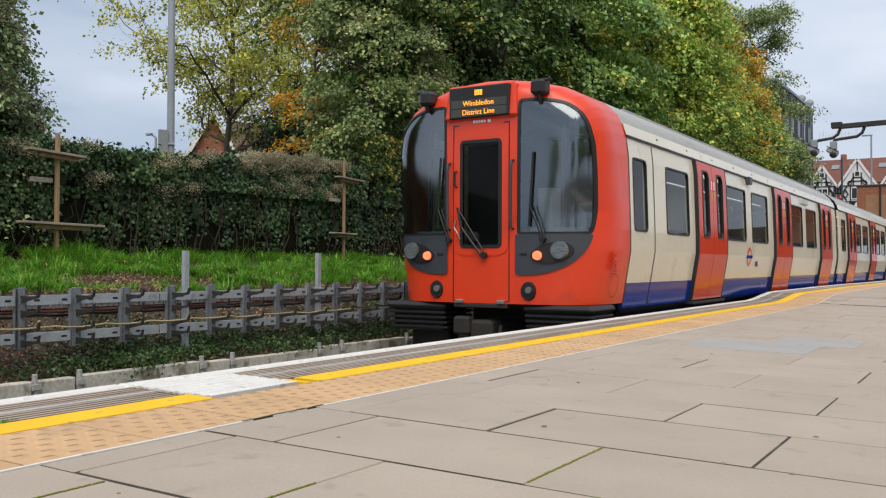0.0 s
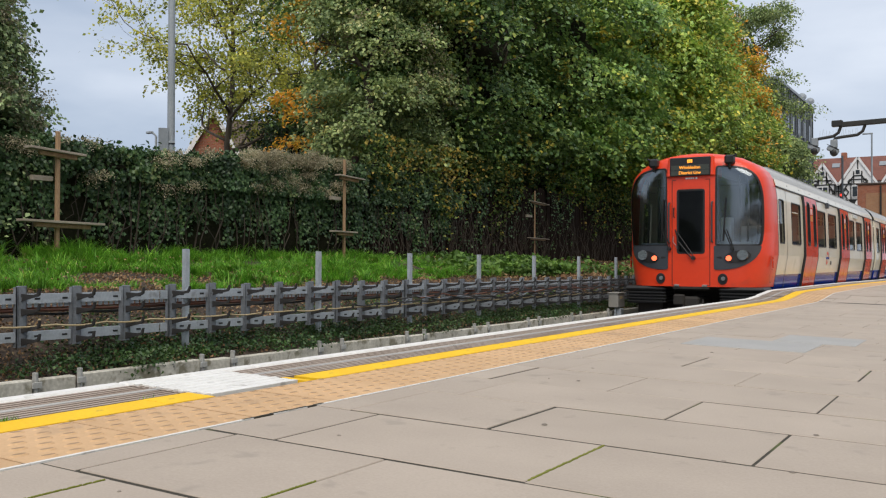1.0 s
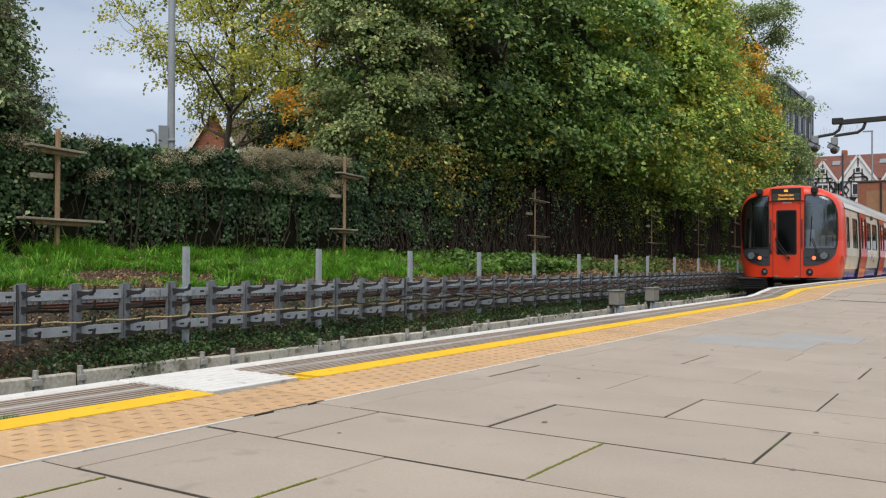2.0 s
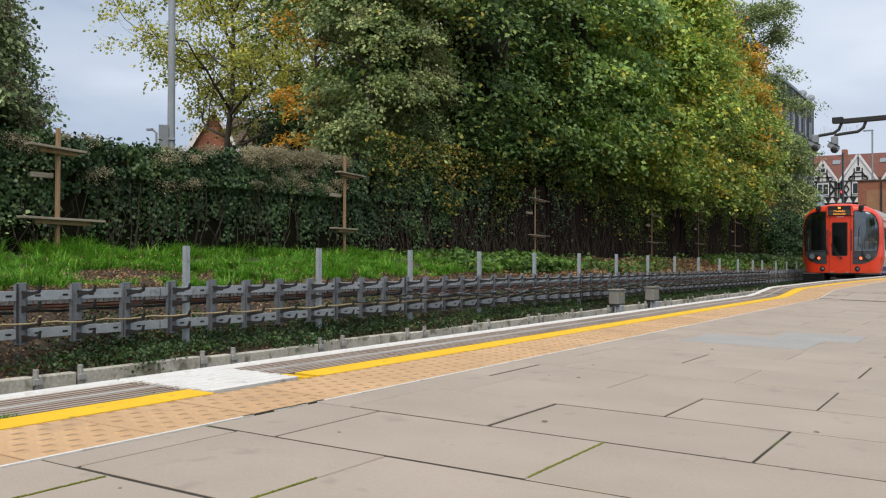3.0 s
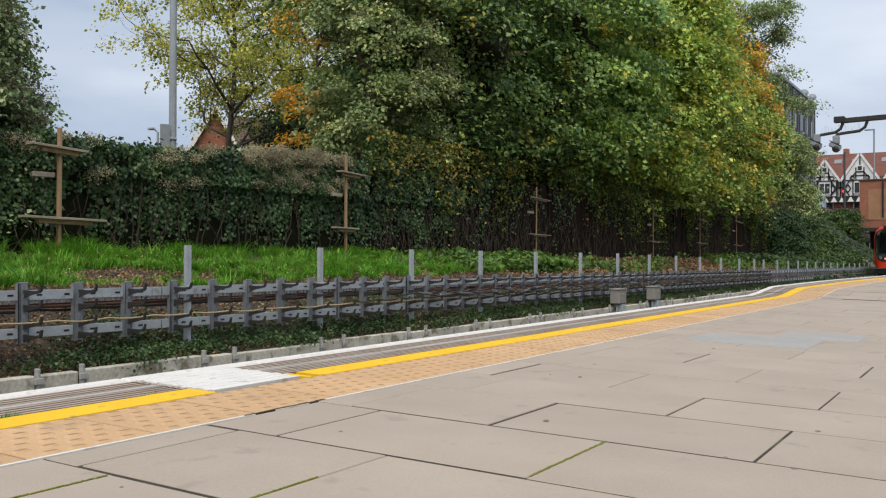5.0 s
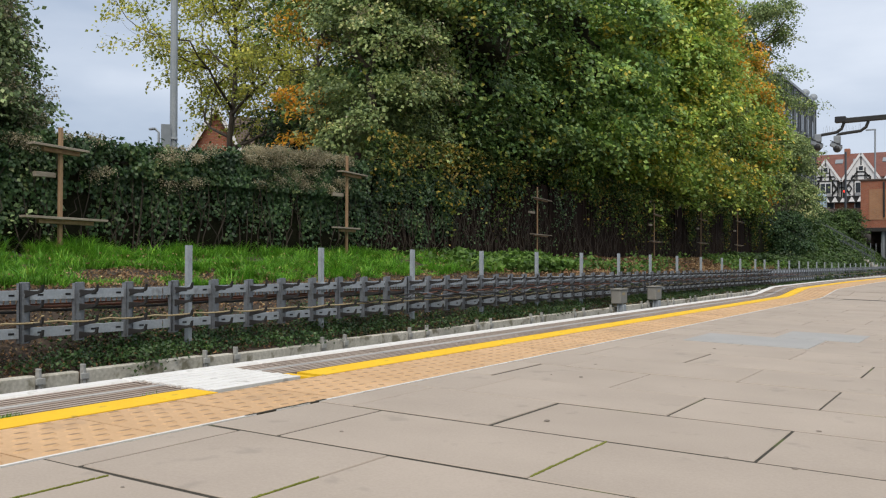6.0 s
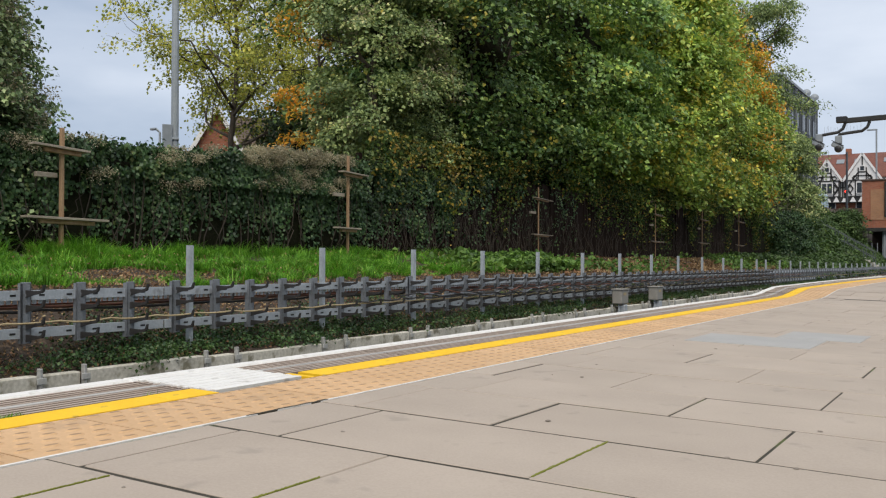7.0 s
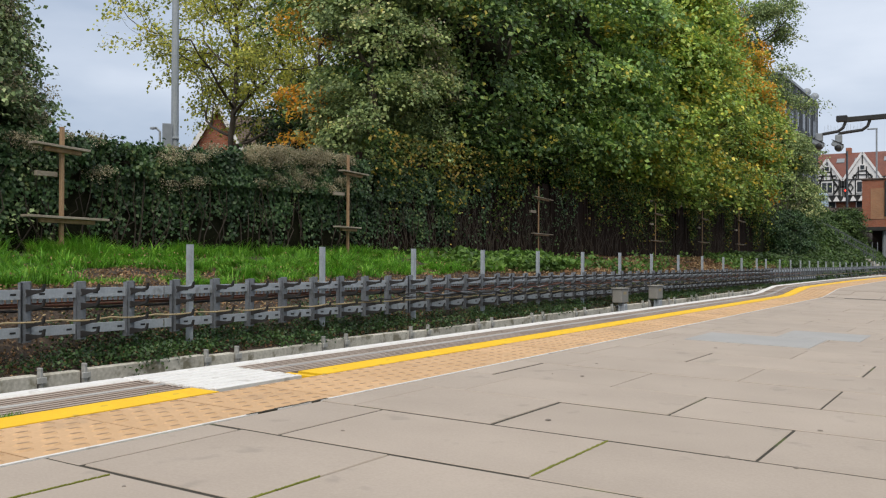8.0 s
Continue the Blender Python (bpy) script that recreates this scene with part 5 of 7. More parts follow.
def build_tudor_row():
    h = tagged(empty("timbered_house"), "row of half-timbered gabled houses with red tiled roofs", "house")
    Y = 134.0
    part("brick_wall", boxed(-24, -8, Y + 0.3, Y + 9, 0, 9.1), M_brick, h)
    part("rendered_wall", boxed(-24.1, -7.9, Y, Y + 9, 9.1, 12.1), M_render, h)
    bm = bmesh.new()
    v = [bm.verts.new(q) for q in ((-24.5, Y - 0.3, 11.9), (-7.6, Y - 0.3, 11.9), (-7.6, Y + 4.5, 15.7), (-24.5, Y + 4.5, 15.7), (-24.5, Y + 9.3, 11.9), (-7.6, Y + 9.3, 11.9))]
    for f in ((0, 1, 2, 3), (3, 2, 5, 4), (0, 3, 4), (1, 5, 2), (0, 4, 5, 1)):
        bm.faces.new([v[i] for i in f])
    bmesh.ops.recalc_face_normals(bm, faces=bm.faces)
    rf = part("roof", bm, M_tile, h)
    for x, z in ((-18.6, 15.9), (-23.0, 15.9)):
        part("chimney", boxed(x - 0.35, x + 0.35, Y + 4.0, Y + 5.0, 14.5, 16.4, bevel=0.05), M_brick, rf)
    for x0, x1, apex in ((-22.25, -19.0, 14.1), (-18.3, -14.1, 14.8), (-13.0, -9.0, 14.8)):
        xm, z0 = (x0 + x1) / 2, 11.5
        part("gable_roof", prism(bmesh.new(), x0 - 0.35, x1 + 0.35, Y - 0.75, Y + 4.5, z0 - 0.1, apex + 0.35), M_tile, h)
        part("gable", prism(bmesh.new(), x0, x1, Y - 0.95, Y + 0.2, z0, apex), M_render, h)
        part("bay", boxed(x0 + 0.1, x1 - 0.1, Y - 0.9, Y + 0.1, 9.3, 11.5), M_render, h)
        y = Y - 0.96
        for s in (-1, 1):
            bm = bar(bmesh.new(), xm + s * (x1 - x0 + 0.7) / 2, z0 - 0.1, xm, apex + 0.3, y - 0.05, 0.30, 0.1)
            part("barge_board", bm, M_render, h)
        T = [(x0, 11.5, x1, 11.5), (xm - 0.55, 12.6, xm + 0.55, 12.6), (xm - 0.5, 11.6, xm - 0.5, 13.2), (xm + 0.5, 11.6, xm + 0.5, 13.2), (x0 + 0.9, 11.6, xm - 0.5, 12.6), (x1 - 0.9, 11.6, xm + 0.5, 12.6)]
        T += [(x0 + 0.1, 9.4, x0 + 0.1, 11.5), (x1 - 0.1, 9.4, x1 - 0.1, 11.5), (x0 + 0.1, 10.4, x0 + 0.8, 11.4), (x0 + 0.1, 10.4, x0 + 0.8, 9.5), (x1 - 0.1, 10.4, x1 - 0.8, 11.4), (x1 - 0.1, 10.4, x1 - 0.8, 9.5), (x0, 9.35, x1, 9.35)]
        # diamonds in the bay's flanks, posts and studs
        for sx in (x0 + 0.62, x1 - 0.62):
            T += [(sx - 0.34, 10.4, sx, 10.95), (sx, 10.95, sx + 0.34, 10.4), (sx + 0.34, 10.4, sx, 9.85), (sx, 9.85, sx - 0.34, 10.4)]
        T += [(xm - 0.85, 9.4, xm - 0.85, 11.5), (xm + 0.85, 9.4, xm + 0.85, 11.5), (xm - 1.1, 12.1, xm + 1.1, 12.1), (xm, 13.4, xm, apex - 0.1)]
        for t in T:
            part("timber", bar(bmesh.new(), *t, y, 0.15), M_timber_k, h)
        for sx in (xm - 0.95, xm + 0.95):
            bm = bmesh.new()
            ring = [(sx + 0.27 * math.cos(k * math.pi / 6), 11.82 + 0.20 * math.sin(k * math.pi / 6)) for k in range(13)]
            for p, q in zip(ring, ring[1:]):
                bar(bm, *p, *q, y, 0.10)
            part("timber_ring", bm, M_timber_k, h)
        window(h, xm - 0.7, xm + 0.7, 9.75, 11.2, y - 0.02)
        window(h, xm - 0.3, xm + 0.3, 12.75, 13.4, y - 0.02)
        window(h, xm - 0.9, xm + 0.9, 7.6, 8.8, Y + 0.28)
    for x in (-18.75, -13.5):
        for t in ((x, 9.2, x, 12.0), (x - 0.35, 9.2, x - 0.35, 12.0), (x + 0.35, 9.2, x + 0.35, 12.0), (x - 0.4, 10.6, x + 0.4, 10.6)):
            part("timber", bar(bmesh.new(), *t, Y - 0.02, 0.14), M_timber_k, h)
    for k in range(14):
        x = -22.6 + k * 1.05
        part("jetty_panel", prism(bmesh.new(), x - 0.4, x + 0.4, Y - 1.0, Y - 0.9, 8.6, 9.4), M_render, h)
    part("jetty_beam", boxed(-23.9, -8, Y - 0.93, Y + 0.3, 8.5, 9.3), M_timber_k, h)
    for x0, x1 in ((-17.7, -16.6), (-20.0, -18.9), (-14.0, -12.9)):
        m = Matrix.Translation(((x0 + x1) / 2, Y + 2.9, 14.45)) @ pose(0, 0, 0, 38.4, 0, 0)
        part("roof_light", box(bmesh.new(), -0.5, 0.5, -0.5, 0.5, 0.0, 0.09, m=m), M_clad_lt, h)


def build_grey_block():
    b = tagged(empty("apartment_block"), "flat-roofed dark grey clad apartment block", "building")
    # long face along the line, its far corner seen past the trees
    X, Y0, Y1, top = -16.9, 84.0, 103.0, 17.15
    part("wall", boxed(X - 9, X, Y0, Y1, 1, top), M_clad, b)
    part("parapet", boxed(X - 9.1, X + 0.15, Y0 - 0.1, Y1 + 0.15, top, top + 0.25), M_clad_lt, b)
    for k in range(22):
        y = Y0 + 0.4 + k * 0.85
        part("cladding_fin", boxed(X, X + 0.12, y, y + 0.14, 2, top - 0.1), M_clad_lt if k % 4 == 0 else M_clad, b)
    for z in (4.4, 7.4, 10.4, 13.4):
        part("floor_band", boxed(X, X + 0.06, Y0, Y1, z - 0.5, z - 0.3), M_clad_lt, b)
        for k in range(6):
            y = Y0 + 1.3 + k * 2.9
            wn = part("window", boxed(X, X + 0.08, y, y + 1.3, z, z + 1.7), M_clad_lt, b)
            part("pane", boxed(X + 0.081, X + 0.10, y + 0.1, y + 1.2, z + 0.1, z + 1.6), M_pane, wn)
    for y, z in ((Y1 - 0.4, top + 0.95), (Y0 + 14.0, top + 0.7)):
        bm = bmesh.new()
        bmesh.ops.create_cone(bm, cap_ends=True, segments=18, radius1=0.42, radius2=0.15, depth=0.18, matrix=Matrix.Translation((X - 0.2, y, z)) @ pose(0, 0, 0, 70, 0, 20))
        tube(bm, [(X - 0.2, y + 0.15, top), (X - 0.2, y + 0.15, z)], 0.06, 6)
        part("satellite_dish", bm, M_clad_lt, b)


def build_brick_house():
    h = tagged(empty("brick_house", pose(-32.4, 31.4, 0.8, 0, 0, 46)), "red brick gabled house with a brown tiled roof", "house")
    part("wall", boxed(-1.35, 1.35, 0, 9, 0, 4.6), M_brick, h)
    part("gable", prism(bmesh.new(), -1.35, 1.35, 0, 0.3, 4.6, 6.95), M_brick, h)
    for s in (-1, 1):
        bm = bmesh.new()
        box(bm, 0, 3.14, -0.25, 9.2, -0.05, 0.10, m=Matrix.Translation((s * 1.5, 0, 4.36)) @ Matrix.Rotation(radians(-61.3 if s < 0 else 241.3), 4, "Y"))
        part("roof", bm, M_tile_br, h)
        part("barge_board", bar(bmesh.new(), s * 1.55, 4.40, 0, 7.16, -0.25, 0.2, 0.05), M_render, h)
    part("side_wing", boxed(1.36, 9.5, 2.5, 8.5, 0, 4.8), M_brick, h)
    bm = bmesh.new()
    v = [bm.verts.new(q) for q in ((1.0, 2.1, 4.6), (9.9, 2.1, 4.6), (9.9, 5.5, 7.6), (1.0, 5.5, 7.6), (1.0, 8.9, 4.6), (9.9, 8.9, 4.6))]
    for f in ((0, 1, 2, 3), (3, 2, 5, 4), (1, 5, 2), (0, 3, 4)):
        bm.faces.new([v[i] for i in f])
    part("wing_roof", bm, M_tile_br, h)
    window(h, -0.6, 0.6, 2.6, 3.9, 0.0)


def build_station_building():
    b = tagged(empty("station_building"), "orange brick station building spanning the tracks", "building")
    Y = 81.5
    part("wall", boxed(-9.95, 8, Y, Y + 12, 3.35, 7.2), M_brick, b)
    part("tan_panel", boxed(-9.3, 2.0, Y - 0.04, Y, 4.0, 6.5), M_brick_tan, b)
    part("coping", boxed(-10.05, 8.1, Y - 0.1, Y + 12.1, 7.2, 7.35, bevel=0.03), M_brick_dk, b)
    part("downpipe", tubed([(-8.2, Y - 0.12, 7.1), (-8.2, Y - 0.12, 4.2)], 0.07, 8), M_timber_k, b)
    part("deck_beam", boxed(-10.2, 8.2, Y - 0.2, Y + 12, 3.05, 3.35), M_timber_k, b)
    for x in (-8.3, -2.6, 2.5):
        part("column", tubed([(x, Y + 0.3, -1.0), (x, Y + 0.3, 2.6), (x, Y + 0.3, 3.05)], 0.17, 10), M_clad_lt, b)
    part("back_wall", boxed(-10.2, -6.95, Y + 9, Y + 9.3, -0.5, 3.05), M_brick_dk, b)
    for k in range(7):
        part("baluster", tubed([(-9.6 + 0.4 * k, Y + 0.0, 0.6), (-9.6 + 0.4 * k, Y + 0.0, 2.1)], 0.03, 6), M_clad_lt, b)
    # stairway with steel rails coming down the bank
    s = tagged(empty("stairway"), "concrete steps with grey steel handrails down the bank", "stairs")
    for k in range(14):
        part("tread", boxed(-11.3 + k * 0.28, -11.0 + k * 0.28, 68.0, 69.3, 0.0, 2.6 - k * 0.17), M_conc, s)
    part("landing", boxed(-12.4, -11.3, 68.0, 69.3, 0.0, 2.6), M_conc, s)
    for y in (67.95, 69.35):
        for dz in (0.5, 0.95):
            part("handrail", tubed([(-12.3, y, 2.6 + dz), (-11.3, y, 2.6 + dz), (-7.5, y, 0.30 + dz)], 0.022, 6), M_clad, s)
        for k in range(7):
            x = -11.2 + k * 0.60
            z = 2.55 - (x + 11.3) * 0.61
            part("rail_post", tubed([(x, y, z - 0.3), (x, y, z + 0.95)], 0.022, 6), M_clad, s)


def build_road():
    r = tagged(empty("road_bridge"), "road with a sooty brick parapet above the railway", "bridge", kind="structure")
    part("deck", boxed(-60, 40, 110, 124, 5.6, 6.2), M_asph, r)
    part("parapet", boxed(-60, 40, 109.6, 110, 5.6, 6.5), M_brick_dk, r)
    for a, b in ((-60, -8.5), (8.5, 40)):
        part("abutment", boxed(a, b, 109.65, 124, -1.0, 5.6), M_brick_dk, r)
    v = tagged(empty("van", pose(-19.9, 113, 6.2)), "pale blue van on the road bridge", "van")
    bm = boxed(-2.4, 2.4, -0.95, 0.95, 0.35, 2.2, bevel=0.18)
    part("body", bm, M_van, v)
    part("windscreen", boxed(1.3, 2.3, -0.97, 0.97, 1.25, 1.95, bevel=0.05), M_pane, v)
    for x in (-1.5, 1.5):
        for y in (-0.9, 0.9):
            part("wheel", tubed([(x, y - 0.1, 0.34), (x, y + 0.1, 0.34)], 0.34, 16), M_black, v)
    t = tagged(empty("traffic_light", pose(-15.2, 111, 6.2)), "traffic light showing red beside the road", "traffic light")
    part("pole", tubed([(0, 0, 0), (0, 0, 2.2)], 0.06, 8), M_timber_k, t)
    part("head", boxed(-0.2, 0.2, -0.15, 0.15, 1.5, 2.5, bevel=0.03), M_timber_k, t)
    part("red_lamp", tubed([(0, -0.2, 2.28), (0, -0.14, 2.28)], 0.13, 12), M_stop, t)


def build_lamps():
    s = tagged(empty("street_lamp", pose(-14.2, 12.62, 0.8)), "tall grey steel street lamp post behind the hedge", "street lamp")
    part("pole", tubed([(0, 0, 0), (0.0, 0, 4), (-0.02, 0.0, 9.0)], 0.082, 12, 0.06), M_poleg, s)
    part("lantern", boxed(-0.6, 0.1, -0.12, 0.12, 8.95, 9.08, bevel=0.03), M_poleg, s)
    part("sign_back", boxed(0.09, 0.105, -0.24, -0.05, 2.00, 2.55, bevel=0.004), M_clad_lt, s, "grey back of a road sign plate", m=pose(0, 0, 0, 0, 0, -41.5))
    part("sign_bracket", boxed(-0.09, 0.10, -0.10, 0.08, 2.25, 2.29, bevel=0.004), M_poleg, s, m=pose(0, 0, 0, 0, 0, -41.5))
    s = tagged(empty("street_lamp", pose(-30.5, 26.3, 1.0)), "slim far street lamp with a short arm", "street lamp")
    part("pole", tubed([(0, 0, 0), (0, 0, 5.0), (-0.12, -0.1, 5.15)], 0.05, 8), M_poleg, s)
    part("lantern", boxed(-0.40, -0.08, -0.22, -0.06, 5.10, 5.2, bevel=0.02), M_poleg, s)
    s = tagged(empty("street_lamp", pose(-11.2, 103, 6.2)), "slim grey street lamp on the road", "street lamp")
    part("pole", tubed([(0, 0, -1), (0, 0, 8.0)], 0.085, 8), M_poleg, s)
    part("lantern", boxed(-0.9, 0.1, -0.1, 0.1, 7.95, 8.1, bevel=0.03), M_poleg, s)
    s = tagged(empty("signal_post", pose(-13.2, 97, 4.0)), "dark slim post before the houses", "post")
    part("pole", tubed([(0, 0, -2), (0, 0, 7.4)], 0.10, 8), M_clad, s)


def build_camera_mast():
    m = tagged(empty("camera_mast", pose(0.9, 14.1, -0.02)), "black camera mast with two cameras and bird spikes", "camera mast")
    part("column", boxed(-0.09, 0.09, -0.09, 0.09, 0, 2.92, bevel=0.01), M_timber_k, m)
    bm = bmesh.new()
    box(bm, -2.85, 0.0, -0.04, 0.04, 2.735, 2.805, bevel=0.008)
    bmesh.ops.rotate(bm, cent=(0, 0, 2.7), matrix=Matrix.Rotation(radians(-1.2), 3, "Y"), verts=bm.verts)
    part("boom", bm, M_timber_k, m)
    part("end_plate", boxed(-2.96, -2.81, -0.045, 0.045, 2.685, 2.775, bevel=0.010), M_black, m)
    for x0, x1, z1 in ((-2.84, -3.20, 2.40), (-2.52, -2.94, 2.36)):
        bm = tubed([(x0, 0, 2.68), (x0 - 0.03, 0, 2.60), (x0 - 0.10, 0, 2.55), (x1 + 0.10, 0, 2.53), (x1 + 0.03, 0, 2.52), (x1, 0, 2.48), (x1, 0, z1 + 0.04)], 0.022, 8)
        a = part("arm", bm, M_timber_k, m)
        bm = bmesh.new()
        for k in range(9):
            x = x1 + 0.08 + k * 0.03
            tube(bm, [(x, 0, 2.54), (x + 0.012 * math.sin(k * 2.0), 0.01 * math.cos(k), 2.64 + 0.02 * math.sin(k))], 0.0018, 4)
        part("bird_spikes", bm, M_steel, a)["kind"] = "stuff"
        c = part("camera_bracket", boxed(x1 - 0.035, x1 + 0.055, -0.04, 0.04, z1 + 0.02, z1 + 0.14, bevel=0.01), M_clad_lt, m)
        mm = Matrix.Translation((x1, 0, z1)) @ pose(0, 0, 0, 0, 28, 0)
        part("camera_body", box(bmesh.new(), -0.085, 0.085, -0.04, 0.04, -0.045, 0.025, bevel=0.015, m=mm), M_clad_lt, c)
        part("sun_shield", box(bmesh.new(), -0.105, 0.07, -0.046, 0.046, 0.026, 0.034, m=mm), M_black, c)
        bm = bmesh.new()
        bmesh.ops.create_uvsphere(bm, u_segments=14, v_segments=8, radius=0.058, matrix=Matrix.Translation((x1 + 0.01, 0, z1 - 0.045)))
        part("dome", bm, M_black, c, smooth=True)


build_tudor_row()
build_grey_block()
build_brick_house()
build_station_building()
build_road()
build_lamps()
build_camera_mast()

# plain low wall out of view, added for the train's glass to reflect
tagged(part("wall_back", boxed(9.02, 9.3, -60, 60, -1.0, 0.7), M_conc), "unseen low stained concrete wall, added for the train's reflections", "wall", kind="structure")

# ---------------- the train ----------------
SIDE = [(-0.10, 1.30), (0.15, 1.345), (0.85, 1.46), (1.10, 1.46), (2.00, 1.43), (2.24, 1.40), (2.40, 1.355), (2.52, 1.29), (2.66, 1.14),
        (2.78, 0.90), (2.86, 0.58), (2.90, 0.28), (2.905, 0.0)]


def half_width(z):
    return float(np.interp(z, [a for a, _ in SIDE], [b for _, b in SIDE]))


CAB_END = 1.05  # where the red cab front meets the cream side


def outline_ratio(x, z):
    """How far (x, z) lies from the middle of the face towards the section's edge: 1 on the edge."""
    x, dz = abs(x), z - 1.3
    if dz <= 0:
        return min(1.0, x / half_width(z))
    lo, hi = 0.0, 40.0
    for _ in range(26):
        k = (lo + hi) / 2
        zz = 1.3 + dz * k
        if zz < 2.905 and x * k < half_width(zz):
            lo = k
        else:
            hi = k
    return min(1.0, 1 / max(lo, 1e-6))


def nose(x, z):
    """Depth of the face at (x, z): nearly flat in the middle, rounded into the sides and the roof."""
    r = outline_ratio(x, z)
    lift = max(0.0, z - 1.3) / (abs(x) + max(0.0, z - 1.3) + 0.3)
    n = 7 + 15 * lift
    return -0.04 + 0.12 * (abs(x) / 1.3) ** 2.3 + (0.72 - 0.50 * lift) * (1 - math.sqrt(max(0.0, 1 - r ** n)))


def smooth_loop(pts, n=3):
    """Corner cutting of a closed loop."""
    for _ in range(n):
        q = []
        for a, b in zip(pts, pts[1:] + pts[:1]):
            q += [(a[0] * 0.75 + b[0] * 0.25, a[1] * 0.75 + b[1] * 0.25), (a[0] * 0.25 + b[0] * 0.75, a[1] * 0.25 + b[1] * 0.75)]
        pts = q
    return pts


def inside(pts, x, z):
    c = False
    for (x0, z0), (x1, z1) in zip(pts, pts[1:] + pts[:1]):
        if (z0 > z) != (z1 > z) and x < (x1 - x0) * (z - z0) / (z1 - z0) + x0:
            c = not c
    return c


def shrink(pts, d):
    n = len(pts)
    out = []
    area = sum(a[0] * b[1] - b[0] * a[1] for a, b in zip(pts, pts[1:] + pts[:1]))
    s = 1 if area > 0 else -1
    for i in range(n):
        a, b = pts[i - 1], pts[(i + 1) % n]
        tx, tz = b[0] - a[0], b[1] - a[1]
        k = math.hypot(tx, tz) or 1
        out.append((pts[i][0] - s * tz / k * d, pts[i][1] + s * tx / k * d))
    return out


def face_band(bm, outer, inner, off, depth):
    """A band on the train's face between two loops, standing off proud of it."""
    rows = [[bm.verts.new((x, nose(x, z) - o, z)) for x, z in loop] for loop, o in ((outer, off - depth), (outer, off), (inner, off), (inner, off - depth))]
    n = len(outer)
    for A, B in zip(rows, rows[1:]):
        for k in range(n):
            bm.faces.new((A[k], A[(k + 1) % n], B[(k + 1) % n], B[k]))
    return bm


def face_fill(bm, loop, off):
    """The face's skin inside a loop: rings towards its middle."""
    cx, cz = sum(q[0] for q in loop) / len(loop), sum(q[1] for q in loop) / len(loop)
    prev = None
    n = len(loop)
    for k in (1.0, 0.9, 0.8, 0.6, 0.4, 0.2):
        ring = [(cx + (x - cx) * k, cz + (z - cz) * k) for x, z in loop]
        vs = [bm.verts.new((x, nose(x, z) - off, z)) for x, z in ring]
        if prev:
            for i in range(n):
                bm.faces.new((prev[i], prev[(i + 1) % n], vs[(i + 1) % n], vs[i]))
        prev = vs
    c = bm.verts.new((cx, nose(cx, cz) - off, cz))
    for i in range(n):
        bm.faces.new((prev[i], prev[(i + 1) % n], c))
    return bm


SCREEN = smooth_loop([(0.49, 1.09), (0.49, 1.045), (0.54, 1.035), (1.25, 1.035), (1.30, 1.05), (1.325, 1.25), (1.34, 1.55), (1.34, 1.88), (1.325, 2.12),
                      (1.25, 2.38), (1.09, 2.53), (0.88, 2.59), (0.58, 2.605), (0.51, 2.60), (0.495, 2.54), (0.49, 1.8)], 2)
CHEEK = smooth_loop([(0.46, 0.62), (0.46, 0.57), (0.51, 0.555), (0.76, 0.565), (1.00, 0.63), (1.17, 0.735), (1.27, 0.87), (1.305, 0.99), (1.31, 1.03), (1.25, 1.032),
                     (0.50, 1.032), (0.46, 1.03), (0.46, 1.0)], 2)
DOOR_WIN = smooth_loop([(-0.255, 0.98), (-0.255, 0.90), (-0.20, 0.90), (0.20, 0.90), (0.255, 0.90), (0.255, 0.98), (0.255, 1.5), (0.255, 2.06), (0.255, 2.14),
                        (0.20, 2.14), (-0.20, 2.14), (-0.255, 2.14), (-0.255, 2.06), (-0.255, 1.5)], 2)


def mirror(loop):
    return [(-x, z) for x, z in loop][::-1]


def disc(bm, x, z, r, off, thick=0.03, seg=20, squash=1.0):
    m = Matrix.Translation((x, nose(x, z) - off, z)) @ Matrix.Rotation(math.pi / 2, 4, "X")
    bmesh.ops.create_cone(bm, cap_ends=True, segments=seg, radius1=r, radius2=r * 0.9, depth=thick, matrix=m @ Matrix.Diagonal((1, squash, 1, 1)))
    return bm


def text_mesh(body, size, material, depth=0.002):
    cu = bpy.data.curves.new("lettering", "FONT")
    cu.body, cu.size, cu.extrude, cu.align_x = body, size, depth, "CENTER"
    tmp = bpy.data.objects.new("lettering", cu)
    me = bpy.data.meshes.new_from_object(tmp)
    bpy.data.objects.remove(tmp)
    me.materials.clear()
    me.materials.append(material)
    return me


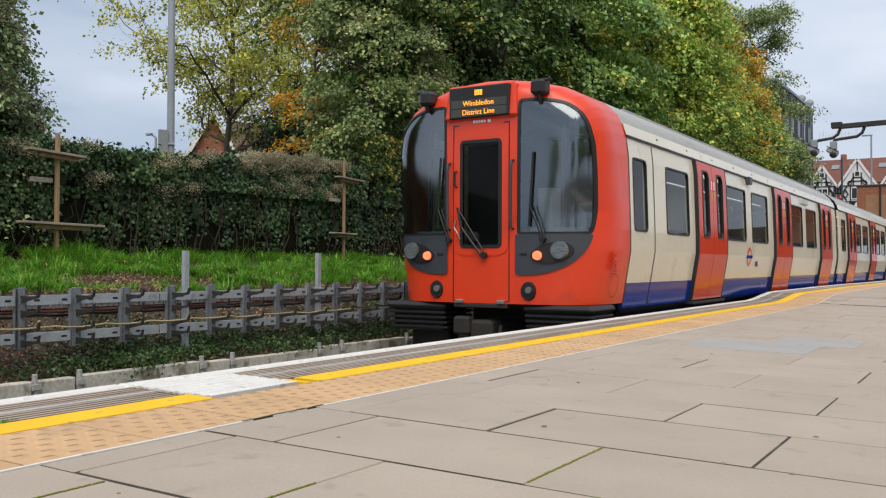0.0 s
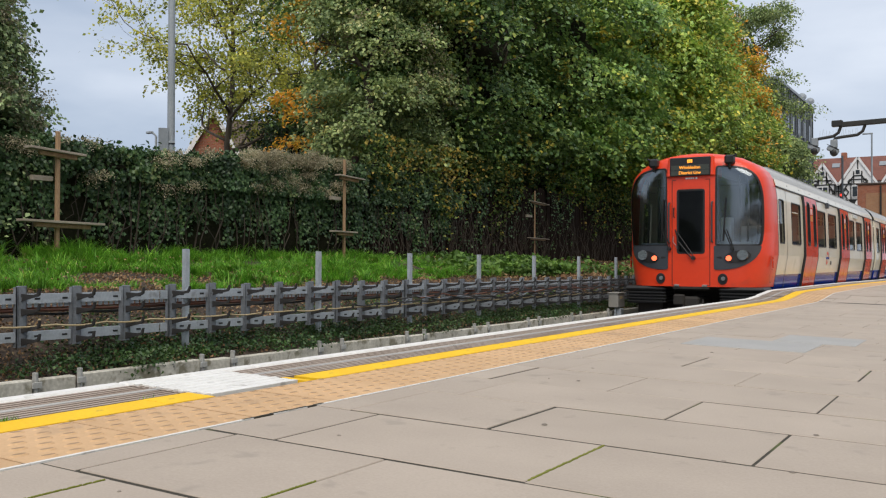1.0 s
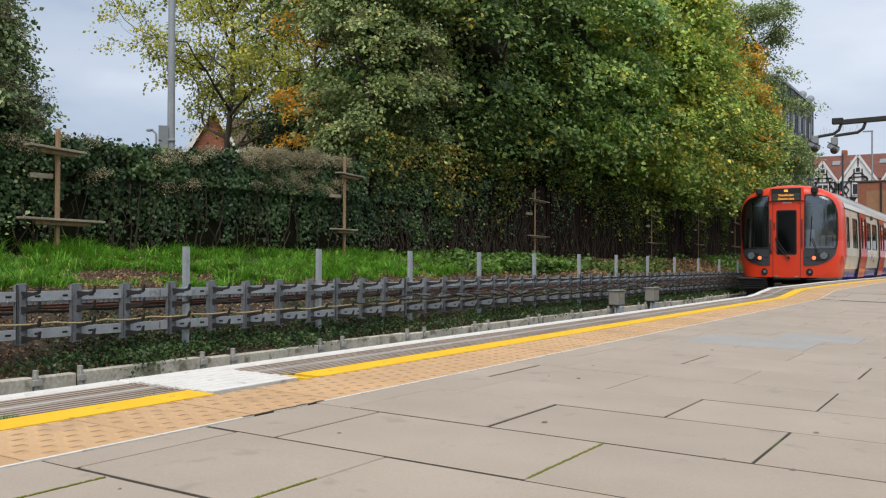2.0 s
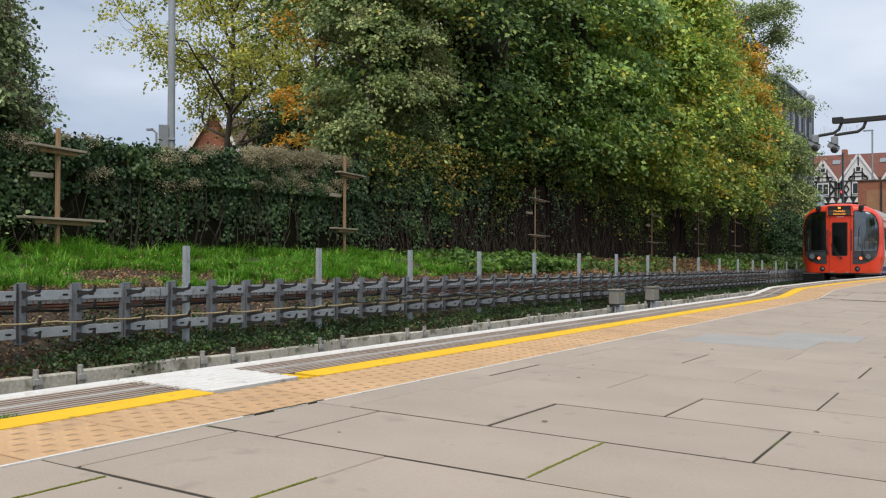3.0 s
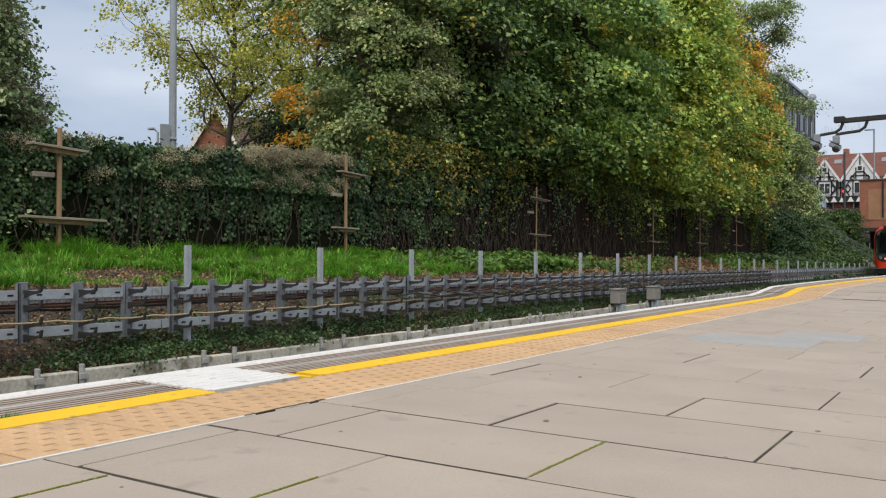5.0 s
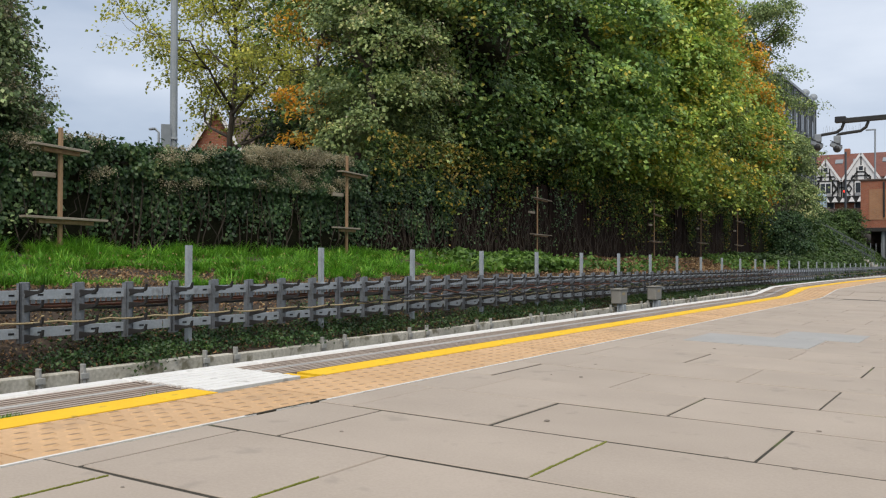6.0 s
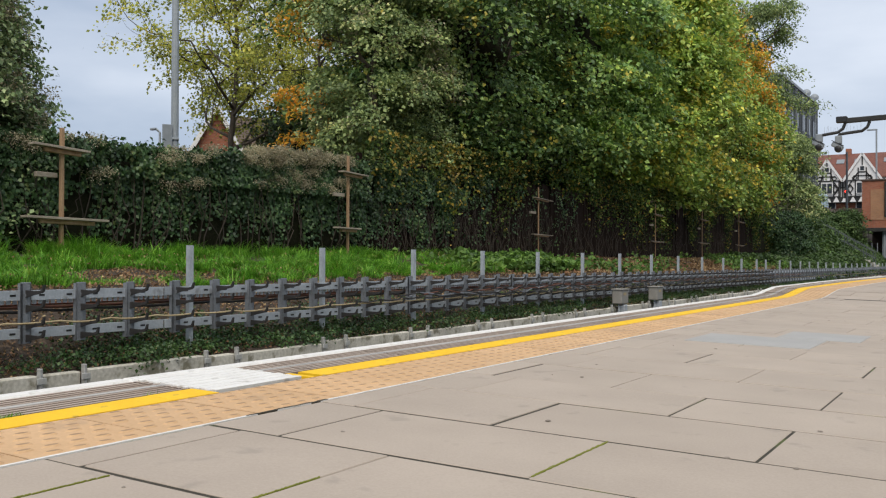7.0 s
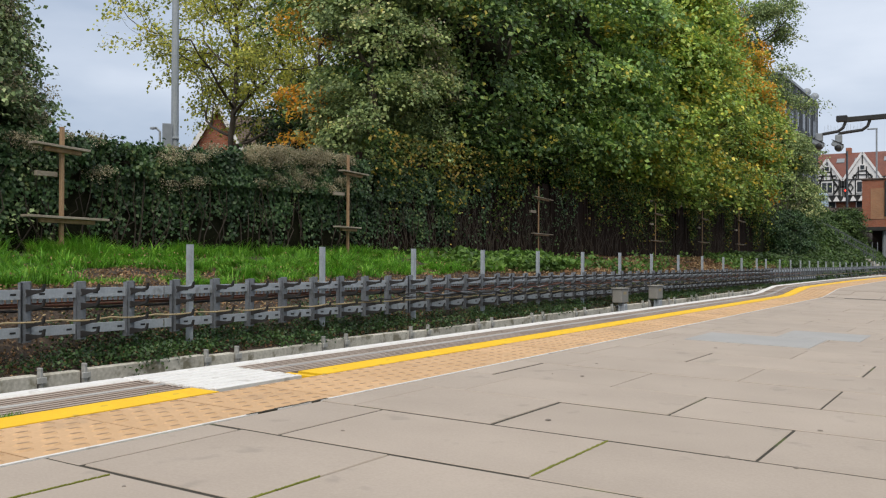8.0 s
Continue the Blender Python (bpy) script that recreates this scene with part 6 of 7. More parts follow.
def build_face(train):
    # red skin, open where the windscreens and the door's window are
    holes = [shrink(SCREEN, 0.004), shrink(mirror(SCREEN), 0.004), shrink(DOOR_WIN, -0.004)]
    bm = bmesh.new()
    zs = list(np.linspace(0.22, 2.4, 112)) + list(np.linspace(2.42, 2.903, 32))
    us = np.sin(np.linspace(-math.pi / 2, math.pi / 2, 132))
    grid = [[bm.verts.new((u * half_width(z), nose(u * half_width(z), z), z)) for u in us] for z in zs]
    for A, B in zip(grid, grid[1:]):
        for k in range(len(us) - 1):
            c = (A[k].co + A[k + 1].co + B[k].co + B[k + 1].co) / 4
            if not any(inside(h, c.x, c.z) for h in holes):
                bm.faces.new((A[k], A[k + 1], B[k + 1], B[k]))
    # the rounded corner goes on to the cab's side
    for s in (0, -1):
        for A, B in zip(grid, grid[1:]):
            a, b = A[s], B[s]
            a2, b2 = [bm.verts.new((v.co.x, CAB_END, v.co.z)) for v in (a, b)]
            if v_ok(a, a2):
                bm.faces.new((a, b, b2, a2))
    bmesh.ops.remove_doubles(bm, verts=bm.verts, dist=0.0005)
    bmesh.ops.recalc_face_normals(bm, faces=bm.faces)
    part("cab_front", bm, M_red, train, "red painted rounded cab front", smooth=True)
    for loop in (SCREEN, mirror(SCREEN)):
        ws = part("windscreen", face_fill(bmesh.new(), loop, -0.004), M_wsgl, train, "large curved dark windscreen", smooth=True)
        part("rubber_seal", face_band(bmesh.new(), shrink(loop, -0.010), shrink(loop, 0.022), 0.008, 0.04), M_black, ws)
    for loop in (CHEEK, mirror(CHEEK)):
        part("cheek_panel", face_fill(bmesh.new(), loop, 0.016), M_anth, train, "slate grey panel round the lamps", smooth=True)
    for s in (-1, 1):
        bm = bmesh.new()
        # one pod round both lamps, waisted between them
        ring = []
        for k in range(28):
            t = 2 * math.pi * k / 28
            f = 0.5 + 0.5 * math.cos(t)
            ring.append((0.745 + 0.255 * f + (0.086 + 0.056 * f) * math.cos(t), 0.785 + 0.06 * f + (0.086 + 0.056 * f) * math.sin(t)))
        loop = ring if s > 0 else mirror(ring)
        face_fill(bm, loop, 0.034)
        face_band(bm, loop, shrink(loop, 0.012), 0.036, 0.03)
        lp = part("lamp_housing", bm, M_black, train)
        part("headlight", disc(bmesh.new(), s * 1.0, 0.845, 0.108, 0.060, 0.05, 24), M_lens, lp, "round unlit headlight")
        part("tail_light", disc(bmesh.new(), s * 0.745, 0.785, 0.054, 0.050, 0.04, 20), M_tail, lp, "lit orange-red tail light")
        part("vent", boxed(s * 0.56 - 0.05, s * 0.56 + 0.05, nose(0.56, 0.8) - 0.02, nose(0.56, 0.8) + 0.02, 0.78, 0.82, bevel=0.006), M_black, train)
        bf = part("marker_socket", disc(bmesh.new(), s * 0.62, 0.375, 0.098, 0.008, 0.03, 24, 1.15), M_black, train)
        part("socket_pin", disc(bmesh.new(), s * 0.62 + 0.02, 0.385, 0.042, 0.03, 0.05, 14), M_steel, bf)
        # camera pods on the brow
        x, z = s * 0.76, 2.66
        y = nose(x, 2.6) - 0.07
        bm = boxed(x - 0.09, x + 0.09, y - 0.06, y + 0.14, z - 0.03, z + 0.15, bevel=0.035)
        tube(bm, [(x + s * 0.05, y, z + 0.12), (x + s * 0.14, y + 0.02, z + 0.15)], 0.022, 6)
        tube(bm, [(x, y, z - 0.02), (x, y + 0.04, z - 0.10)], 0.03, 8)
        part("camera_pod", bm, M_black, train, "black camera pod over the windscreen")
        # handrails beside the door
        x = s * 0.43
        yy = nose(x, 1.5)
        bm = tubed([(x, yy, 1.90), (x, yy - 0.06, 1.89), (x, yy - 0.07, 1.84), (x, yy - 0.07, 1.16), (x, yy - 0.06, 1.11), (x, yy, 1.10)], 0.018, 8)
        part("handrail", bm, M_anth, train)
        # wipers
        x0 = s * 0.62 + 0.14
        bm = bmesh.new()
        for dx in (0, 0.05):
            tube(bm, [(x0 + 0.05 + dx * 0.6, nose(x0, 0.98) - 0.05, 0.98), (x0 - 0.10 + dx, nose(x0 - 0.1, 1.35) - 0.05, 1.35)], 0.011, 6)
        tube(bm, [(x0 - 0.12, nose(x0 - 0.12, 1.1) - 0.03, 1.12), (x0 - 0.07, nose(x0 - 0.05, 1.9) - 0.03, 1.98)], 0.014, 6)
        tube(bm, [(x0 + 0.05, nose(x0, 0.98) + 0.02, 0.97), (x0 + 0.05, nose(x0, 0.98) - 0.07, 0.97)], 0.035, 10)
        part("wiper", bm, M_black, train)
    # end door
    y = nose(0, 1.5)
    frame_out, frame_in = [(-0.385, 0.24), (0.385, 0.24), (0.385, 2.36), (-0.385, 2.36)], [(-0.372, 0.25), (0.372, 0.25), (0.372, 2.345), (-0.372, 2.345)]
    dr = part("end_door", face_band(bmesh.new(), shrink(DOOR_WIN, -0.115), shrink(DOOR_WIN, -0.03), 0.008, 0.02), M_red, train, "red end door with a tall dark window")
    part("door_seam", face_band(bmesh.new(), frame_out, frame_in, 0.003, 0.02), M_black, dr)
    part("door_window", face_fill(bmesh.new(), DOOR_WIN, 0.0), M_tgl, dr)
    part("rubber_seal", face_band(bmesh.new(), shrink(DOOR_WIN, -0.026), shrink(DOOR_WIN, 0.012), 0.014, 0.04), M_black, dr)
    part("handle", tubed([(-0.33, y, 1.80), (-0.33, y - 0.05, 1.79), (-0.33, y - 0.05, 1.62), (-0.33, y, 1.61)], 0.012, 6), M_black, dr)
    bm = tubed([(-0.30, y - 0.04, 1.36), (-0.24, y - 0.045, 1.12), (0.02, y - 0.045, 0.80)], 0.014, 6)
    tube(bm, [(-0.26, y - 0.04, 1.30), (0.06, y - 0.04, 0.84)], 0.010, 6)
    tube(bm, [(0.06, y + 0.01, 0.79), (0.06, y - 0.06, 0.79)], 0.04, 10)
    part("wiper", bm, M_black, dr)
    bm = bmesh.new()
    for x in (-0.28, 0.28):
        box(bm, x - 0.05, x + 0.05, y - 0.04, y + 0.02, 0.215, 0.26, bevel=0.008)
    part("hinge", bm, M_steel, dr)
    part("cable", tubed([(-0.34, y - 0.015, 1.22), (-0.35, y - 0.03, 1.12), (-0.30, y - 0.035, 1.05), (-0.27, y - 0.02, 0.98)], 0.009, 6), M_steel, dr)
    # destination sign in its hood
    hood = bmesh.new()
    box(hood, -0.49, 0.49, -0.085, 0.5, 2.41, 2.86, bevel=0.03)
    for v in hood.verts:
        if v.co.z > 2.6:
            v.co.x *= 0.93
            if v.co.y < 0.2:
                v.co.y += 0.035
            v.co.z -= 0.03 * (v.co.x / 0.45) ** 2
    hd = part("sign_hood", hood, M_red, train)
    sg = part("destination_sign", boxed(-0.405, 0.405, -0.105, -0.03, 2.425, 2.80, bevel=0.012), M_black, train, "black destination display with amber lettering")
    for z0, z1 in ((2.445, 2.54), (2.55, 2.645)):
        part("display_panel", boxed(-0.375, 0.375, -0.109, -0.104, z0, z1), M_led_back, sg)
    for body, z in (("Wimbledon", 2.568), ("District Line", 2.463)):
        part("lettering", text_mesh(body, 0.088, M_amber), None, sg, m=pose(0.0, -0.112, z, 90))
    bm = bmesh.new()
    for k in range(3):
        box(bm, -0.05 + k * 0.036, -0.022 + k * 0.036, -0.11, -0.104, 2.69, 2.755)
    part("lettering", bm, M_amber, sg)
    bm = bmesh.new()
    for k in range(5):
        box(bm, -0.10 + k * 0.036, -0.076 + k * 0.036, y - 0.012, y - 0.004, 2.368, 2.40)
    disc(bm, 0.115, 2.384, 0.022, 0.008, 0.01, 14)
    part("number_marking", bm, M_white, train)
    # cab inside
    part("cab_back_wall", boxed(-1.36, 1.36, 2.02, 2.06, 0.2, 2.4), M_lining, train)
    part("desk", boxed(0.45, 1.15, 0.30, 0.75, 0.95, 1.12, bevel=0.03), M_inner, train)
    part("desk", boxed(-1.15, -0.45, 0.30, 0.75, 0.95, 1.10, bevel=0.03), M_inner, train)
    part("cab_seat", boxed(0.70, 1.20, 0.95, 1.10, 0.95, 1.45, bevel=0.05), M_inner, train)
    part("cab_cupboard", boxed(0.42, 0.62, 0.62, 0.90, 1.0, 1.62, bevel=0.02), M_inner, train)
    # added dark tubes imitate the upright bands reflected in the windscreens
    for x, y in ((0.80, 0.62), (0.98, 0.50), (1.14, 0.66), (-0.86, 0.62), (-1.08, 0.55)):
        part("reflection_band", tubed([(x, y, 1.02), (x + 0.02, y, 1.7), (x, y, 2.45)], 0.022, 8), M_black, train)
    # lower valances and coupler
    for s in (-1, 1):
        a, b = (0.52, 1.40) if s > 0 else (-1.40, -0.52)
        bm = bmesh.new()
        box(bm, a, b, 0.0, 0.75, 0.12, 0.215, bevel=0.04)
        for k in range(4):
            box(bm, a + 0.02, b - 0.02, 0.03 + 0.02 * k, 0.72, 0.065 - 0.062 * k, 0.105 - 0.062 * k, bevel=0.012)
        box(bm, a + 0.06, b - 0.10, 0.12, 0.7, -0.14, 0.14)
        part("ribbed_valance", bm, M_black, train, "black ribbed rubber valance under the cab")
        part("life_guard", boxed(s * 0.95 - 0.28, s * 0.95 + 0.28, 0.35, 0.6, -0.62, -0.12, bevel=0.02), M_under, train)
        panel = boxed(s * 1.452 - 0.006, s * 1.452 + 0.006, 0.52, 0.60, 0.60, 0.82, bevel=0.004)
        sp = part("switch_panel", panel, M_door_red, train)
        for z in (0.66, 0.74):
            part("switch_button", boxed(s * 1.452 - 0.011, s * 1.452 + 0.011, 0.55, 0.575, z, z + 0.025), M_steel if z > 0.7 else M_black, sp)
        bm = bmesh.new()
        o, i = rounded(0.52, 0.80, 0.30, 0.58, 0.139, 6), rounded(0.526, 0.794, 0.306, 0.574, 0.133, 6)
        rows = [[bm.verts.new((s * (half_width(z) + 0.004), y, z)) for y, z in lp] for lp in (o, i)]
        for k in range(len(o)):
            bm.faces.new((rows[0][k], rows[0][(k + 1) % len(o)], rows[1][(k + 1) % len(o)], rows[1][k]))
        part("hatch_seam", bm, M_under, train)
    bm = bmesh.new()
    box(bm, -0.16, 0.16, -0.05, 0.9, -0.22, 0.02, bevel=0.04)
    box(bm, -0.34, -0.12, -0.12, 0.05, -0.16, 0.06, bevel=0.03)
    tube(bm, [(0.2, 0.1, -0.05), (0.24, -0.02, -0.2), (0.3, 0.2, -0.3)], 0.025, 6)
    part("coupler", bm, M_under, train, "dark automatic coupler")
    part("door_step", boxed(-0.36, 0.36, -0.06, 0.02, 0.165, 0.215, bevel=0.008), M_under, train)


def v_ok(a, a2):
    return a.co.y < CAB_END - 0.01 and (a.co - a2.co).length > 0.004


def rounded(y0, y1, z0, z1, r, n=4):
    pts = []
    for cy, cz, a0 in ((y1 - r, z1 - r, 0), (y0 + r, z1 - r, 90), (y0 + r, z0 + r, 180), (y1 - r, z0 + r, 270)):
        for k in range(n + 1):
            a = radians(a0 + 90 * k / n)
            pts.append((cy + r * math.cos(a), cz + r * math.sin(a)))
    return pts


def side_pane(train, s, y0, y1, z0, z1, r=0.07, parent=None, name="side_window", out=0.0):
    """A pane with its black frame on the car's side, s: which side."""
    loop = rounded(y0, y1, z0, z1, r)
    X = lambda z: s * (half_width(z) + out)
    bm = bmesh.new()
    vs = [bm.verts.new((X(z) - s * 0.012, y, z)) for y, z in loop]
    bm.faces.new(vs)
    pane = part(name, bm, M_tgl, parent or train)
    pane.visible_shadow = False
    if parent is None:
        outer = rounded(y0 - 0.022, y1 + 0.022, z0 - 0.022, z1 + 0.022, r + 0.01)
        bm = bmesh.new()
        rows = [[bm.verts.new((X(z) + s * o, y, z)) for y, z in lp] for lp, o in ((outer, -0.01), (outer, 0.008), (loop, 0.008), (loop, -0.02))]
        n = len(loop)
        for A, B in zip(rows, rows[1:]):
            for k in range(n):
                bm.faces.new((A[k], A[(k + 1) % n], B[(k + 1) % n], B[k]))
        part("window_frame", bm, M_black, pane)
    return pane


def door_leaf(train, s, y0, y1, first):
    zs = [0.17, 0.5, 0.85, 1.10, 1.2, 1.4, 1.6, 1.8, 2.0, 2.10, 2.22]
    mid = (y0 + y1) / 2
    w0, w1 = mid - 0.17, mid + 0.17
    bm = bmesh.new()
    for a, b in zip(zs, zs[1:]):
        for ya, yb in ((y0, w0), (w0, w1), (w1, y1)):
            if ya == w0 and 1.09 < a and b < 2.11:
                continue
            q = [(half_width(a), ya, a), (half_width(a), yb, a), (half_width(b), yb, b), (half_width(b), ya, b)]
            bm.faces.new([bm.verts.new((s * (x + 0.052), y, z)) for x, y, z in q])
    bmesh.ops.remove_doubles(bm, verts=bm.verts, dist=0.0005)
    r = bmesh.ops.extrude_face_region(bm, geom=list(bm.faces))
    bmesh.ops.translate(bm, verts=[v for v in r["geom"] if isinstance(v, bmesh.types.BMVert)], vec=(-s * 0.055, 0, 0))
    bmesh.ops.recalc_face_normals(bm, faces=bm.faces)
    lf = part("door_leaf", bm, M_door_red, train, "red sliding door leaf")
    loop, outer = rounded(w0 + 0.012, w1 - 0.012, 1.115, 2.085, 0.10), rounded(w0 - 0.012, w1 + 0.012, 1.09, 2.11, 0.11)
    bm = bmesh.new()
    bm.faces.new([bm.verts.new((s * (half_width(z) + 0.03), y, z)) for y, z in loop])
    pane = part("door_window", bm, M_tgl, lf)
    pane.visible_shadow = False
    bm = bmesh.new()
    rows = [[bm.verts.new((s * (half_width(z) + o), y, z)) for y, z in lp] for lp, o in ((outer, 0.04), (outer, 0.060), (loop, 0.060), (loop, 0.0))]
    n = len(loop)
    for A, B in zip(rows, rows[1:]):
        for k in range(n):
            bm.faces.new((A[k], A[(k + 1) % n], B[(k + 1) % n], B[k]))
    part("window_frame", bm, M_black, lf)
    yn = (y0 + y1) / 2 + 0.33 * (1 if first else -1)
    for z, mt in ((1.90, M_white), (1.74, M_pole)):
        part("door_notice", boxed(s * (half_width(z) + 0.053) - 0.003, s * (half_width(z) + 0.053) + 0.003, yn - 0.022, yn + 0.022, z - 0.06, z + 0.07), mt, lf)


def build_car(train, y0, y1, doors, panes, cab=False):
    """One car from y0 to y1: sides with real openings, roof, floor, seats, doors and running gear."""
    zs = [0.15, 0.46, 0.85, 1.10, 1.4, 1.7, 2.0, 2.22, 2.245]
    for s in (-1, 1):
        cuts = sorted({y0, y1} | {q for d in doors for q in (d - 0.82, d + 0.82)} | {q for p in panes for q in p[:2]} | {y0 + k for k in range(int(y1 - y0))})
        body, skirt = bmesh.new(), bmesh.new()
        for ya, yb in zip(cuts, cuts[1:]):
            m = (ya + yb) / 2
            at_door = any(abs(m - d) < 0.82 for d in doors)
            at_pane = next((p for p in panes if p[0] < m < p[1]), None)
            for a, b in zip(zs, zs[1:]):
                if at_door and b < 2.23:
                    continue
                if at_pane and 1.09 < a and b < 2.01:
                    continue
                bm = skirt if b < 0.47 else body
                q = [(half_width(a), ya, a), (half_width(a), yb, a), (half_width(b), yb, b), (half_width(b), ya, b)]
                bm.faces.new([bm.verts.new((s * x, y, z)) for x, y, z in q])
        for bm, nm, mt, lb in ((body, "side_wall", M_cream, "cream painted car side"), (skirt, "side_skirt", M_blue, "blue band along the car's foot")):
            bmesh.ops.remove_doubles(bm, verts=bm.verts, dist=0.0005)
            r = bmesh.ops.extrude_face_region(bm, geom=list(bm.faces))
            bmesh.ops.translate(bm, verts=[v for v in r["geom"] if isinstance(v, bmesh.types.BMVert)], vec=(-s * 0.05, 0, 0))
            bmesh.ops.recalc_face_normals(bm, faces=bm.faces)
            part(nm, bm, mt, train, lb)
        for a, b, *_ in panes:
            side_pane(train, s, a + 0.015, b - 0.015, 1.115, 1.985)
        for d in doors:
            for k in (-1, 1):
                door_leaf(train, s, d + (0.008 if k > 0 else -0.79), d + (0.79 if k > 0 else -0.008), k < 0)
            for k in (-1, 1):
                bm = bmesh.new()
                a = d + k * 0.796
                for za, zb in zip(zs, zs[1:]):
                    if zb > 2.23:
                        continue
                    for y0_, y1_, o0, o1 in ((a, a, -0.01, 0.054), (a, a + k * 0.035, 0.054, 0.054), (a + k * 0.035, a + k * 0.035, 0.054, -0.01)):
                        q = [(half_width(za) + o0, y0_, za), (half_width(za) + o1, y1_, za), (half_width(zb) + o1, y1_, zb), (half_width(zb) + o0, y0_, zb)]
                        bm.faces.new([bm.verts.new((s * x, y, z)) for x, y, z in q])
                part("door_seal", bm, M_black, train)
            bm = boxed(s * 1.36 - 0.09, s * 1.36 + 0.09, d - 0.88, d + 0.88, 0.10, 0.145, bevel=0.01)
            part("door_sill", bm, M_under, train)
        # cream cant rail over a black gutter
        ys = [y0, y1]
        sec = [(s * 1.405, 2.262), (s * 1.412, 2.262), (s * 1.372, 2.405), (s * 1.36, 2.405)]
        part("cant_rail", sheet(sec, ys, True), M_cream, train)
        part("gutter", sheet([(s * 1.39, 2.235), (s * 1.422, 2.235), (s * 1.422, 2.26), (s * 1.39, 2.26)], ys, True), M_black, train)
        clip = mesh_of(boxed(s * 1.385 - 0.012, s * 1.385 + 0.012, -0.03, 0.03, 2.33, 2.35, bevel=0.004))
        for yy in np.arange(y0 + 1.2, y1 - 0.5, 1.35):
            part("rail_clip", clip, M_anth, train, m=pose(0, float(yy), 0))
    top = [(x, z) for z, x in SIDE if z >= 2.40]
    sec = top + [(-x, z) for x, z in top[::-1][1:]]
    part("car_roof", sheet(sec, [y0, y1]), M_roof, train, "dirty grey ribbed roof", smooth=True)
    for x in (-1.02, -0.62, 0.62, 1.02):
        z = float(np.interp(abs(x), [0, 0.28, 0.58, 0.9, 1.14, 1.29], [2.905, 2.90, 2.86, 2.78, 2.66, 2.52]))
        part("roof_rib", boxed(x - 0.02, x + 0.02, y0 + (0.9 if cab else 0.1), y1 - 0.05, z - 0.03, z + 0.022), M_roof, train)
    part("car_floor", boxed(-1.28, 1.28, y0 + 0.1, y1, 0.10, 0.17), M_under, train)
    part("car_ceiling", boxed(-1.25, 1.25, y0 + (2.1 if cab else 0.05), y1 - 0.05, 2.36, 2.39), M_headlining, train)
    for s in (-1, 1):
        part("light_strip", boxed(s * 0.52 - 0.07, s * 0.52 + 0.07, y0 + (2.4 if cab else 0.4), y1 - 0.4, 2.335, 2.36, bevel=0.01), M_strip, train)
        part("grab_rail", tubed([(s * 0.72, y0 + (2.4 if cab else 0.4), 1.98), (s * 0.72, y1 - 0.4, 1.98)], 0.017, 6), M_pole, train)
    stops = [y0 + (2.1 if cab else 0.2)] + [q for d in doors for q in (d - 1.0, d + 1.0)] + [y1 - 0.2]
    for a, b in zip(stops[::2], stops[1::2]):
        if b - a < 0.5:
            continue
        for s in (-1, 1):
            bm = boxed(min(s * 0.78, s * 1.30), max(s * 0.78, s * 1.30), a, b, 0.5, 0.64, bevel=0.03)
            box(bm, min(s * 1.14, s * 1.36), max(s * 1.14, s * 1.36), a, b, 0.60, 1.18, bevel=0.03)
            part("seat_row", bm, M_seat, train)
            part("draught_screen", boxed(min(s * 0.85, s * 1.35), max(s * 0.85, s * 1.35), b + 0.02, b + 0.05, 0.2, 1.75, bevel=0.01), M_inner, train)
    for d in doors:
        part("grab_pole", tubed([(0.0, d, 0.17), (0.0, d, 2.36)], 0.018, 8), M_pole, train)
    # running gear
    part("underframe", boxed(-1.05, 1.05, y0 + 0.6, y1 - 0.3, -0.30, 0.09), M_under, train)
    for c in (y0 + 3.0, y1 - 2.7):
        bm = boxed(-1.02, -0.86, c - 1.5, c + 1.5, -0.55, -0.30, bevel=0.03)
        box(bm, 0.86, 1.02, c - 1.5, c + 1.5, -0.55, -0.30, bevel=0.03)
        bg = part("bogie", bm, M_under, train)
        for yy in (c - 1.0, c + 1.0):
            for x in (-0.76, 0.76):
                bm = bmesh.new()
                bmesh.ops.create_cone(bm, cap_ends=True, segments=28, radius1=0.385, radius2=0.385, depth=0.12,
                                      matrix=Matrix.Translation((x, yy, -0.435)) @ Matrix.Rotation(math.pi / 2, 4, "Y"))
                part("wheel", bm, M_under, bg)


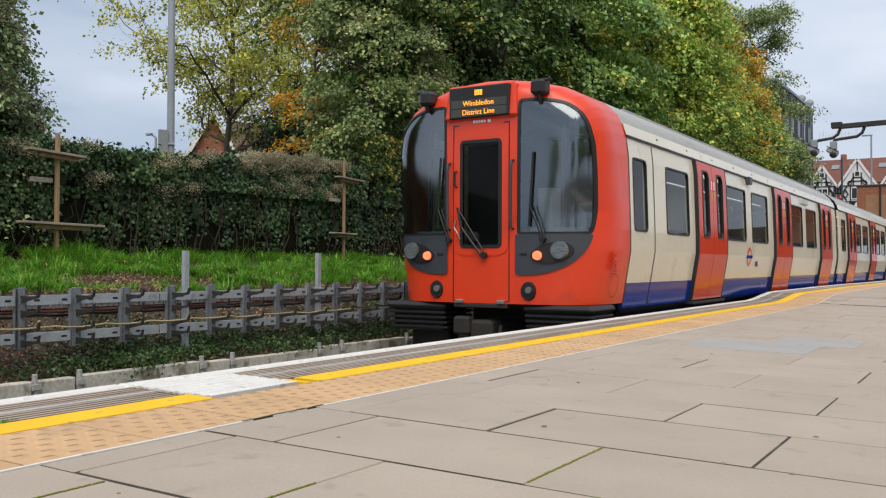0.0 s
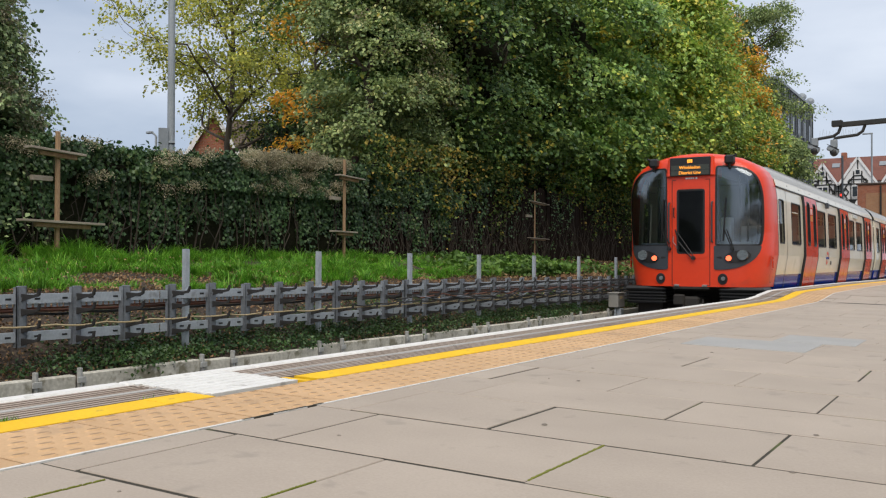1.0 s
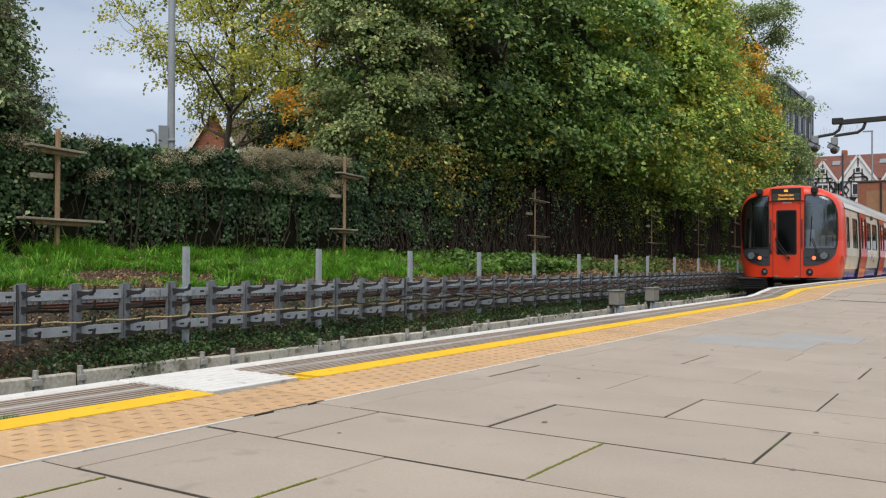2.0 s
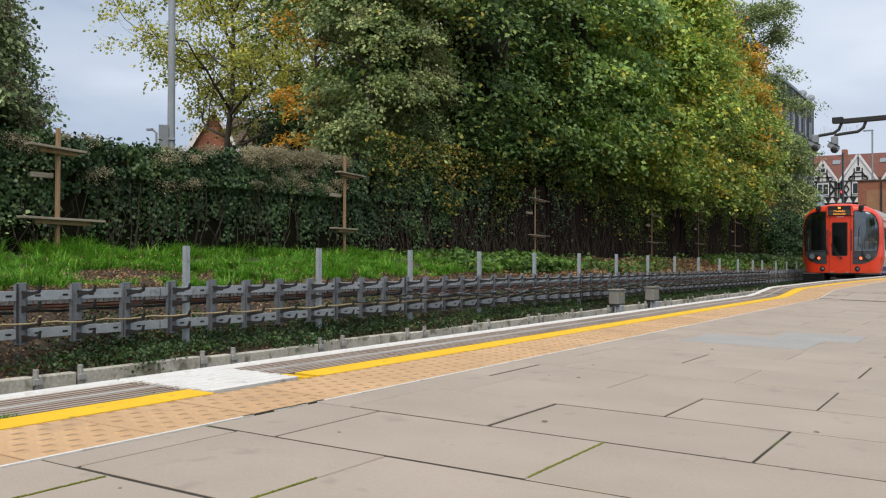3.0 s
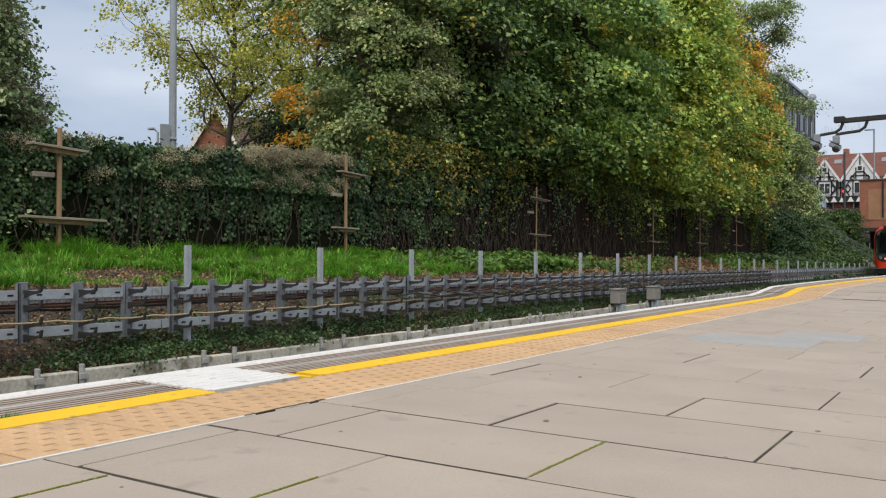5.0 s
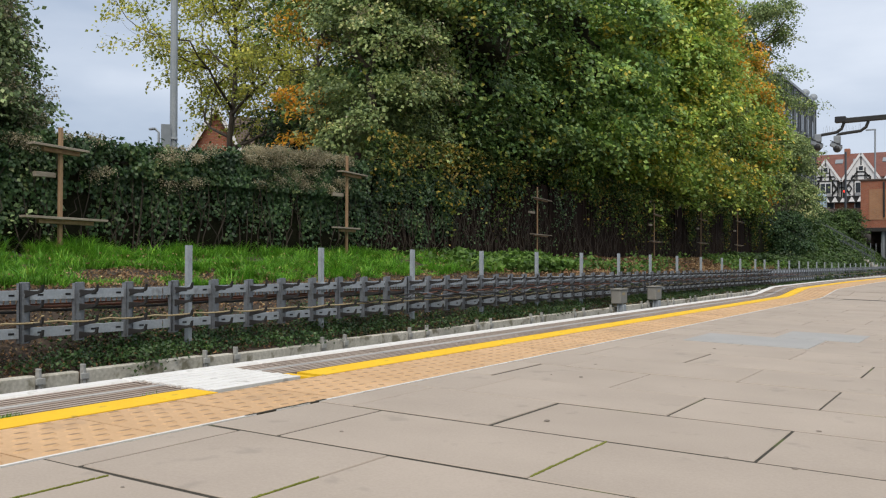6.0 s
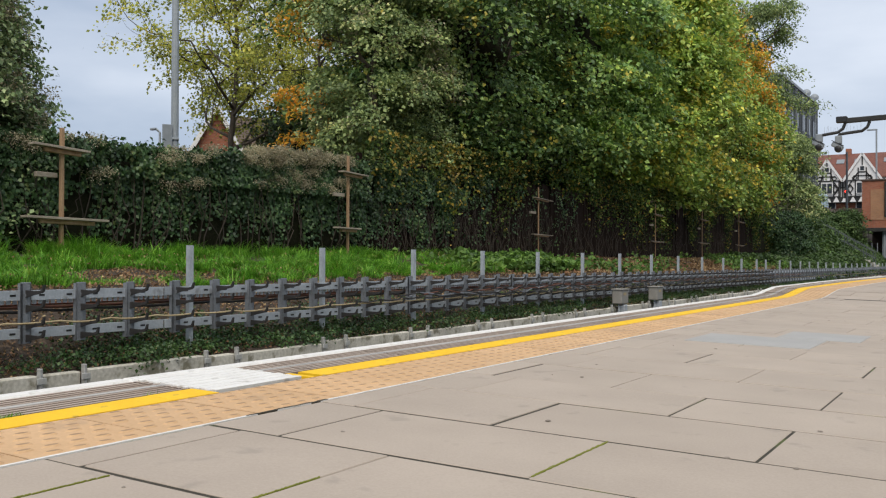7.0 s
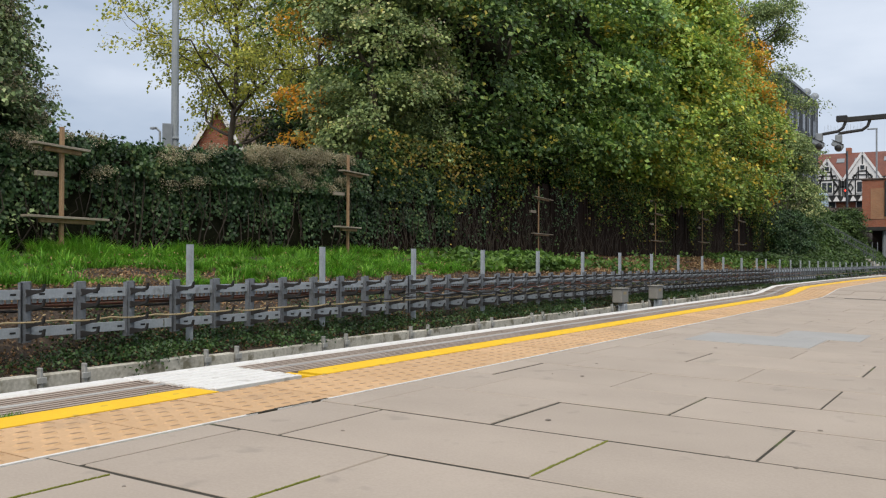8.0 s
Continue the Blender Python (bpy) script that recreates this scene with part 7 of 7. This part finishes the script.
def build_train():
    train = tagged(empty("underground_train"), "red, cream and blue underground train running along the platform", "train")
    build_face(train)
    panes1 = [(1.20, 1.70), (2.48, 3.52), (5.66, 6.96), (7.42, 8.74), (11.08, 12.38), (12.84, 14.16)]
    build_car(train, CAB_END, 17.35, [4.65, 10.07, 15.49], panes1, cab=True)
    # cab door seams
    for s in (-1, 1):
        for y in (CAB_END + 0.012, 1.97):
            bm = bmesh.new()
            zs = [0.15, 0.46, 0.85, 1.1, 1.6, 2.0, 2.22] if y > 1 else [0.22, 0.46, 0.85, 1.1, 1.6, 2.0, 2.3, 2.42]
            w = 0.013 if y > 1 else 0.022
            for a, b in zip(zs, zs[1:]):
                q = [(half_width(a), y - w, a), (half_width(a), y + w, a), (half_width(b), y + w, b), (half_width(b), y - w, b)]
                bm.faces.new([bm.verts.new((s * (x + 0.004), yy, z)) for x, yy, z in q])
            part("cab_door_seam", bm, M_black, train)
        # round badge: plain ring and bar
        bm = bmesh.new()
        o, i = rounded(7.02, 7.36, 0.66, 1.0, 0.169, 6), rounded(7.08, 7.30, 0.72, 0.94, 0.109, 6)
        rows = [[bm.verts.new((s * (half_width(z) + 0.004), y, z)) for y, z in lp] for lp in (o, i)]
        for k in range(len(o)):
            bm.faces.new((rows[0][k], rows[0][(k + 1) % len(o)], rows[1][(k + 1) % len(o)], rows[1][k]))
        bd = part("badge_ring", bm, M_red, train, "plain red ring with a blue bar")
        part("badge_bar", boxed(s * 1.458 - 0.006, s * 1.458 + 0.006, 6.98, 7.40, 0.805, 0.86), M_blue, bd)
        part("camera_box", boxed(s * 1.43 - 0.05, s * 1.43 + 0.06, 7.10, 7.30, 2.12, 2.26, bevel=0.015), M_anth, train)
        part("data_plate", boxed(s * 1.45 - 0.004, s * 1.45 + 0.004, 7.72, 7.86, 0.66, 0.76), M_anth, train)
        part("notice_box", boxed(s * 1.43 - 0.03, s * 1.43 + 0.03, 12.2, 13.0, 2.08, 2.2, bevel=0.01), M_inner, train)
    y = 17.35
    for n in range(2):
        bm = bmesh.new()
        for k in range(7):
            ya = y + 0.04 + k * 0.085
            sec = [(x * 0.965, z) for z, x in SIDE if z > 0.1]
            sec = sec + [(-x, z) for x, z in sec[::-1][1:]]
            r0 = [bm.verts.new((x, ya, z)) for x, z in sec]
            r1 = [bm.verts.new((x, ya + 0.055, z)) for x, z in sec]
            for i in range(len(sec) - 1):
                bm.faces.new((r0[i], r0[i + 1], r1[i + 1], r1[i]))
            bm.faces.new(r0)
        part("gangway_bellows", bm, M_black, train, "black folded gangway bellows")
        y += 0.68
        d0 = y + 2.3
        ds = [d0, d0 + 5.42, d0 + 10.84]
        ps = [(y + 0.35, y + 1.1)] + [(d + a, d + b) for d in ds[:2] for a, b in ((1.01, 2.31), (2.77, 4.09))] + [(ds[2] + 1.1, ds[2] + 1.9)]
        build_car(train, y, y + 15.44, ds, ps)
        y += 15.44
    return train


train = build_train()


build_platform()


# ---------------- what moves ----------------
def motions():
    rows = [(0.0, 9.44), (0.5, 13.58), (1.0, 18.03), (1.5, 22.76), (1.7, 24.66), (3.0, 37.73), (3.5, 43.2), (4.0, 48.87), (4.5, 54.75),
            (6.0, 73.4), (7.0, 86.6), (8.0, 100.3)]
    walk(train, [(t, pose(-5.25, y, 0)) for t, y in rows])


motions()
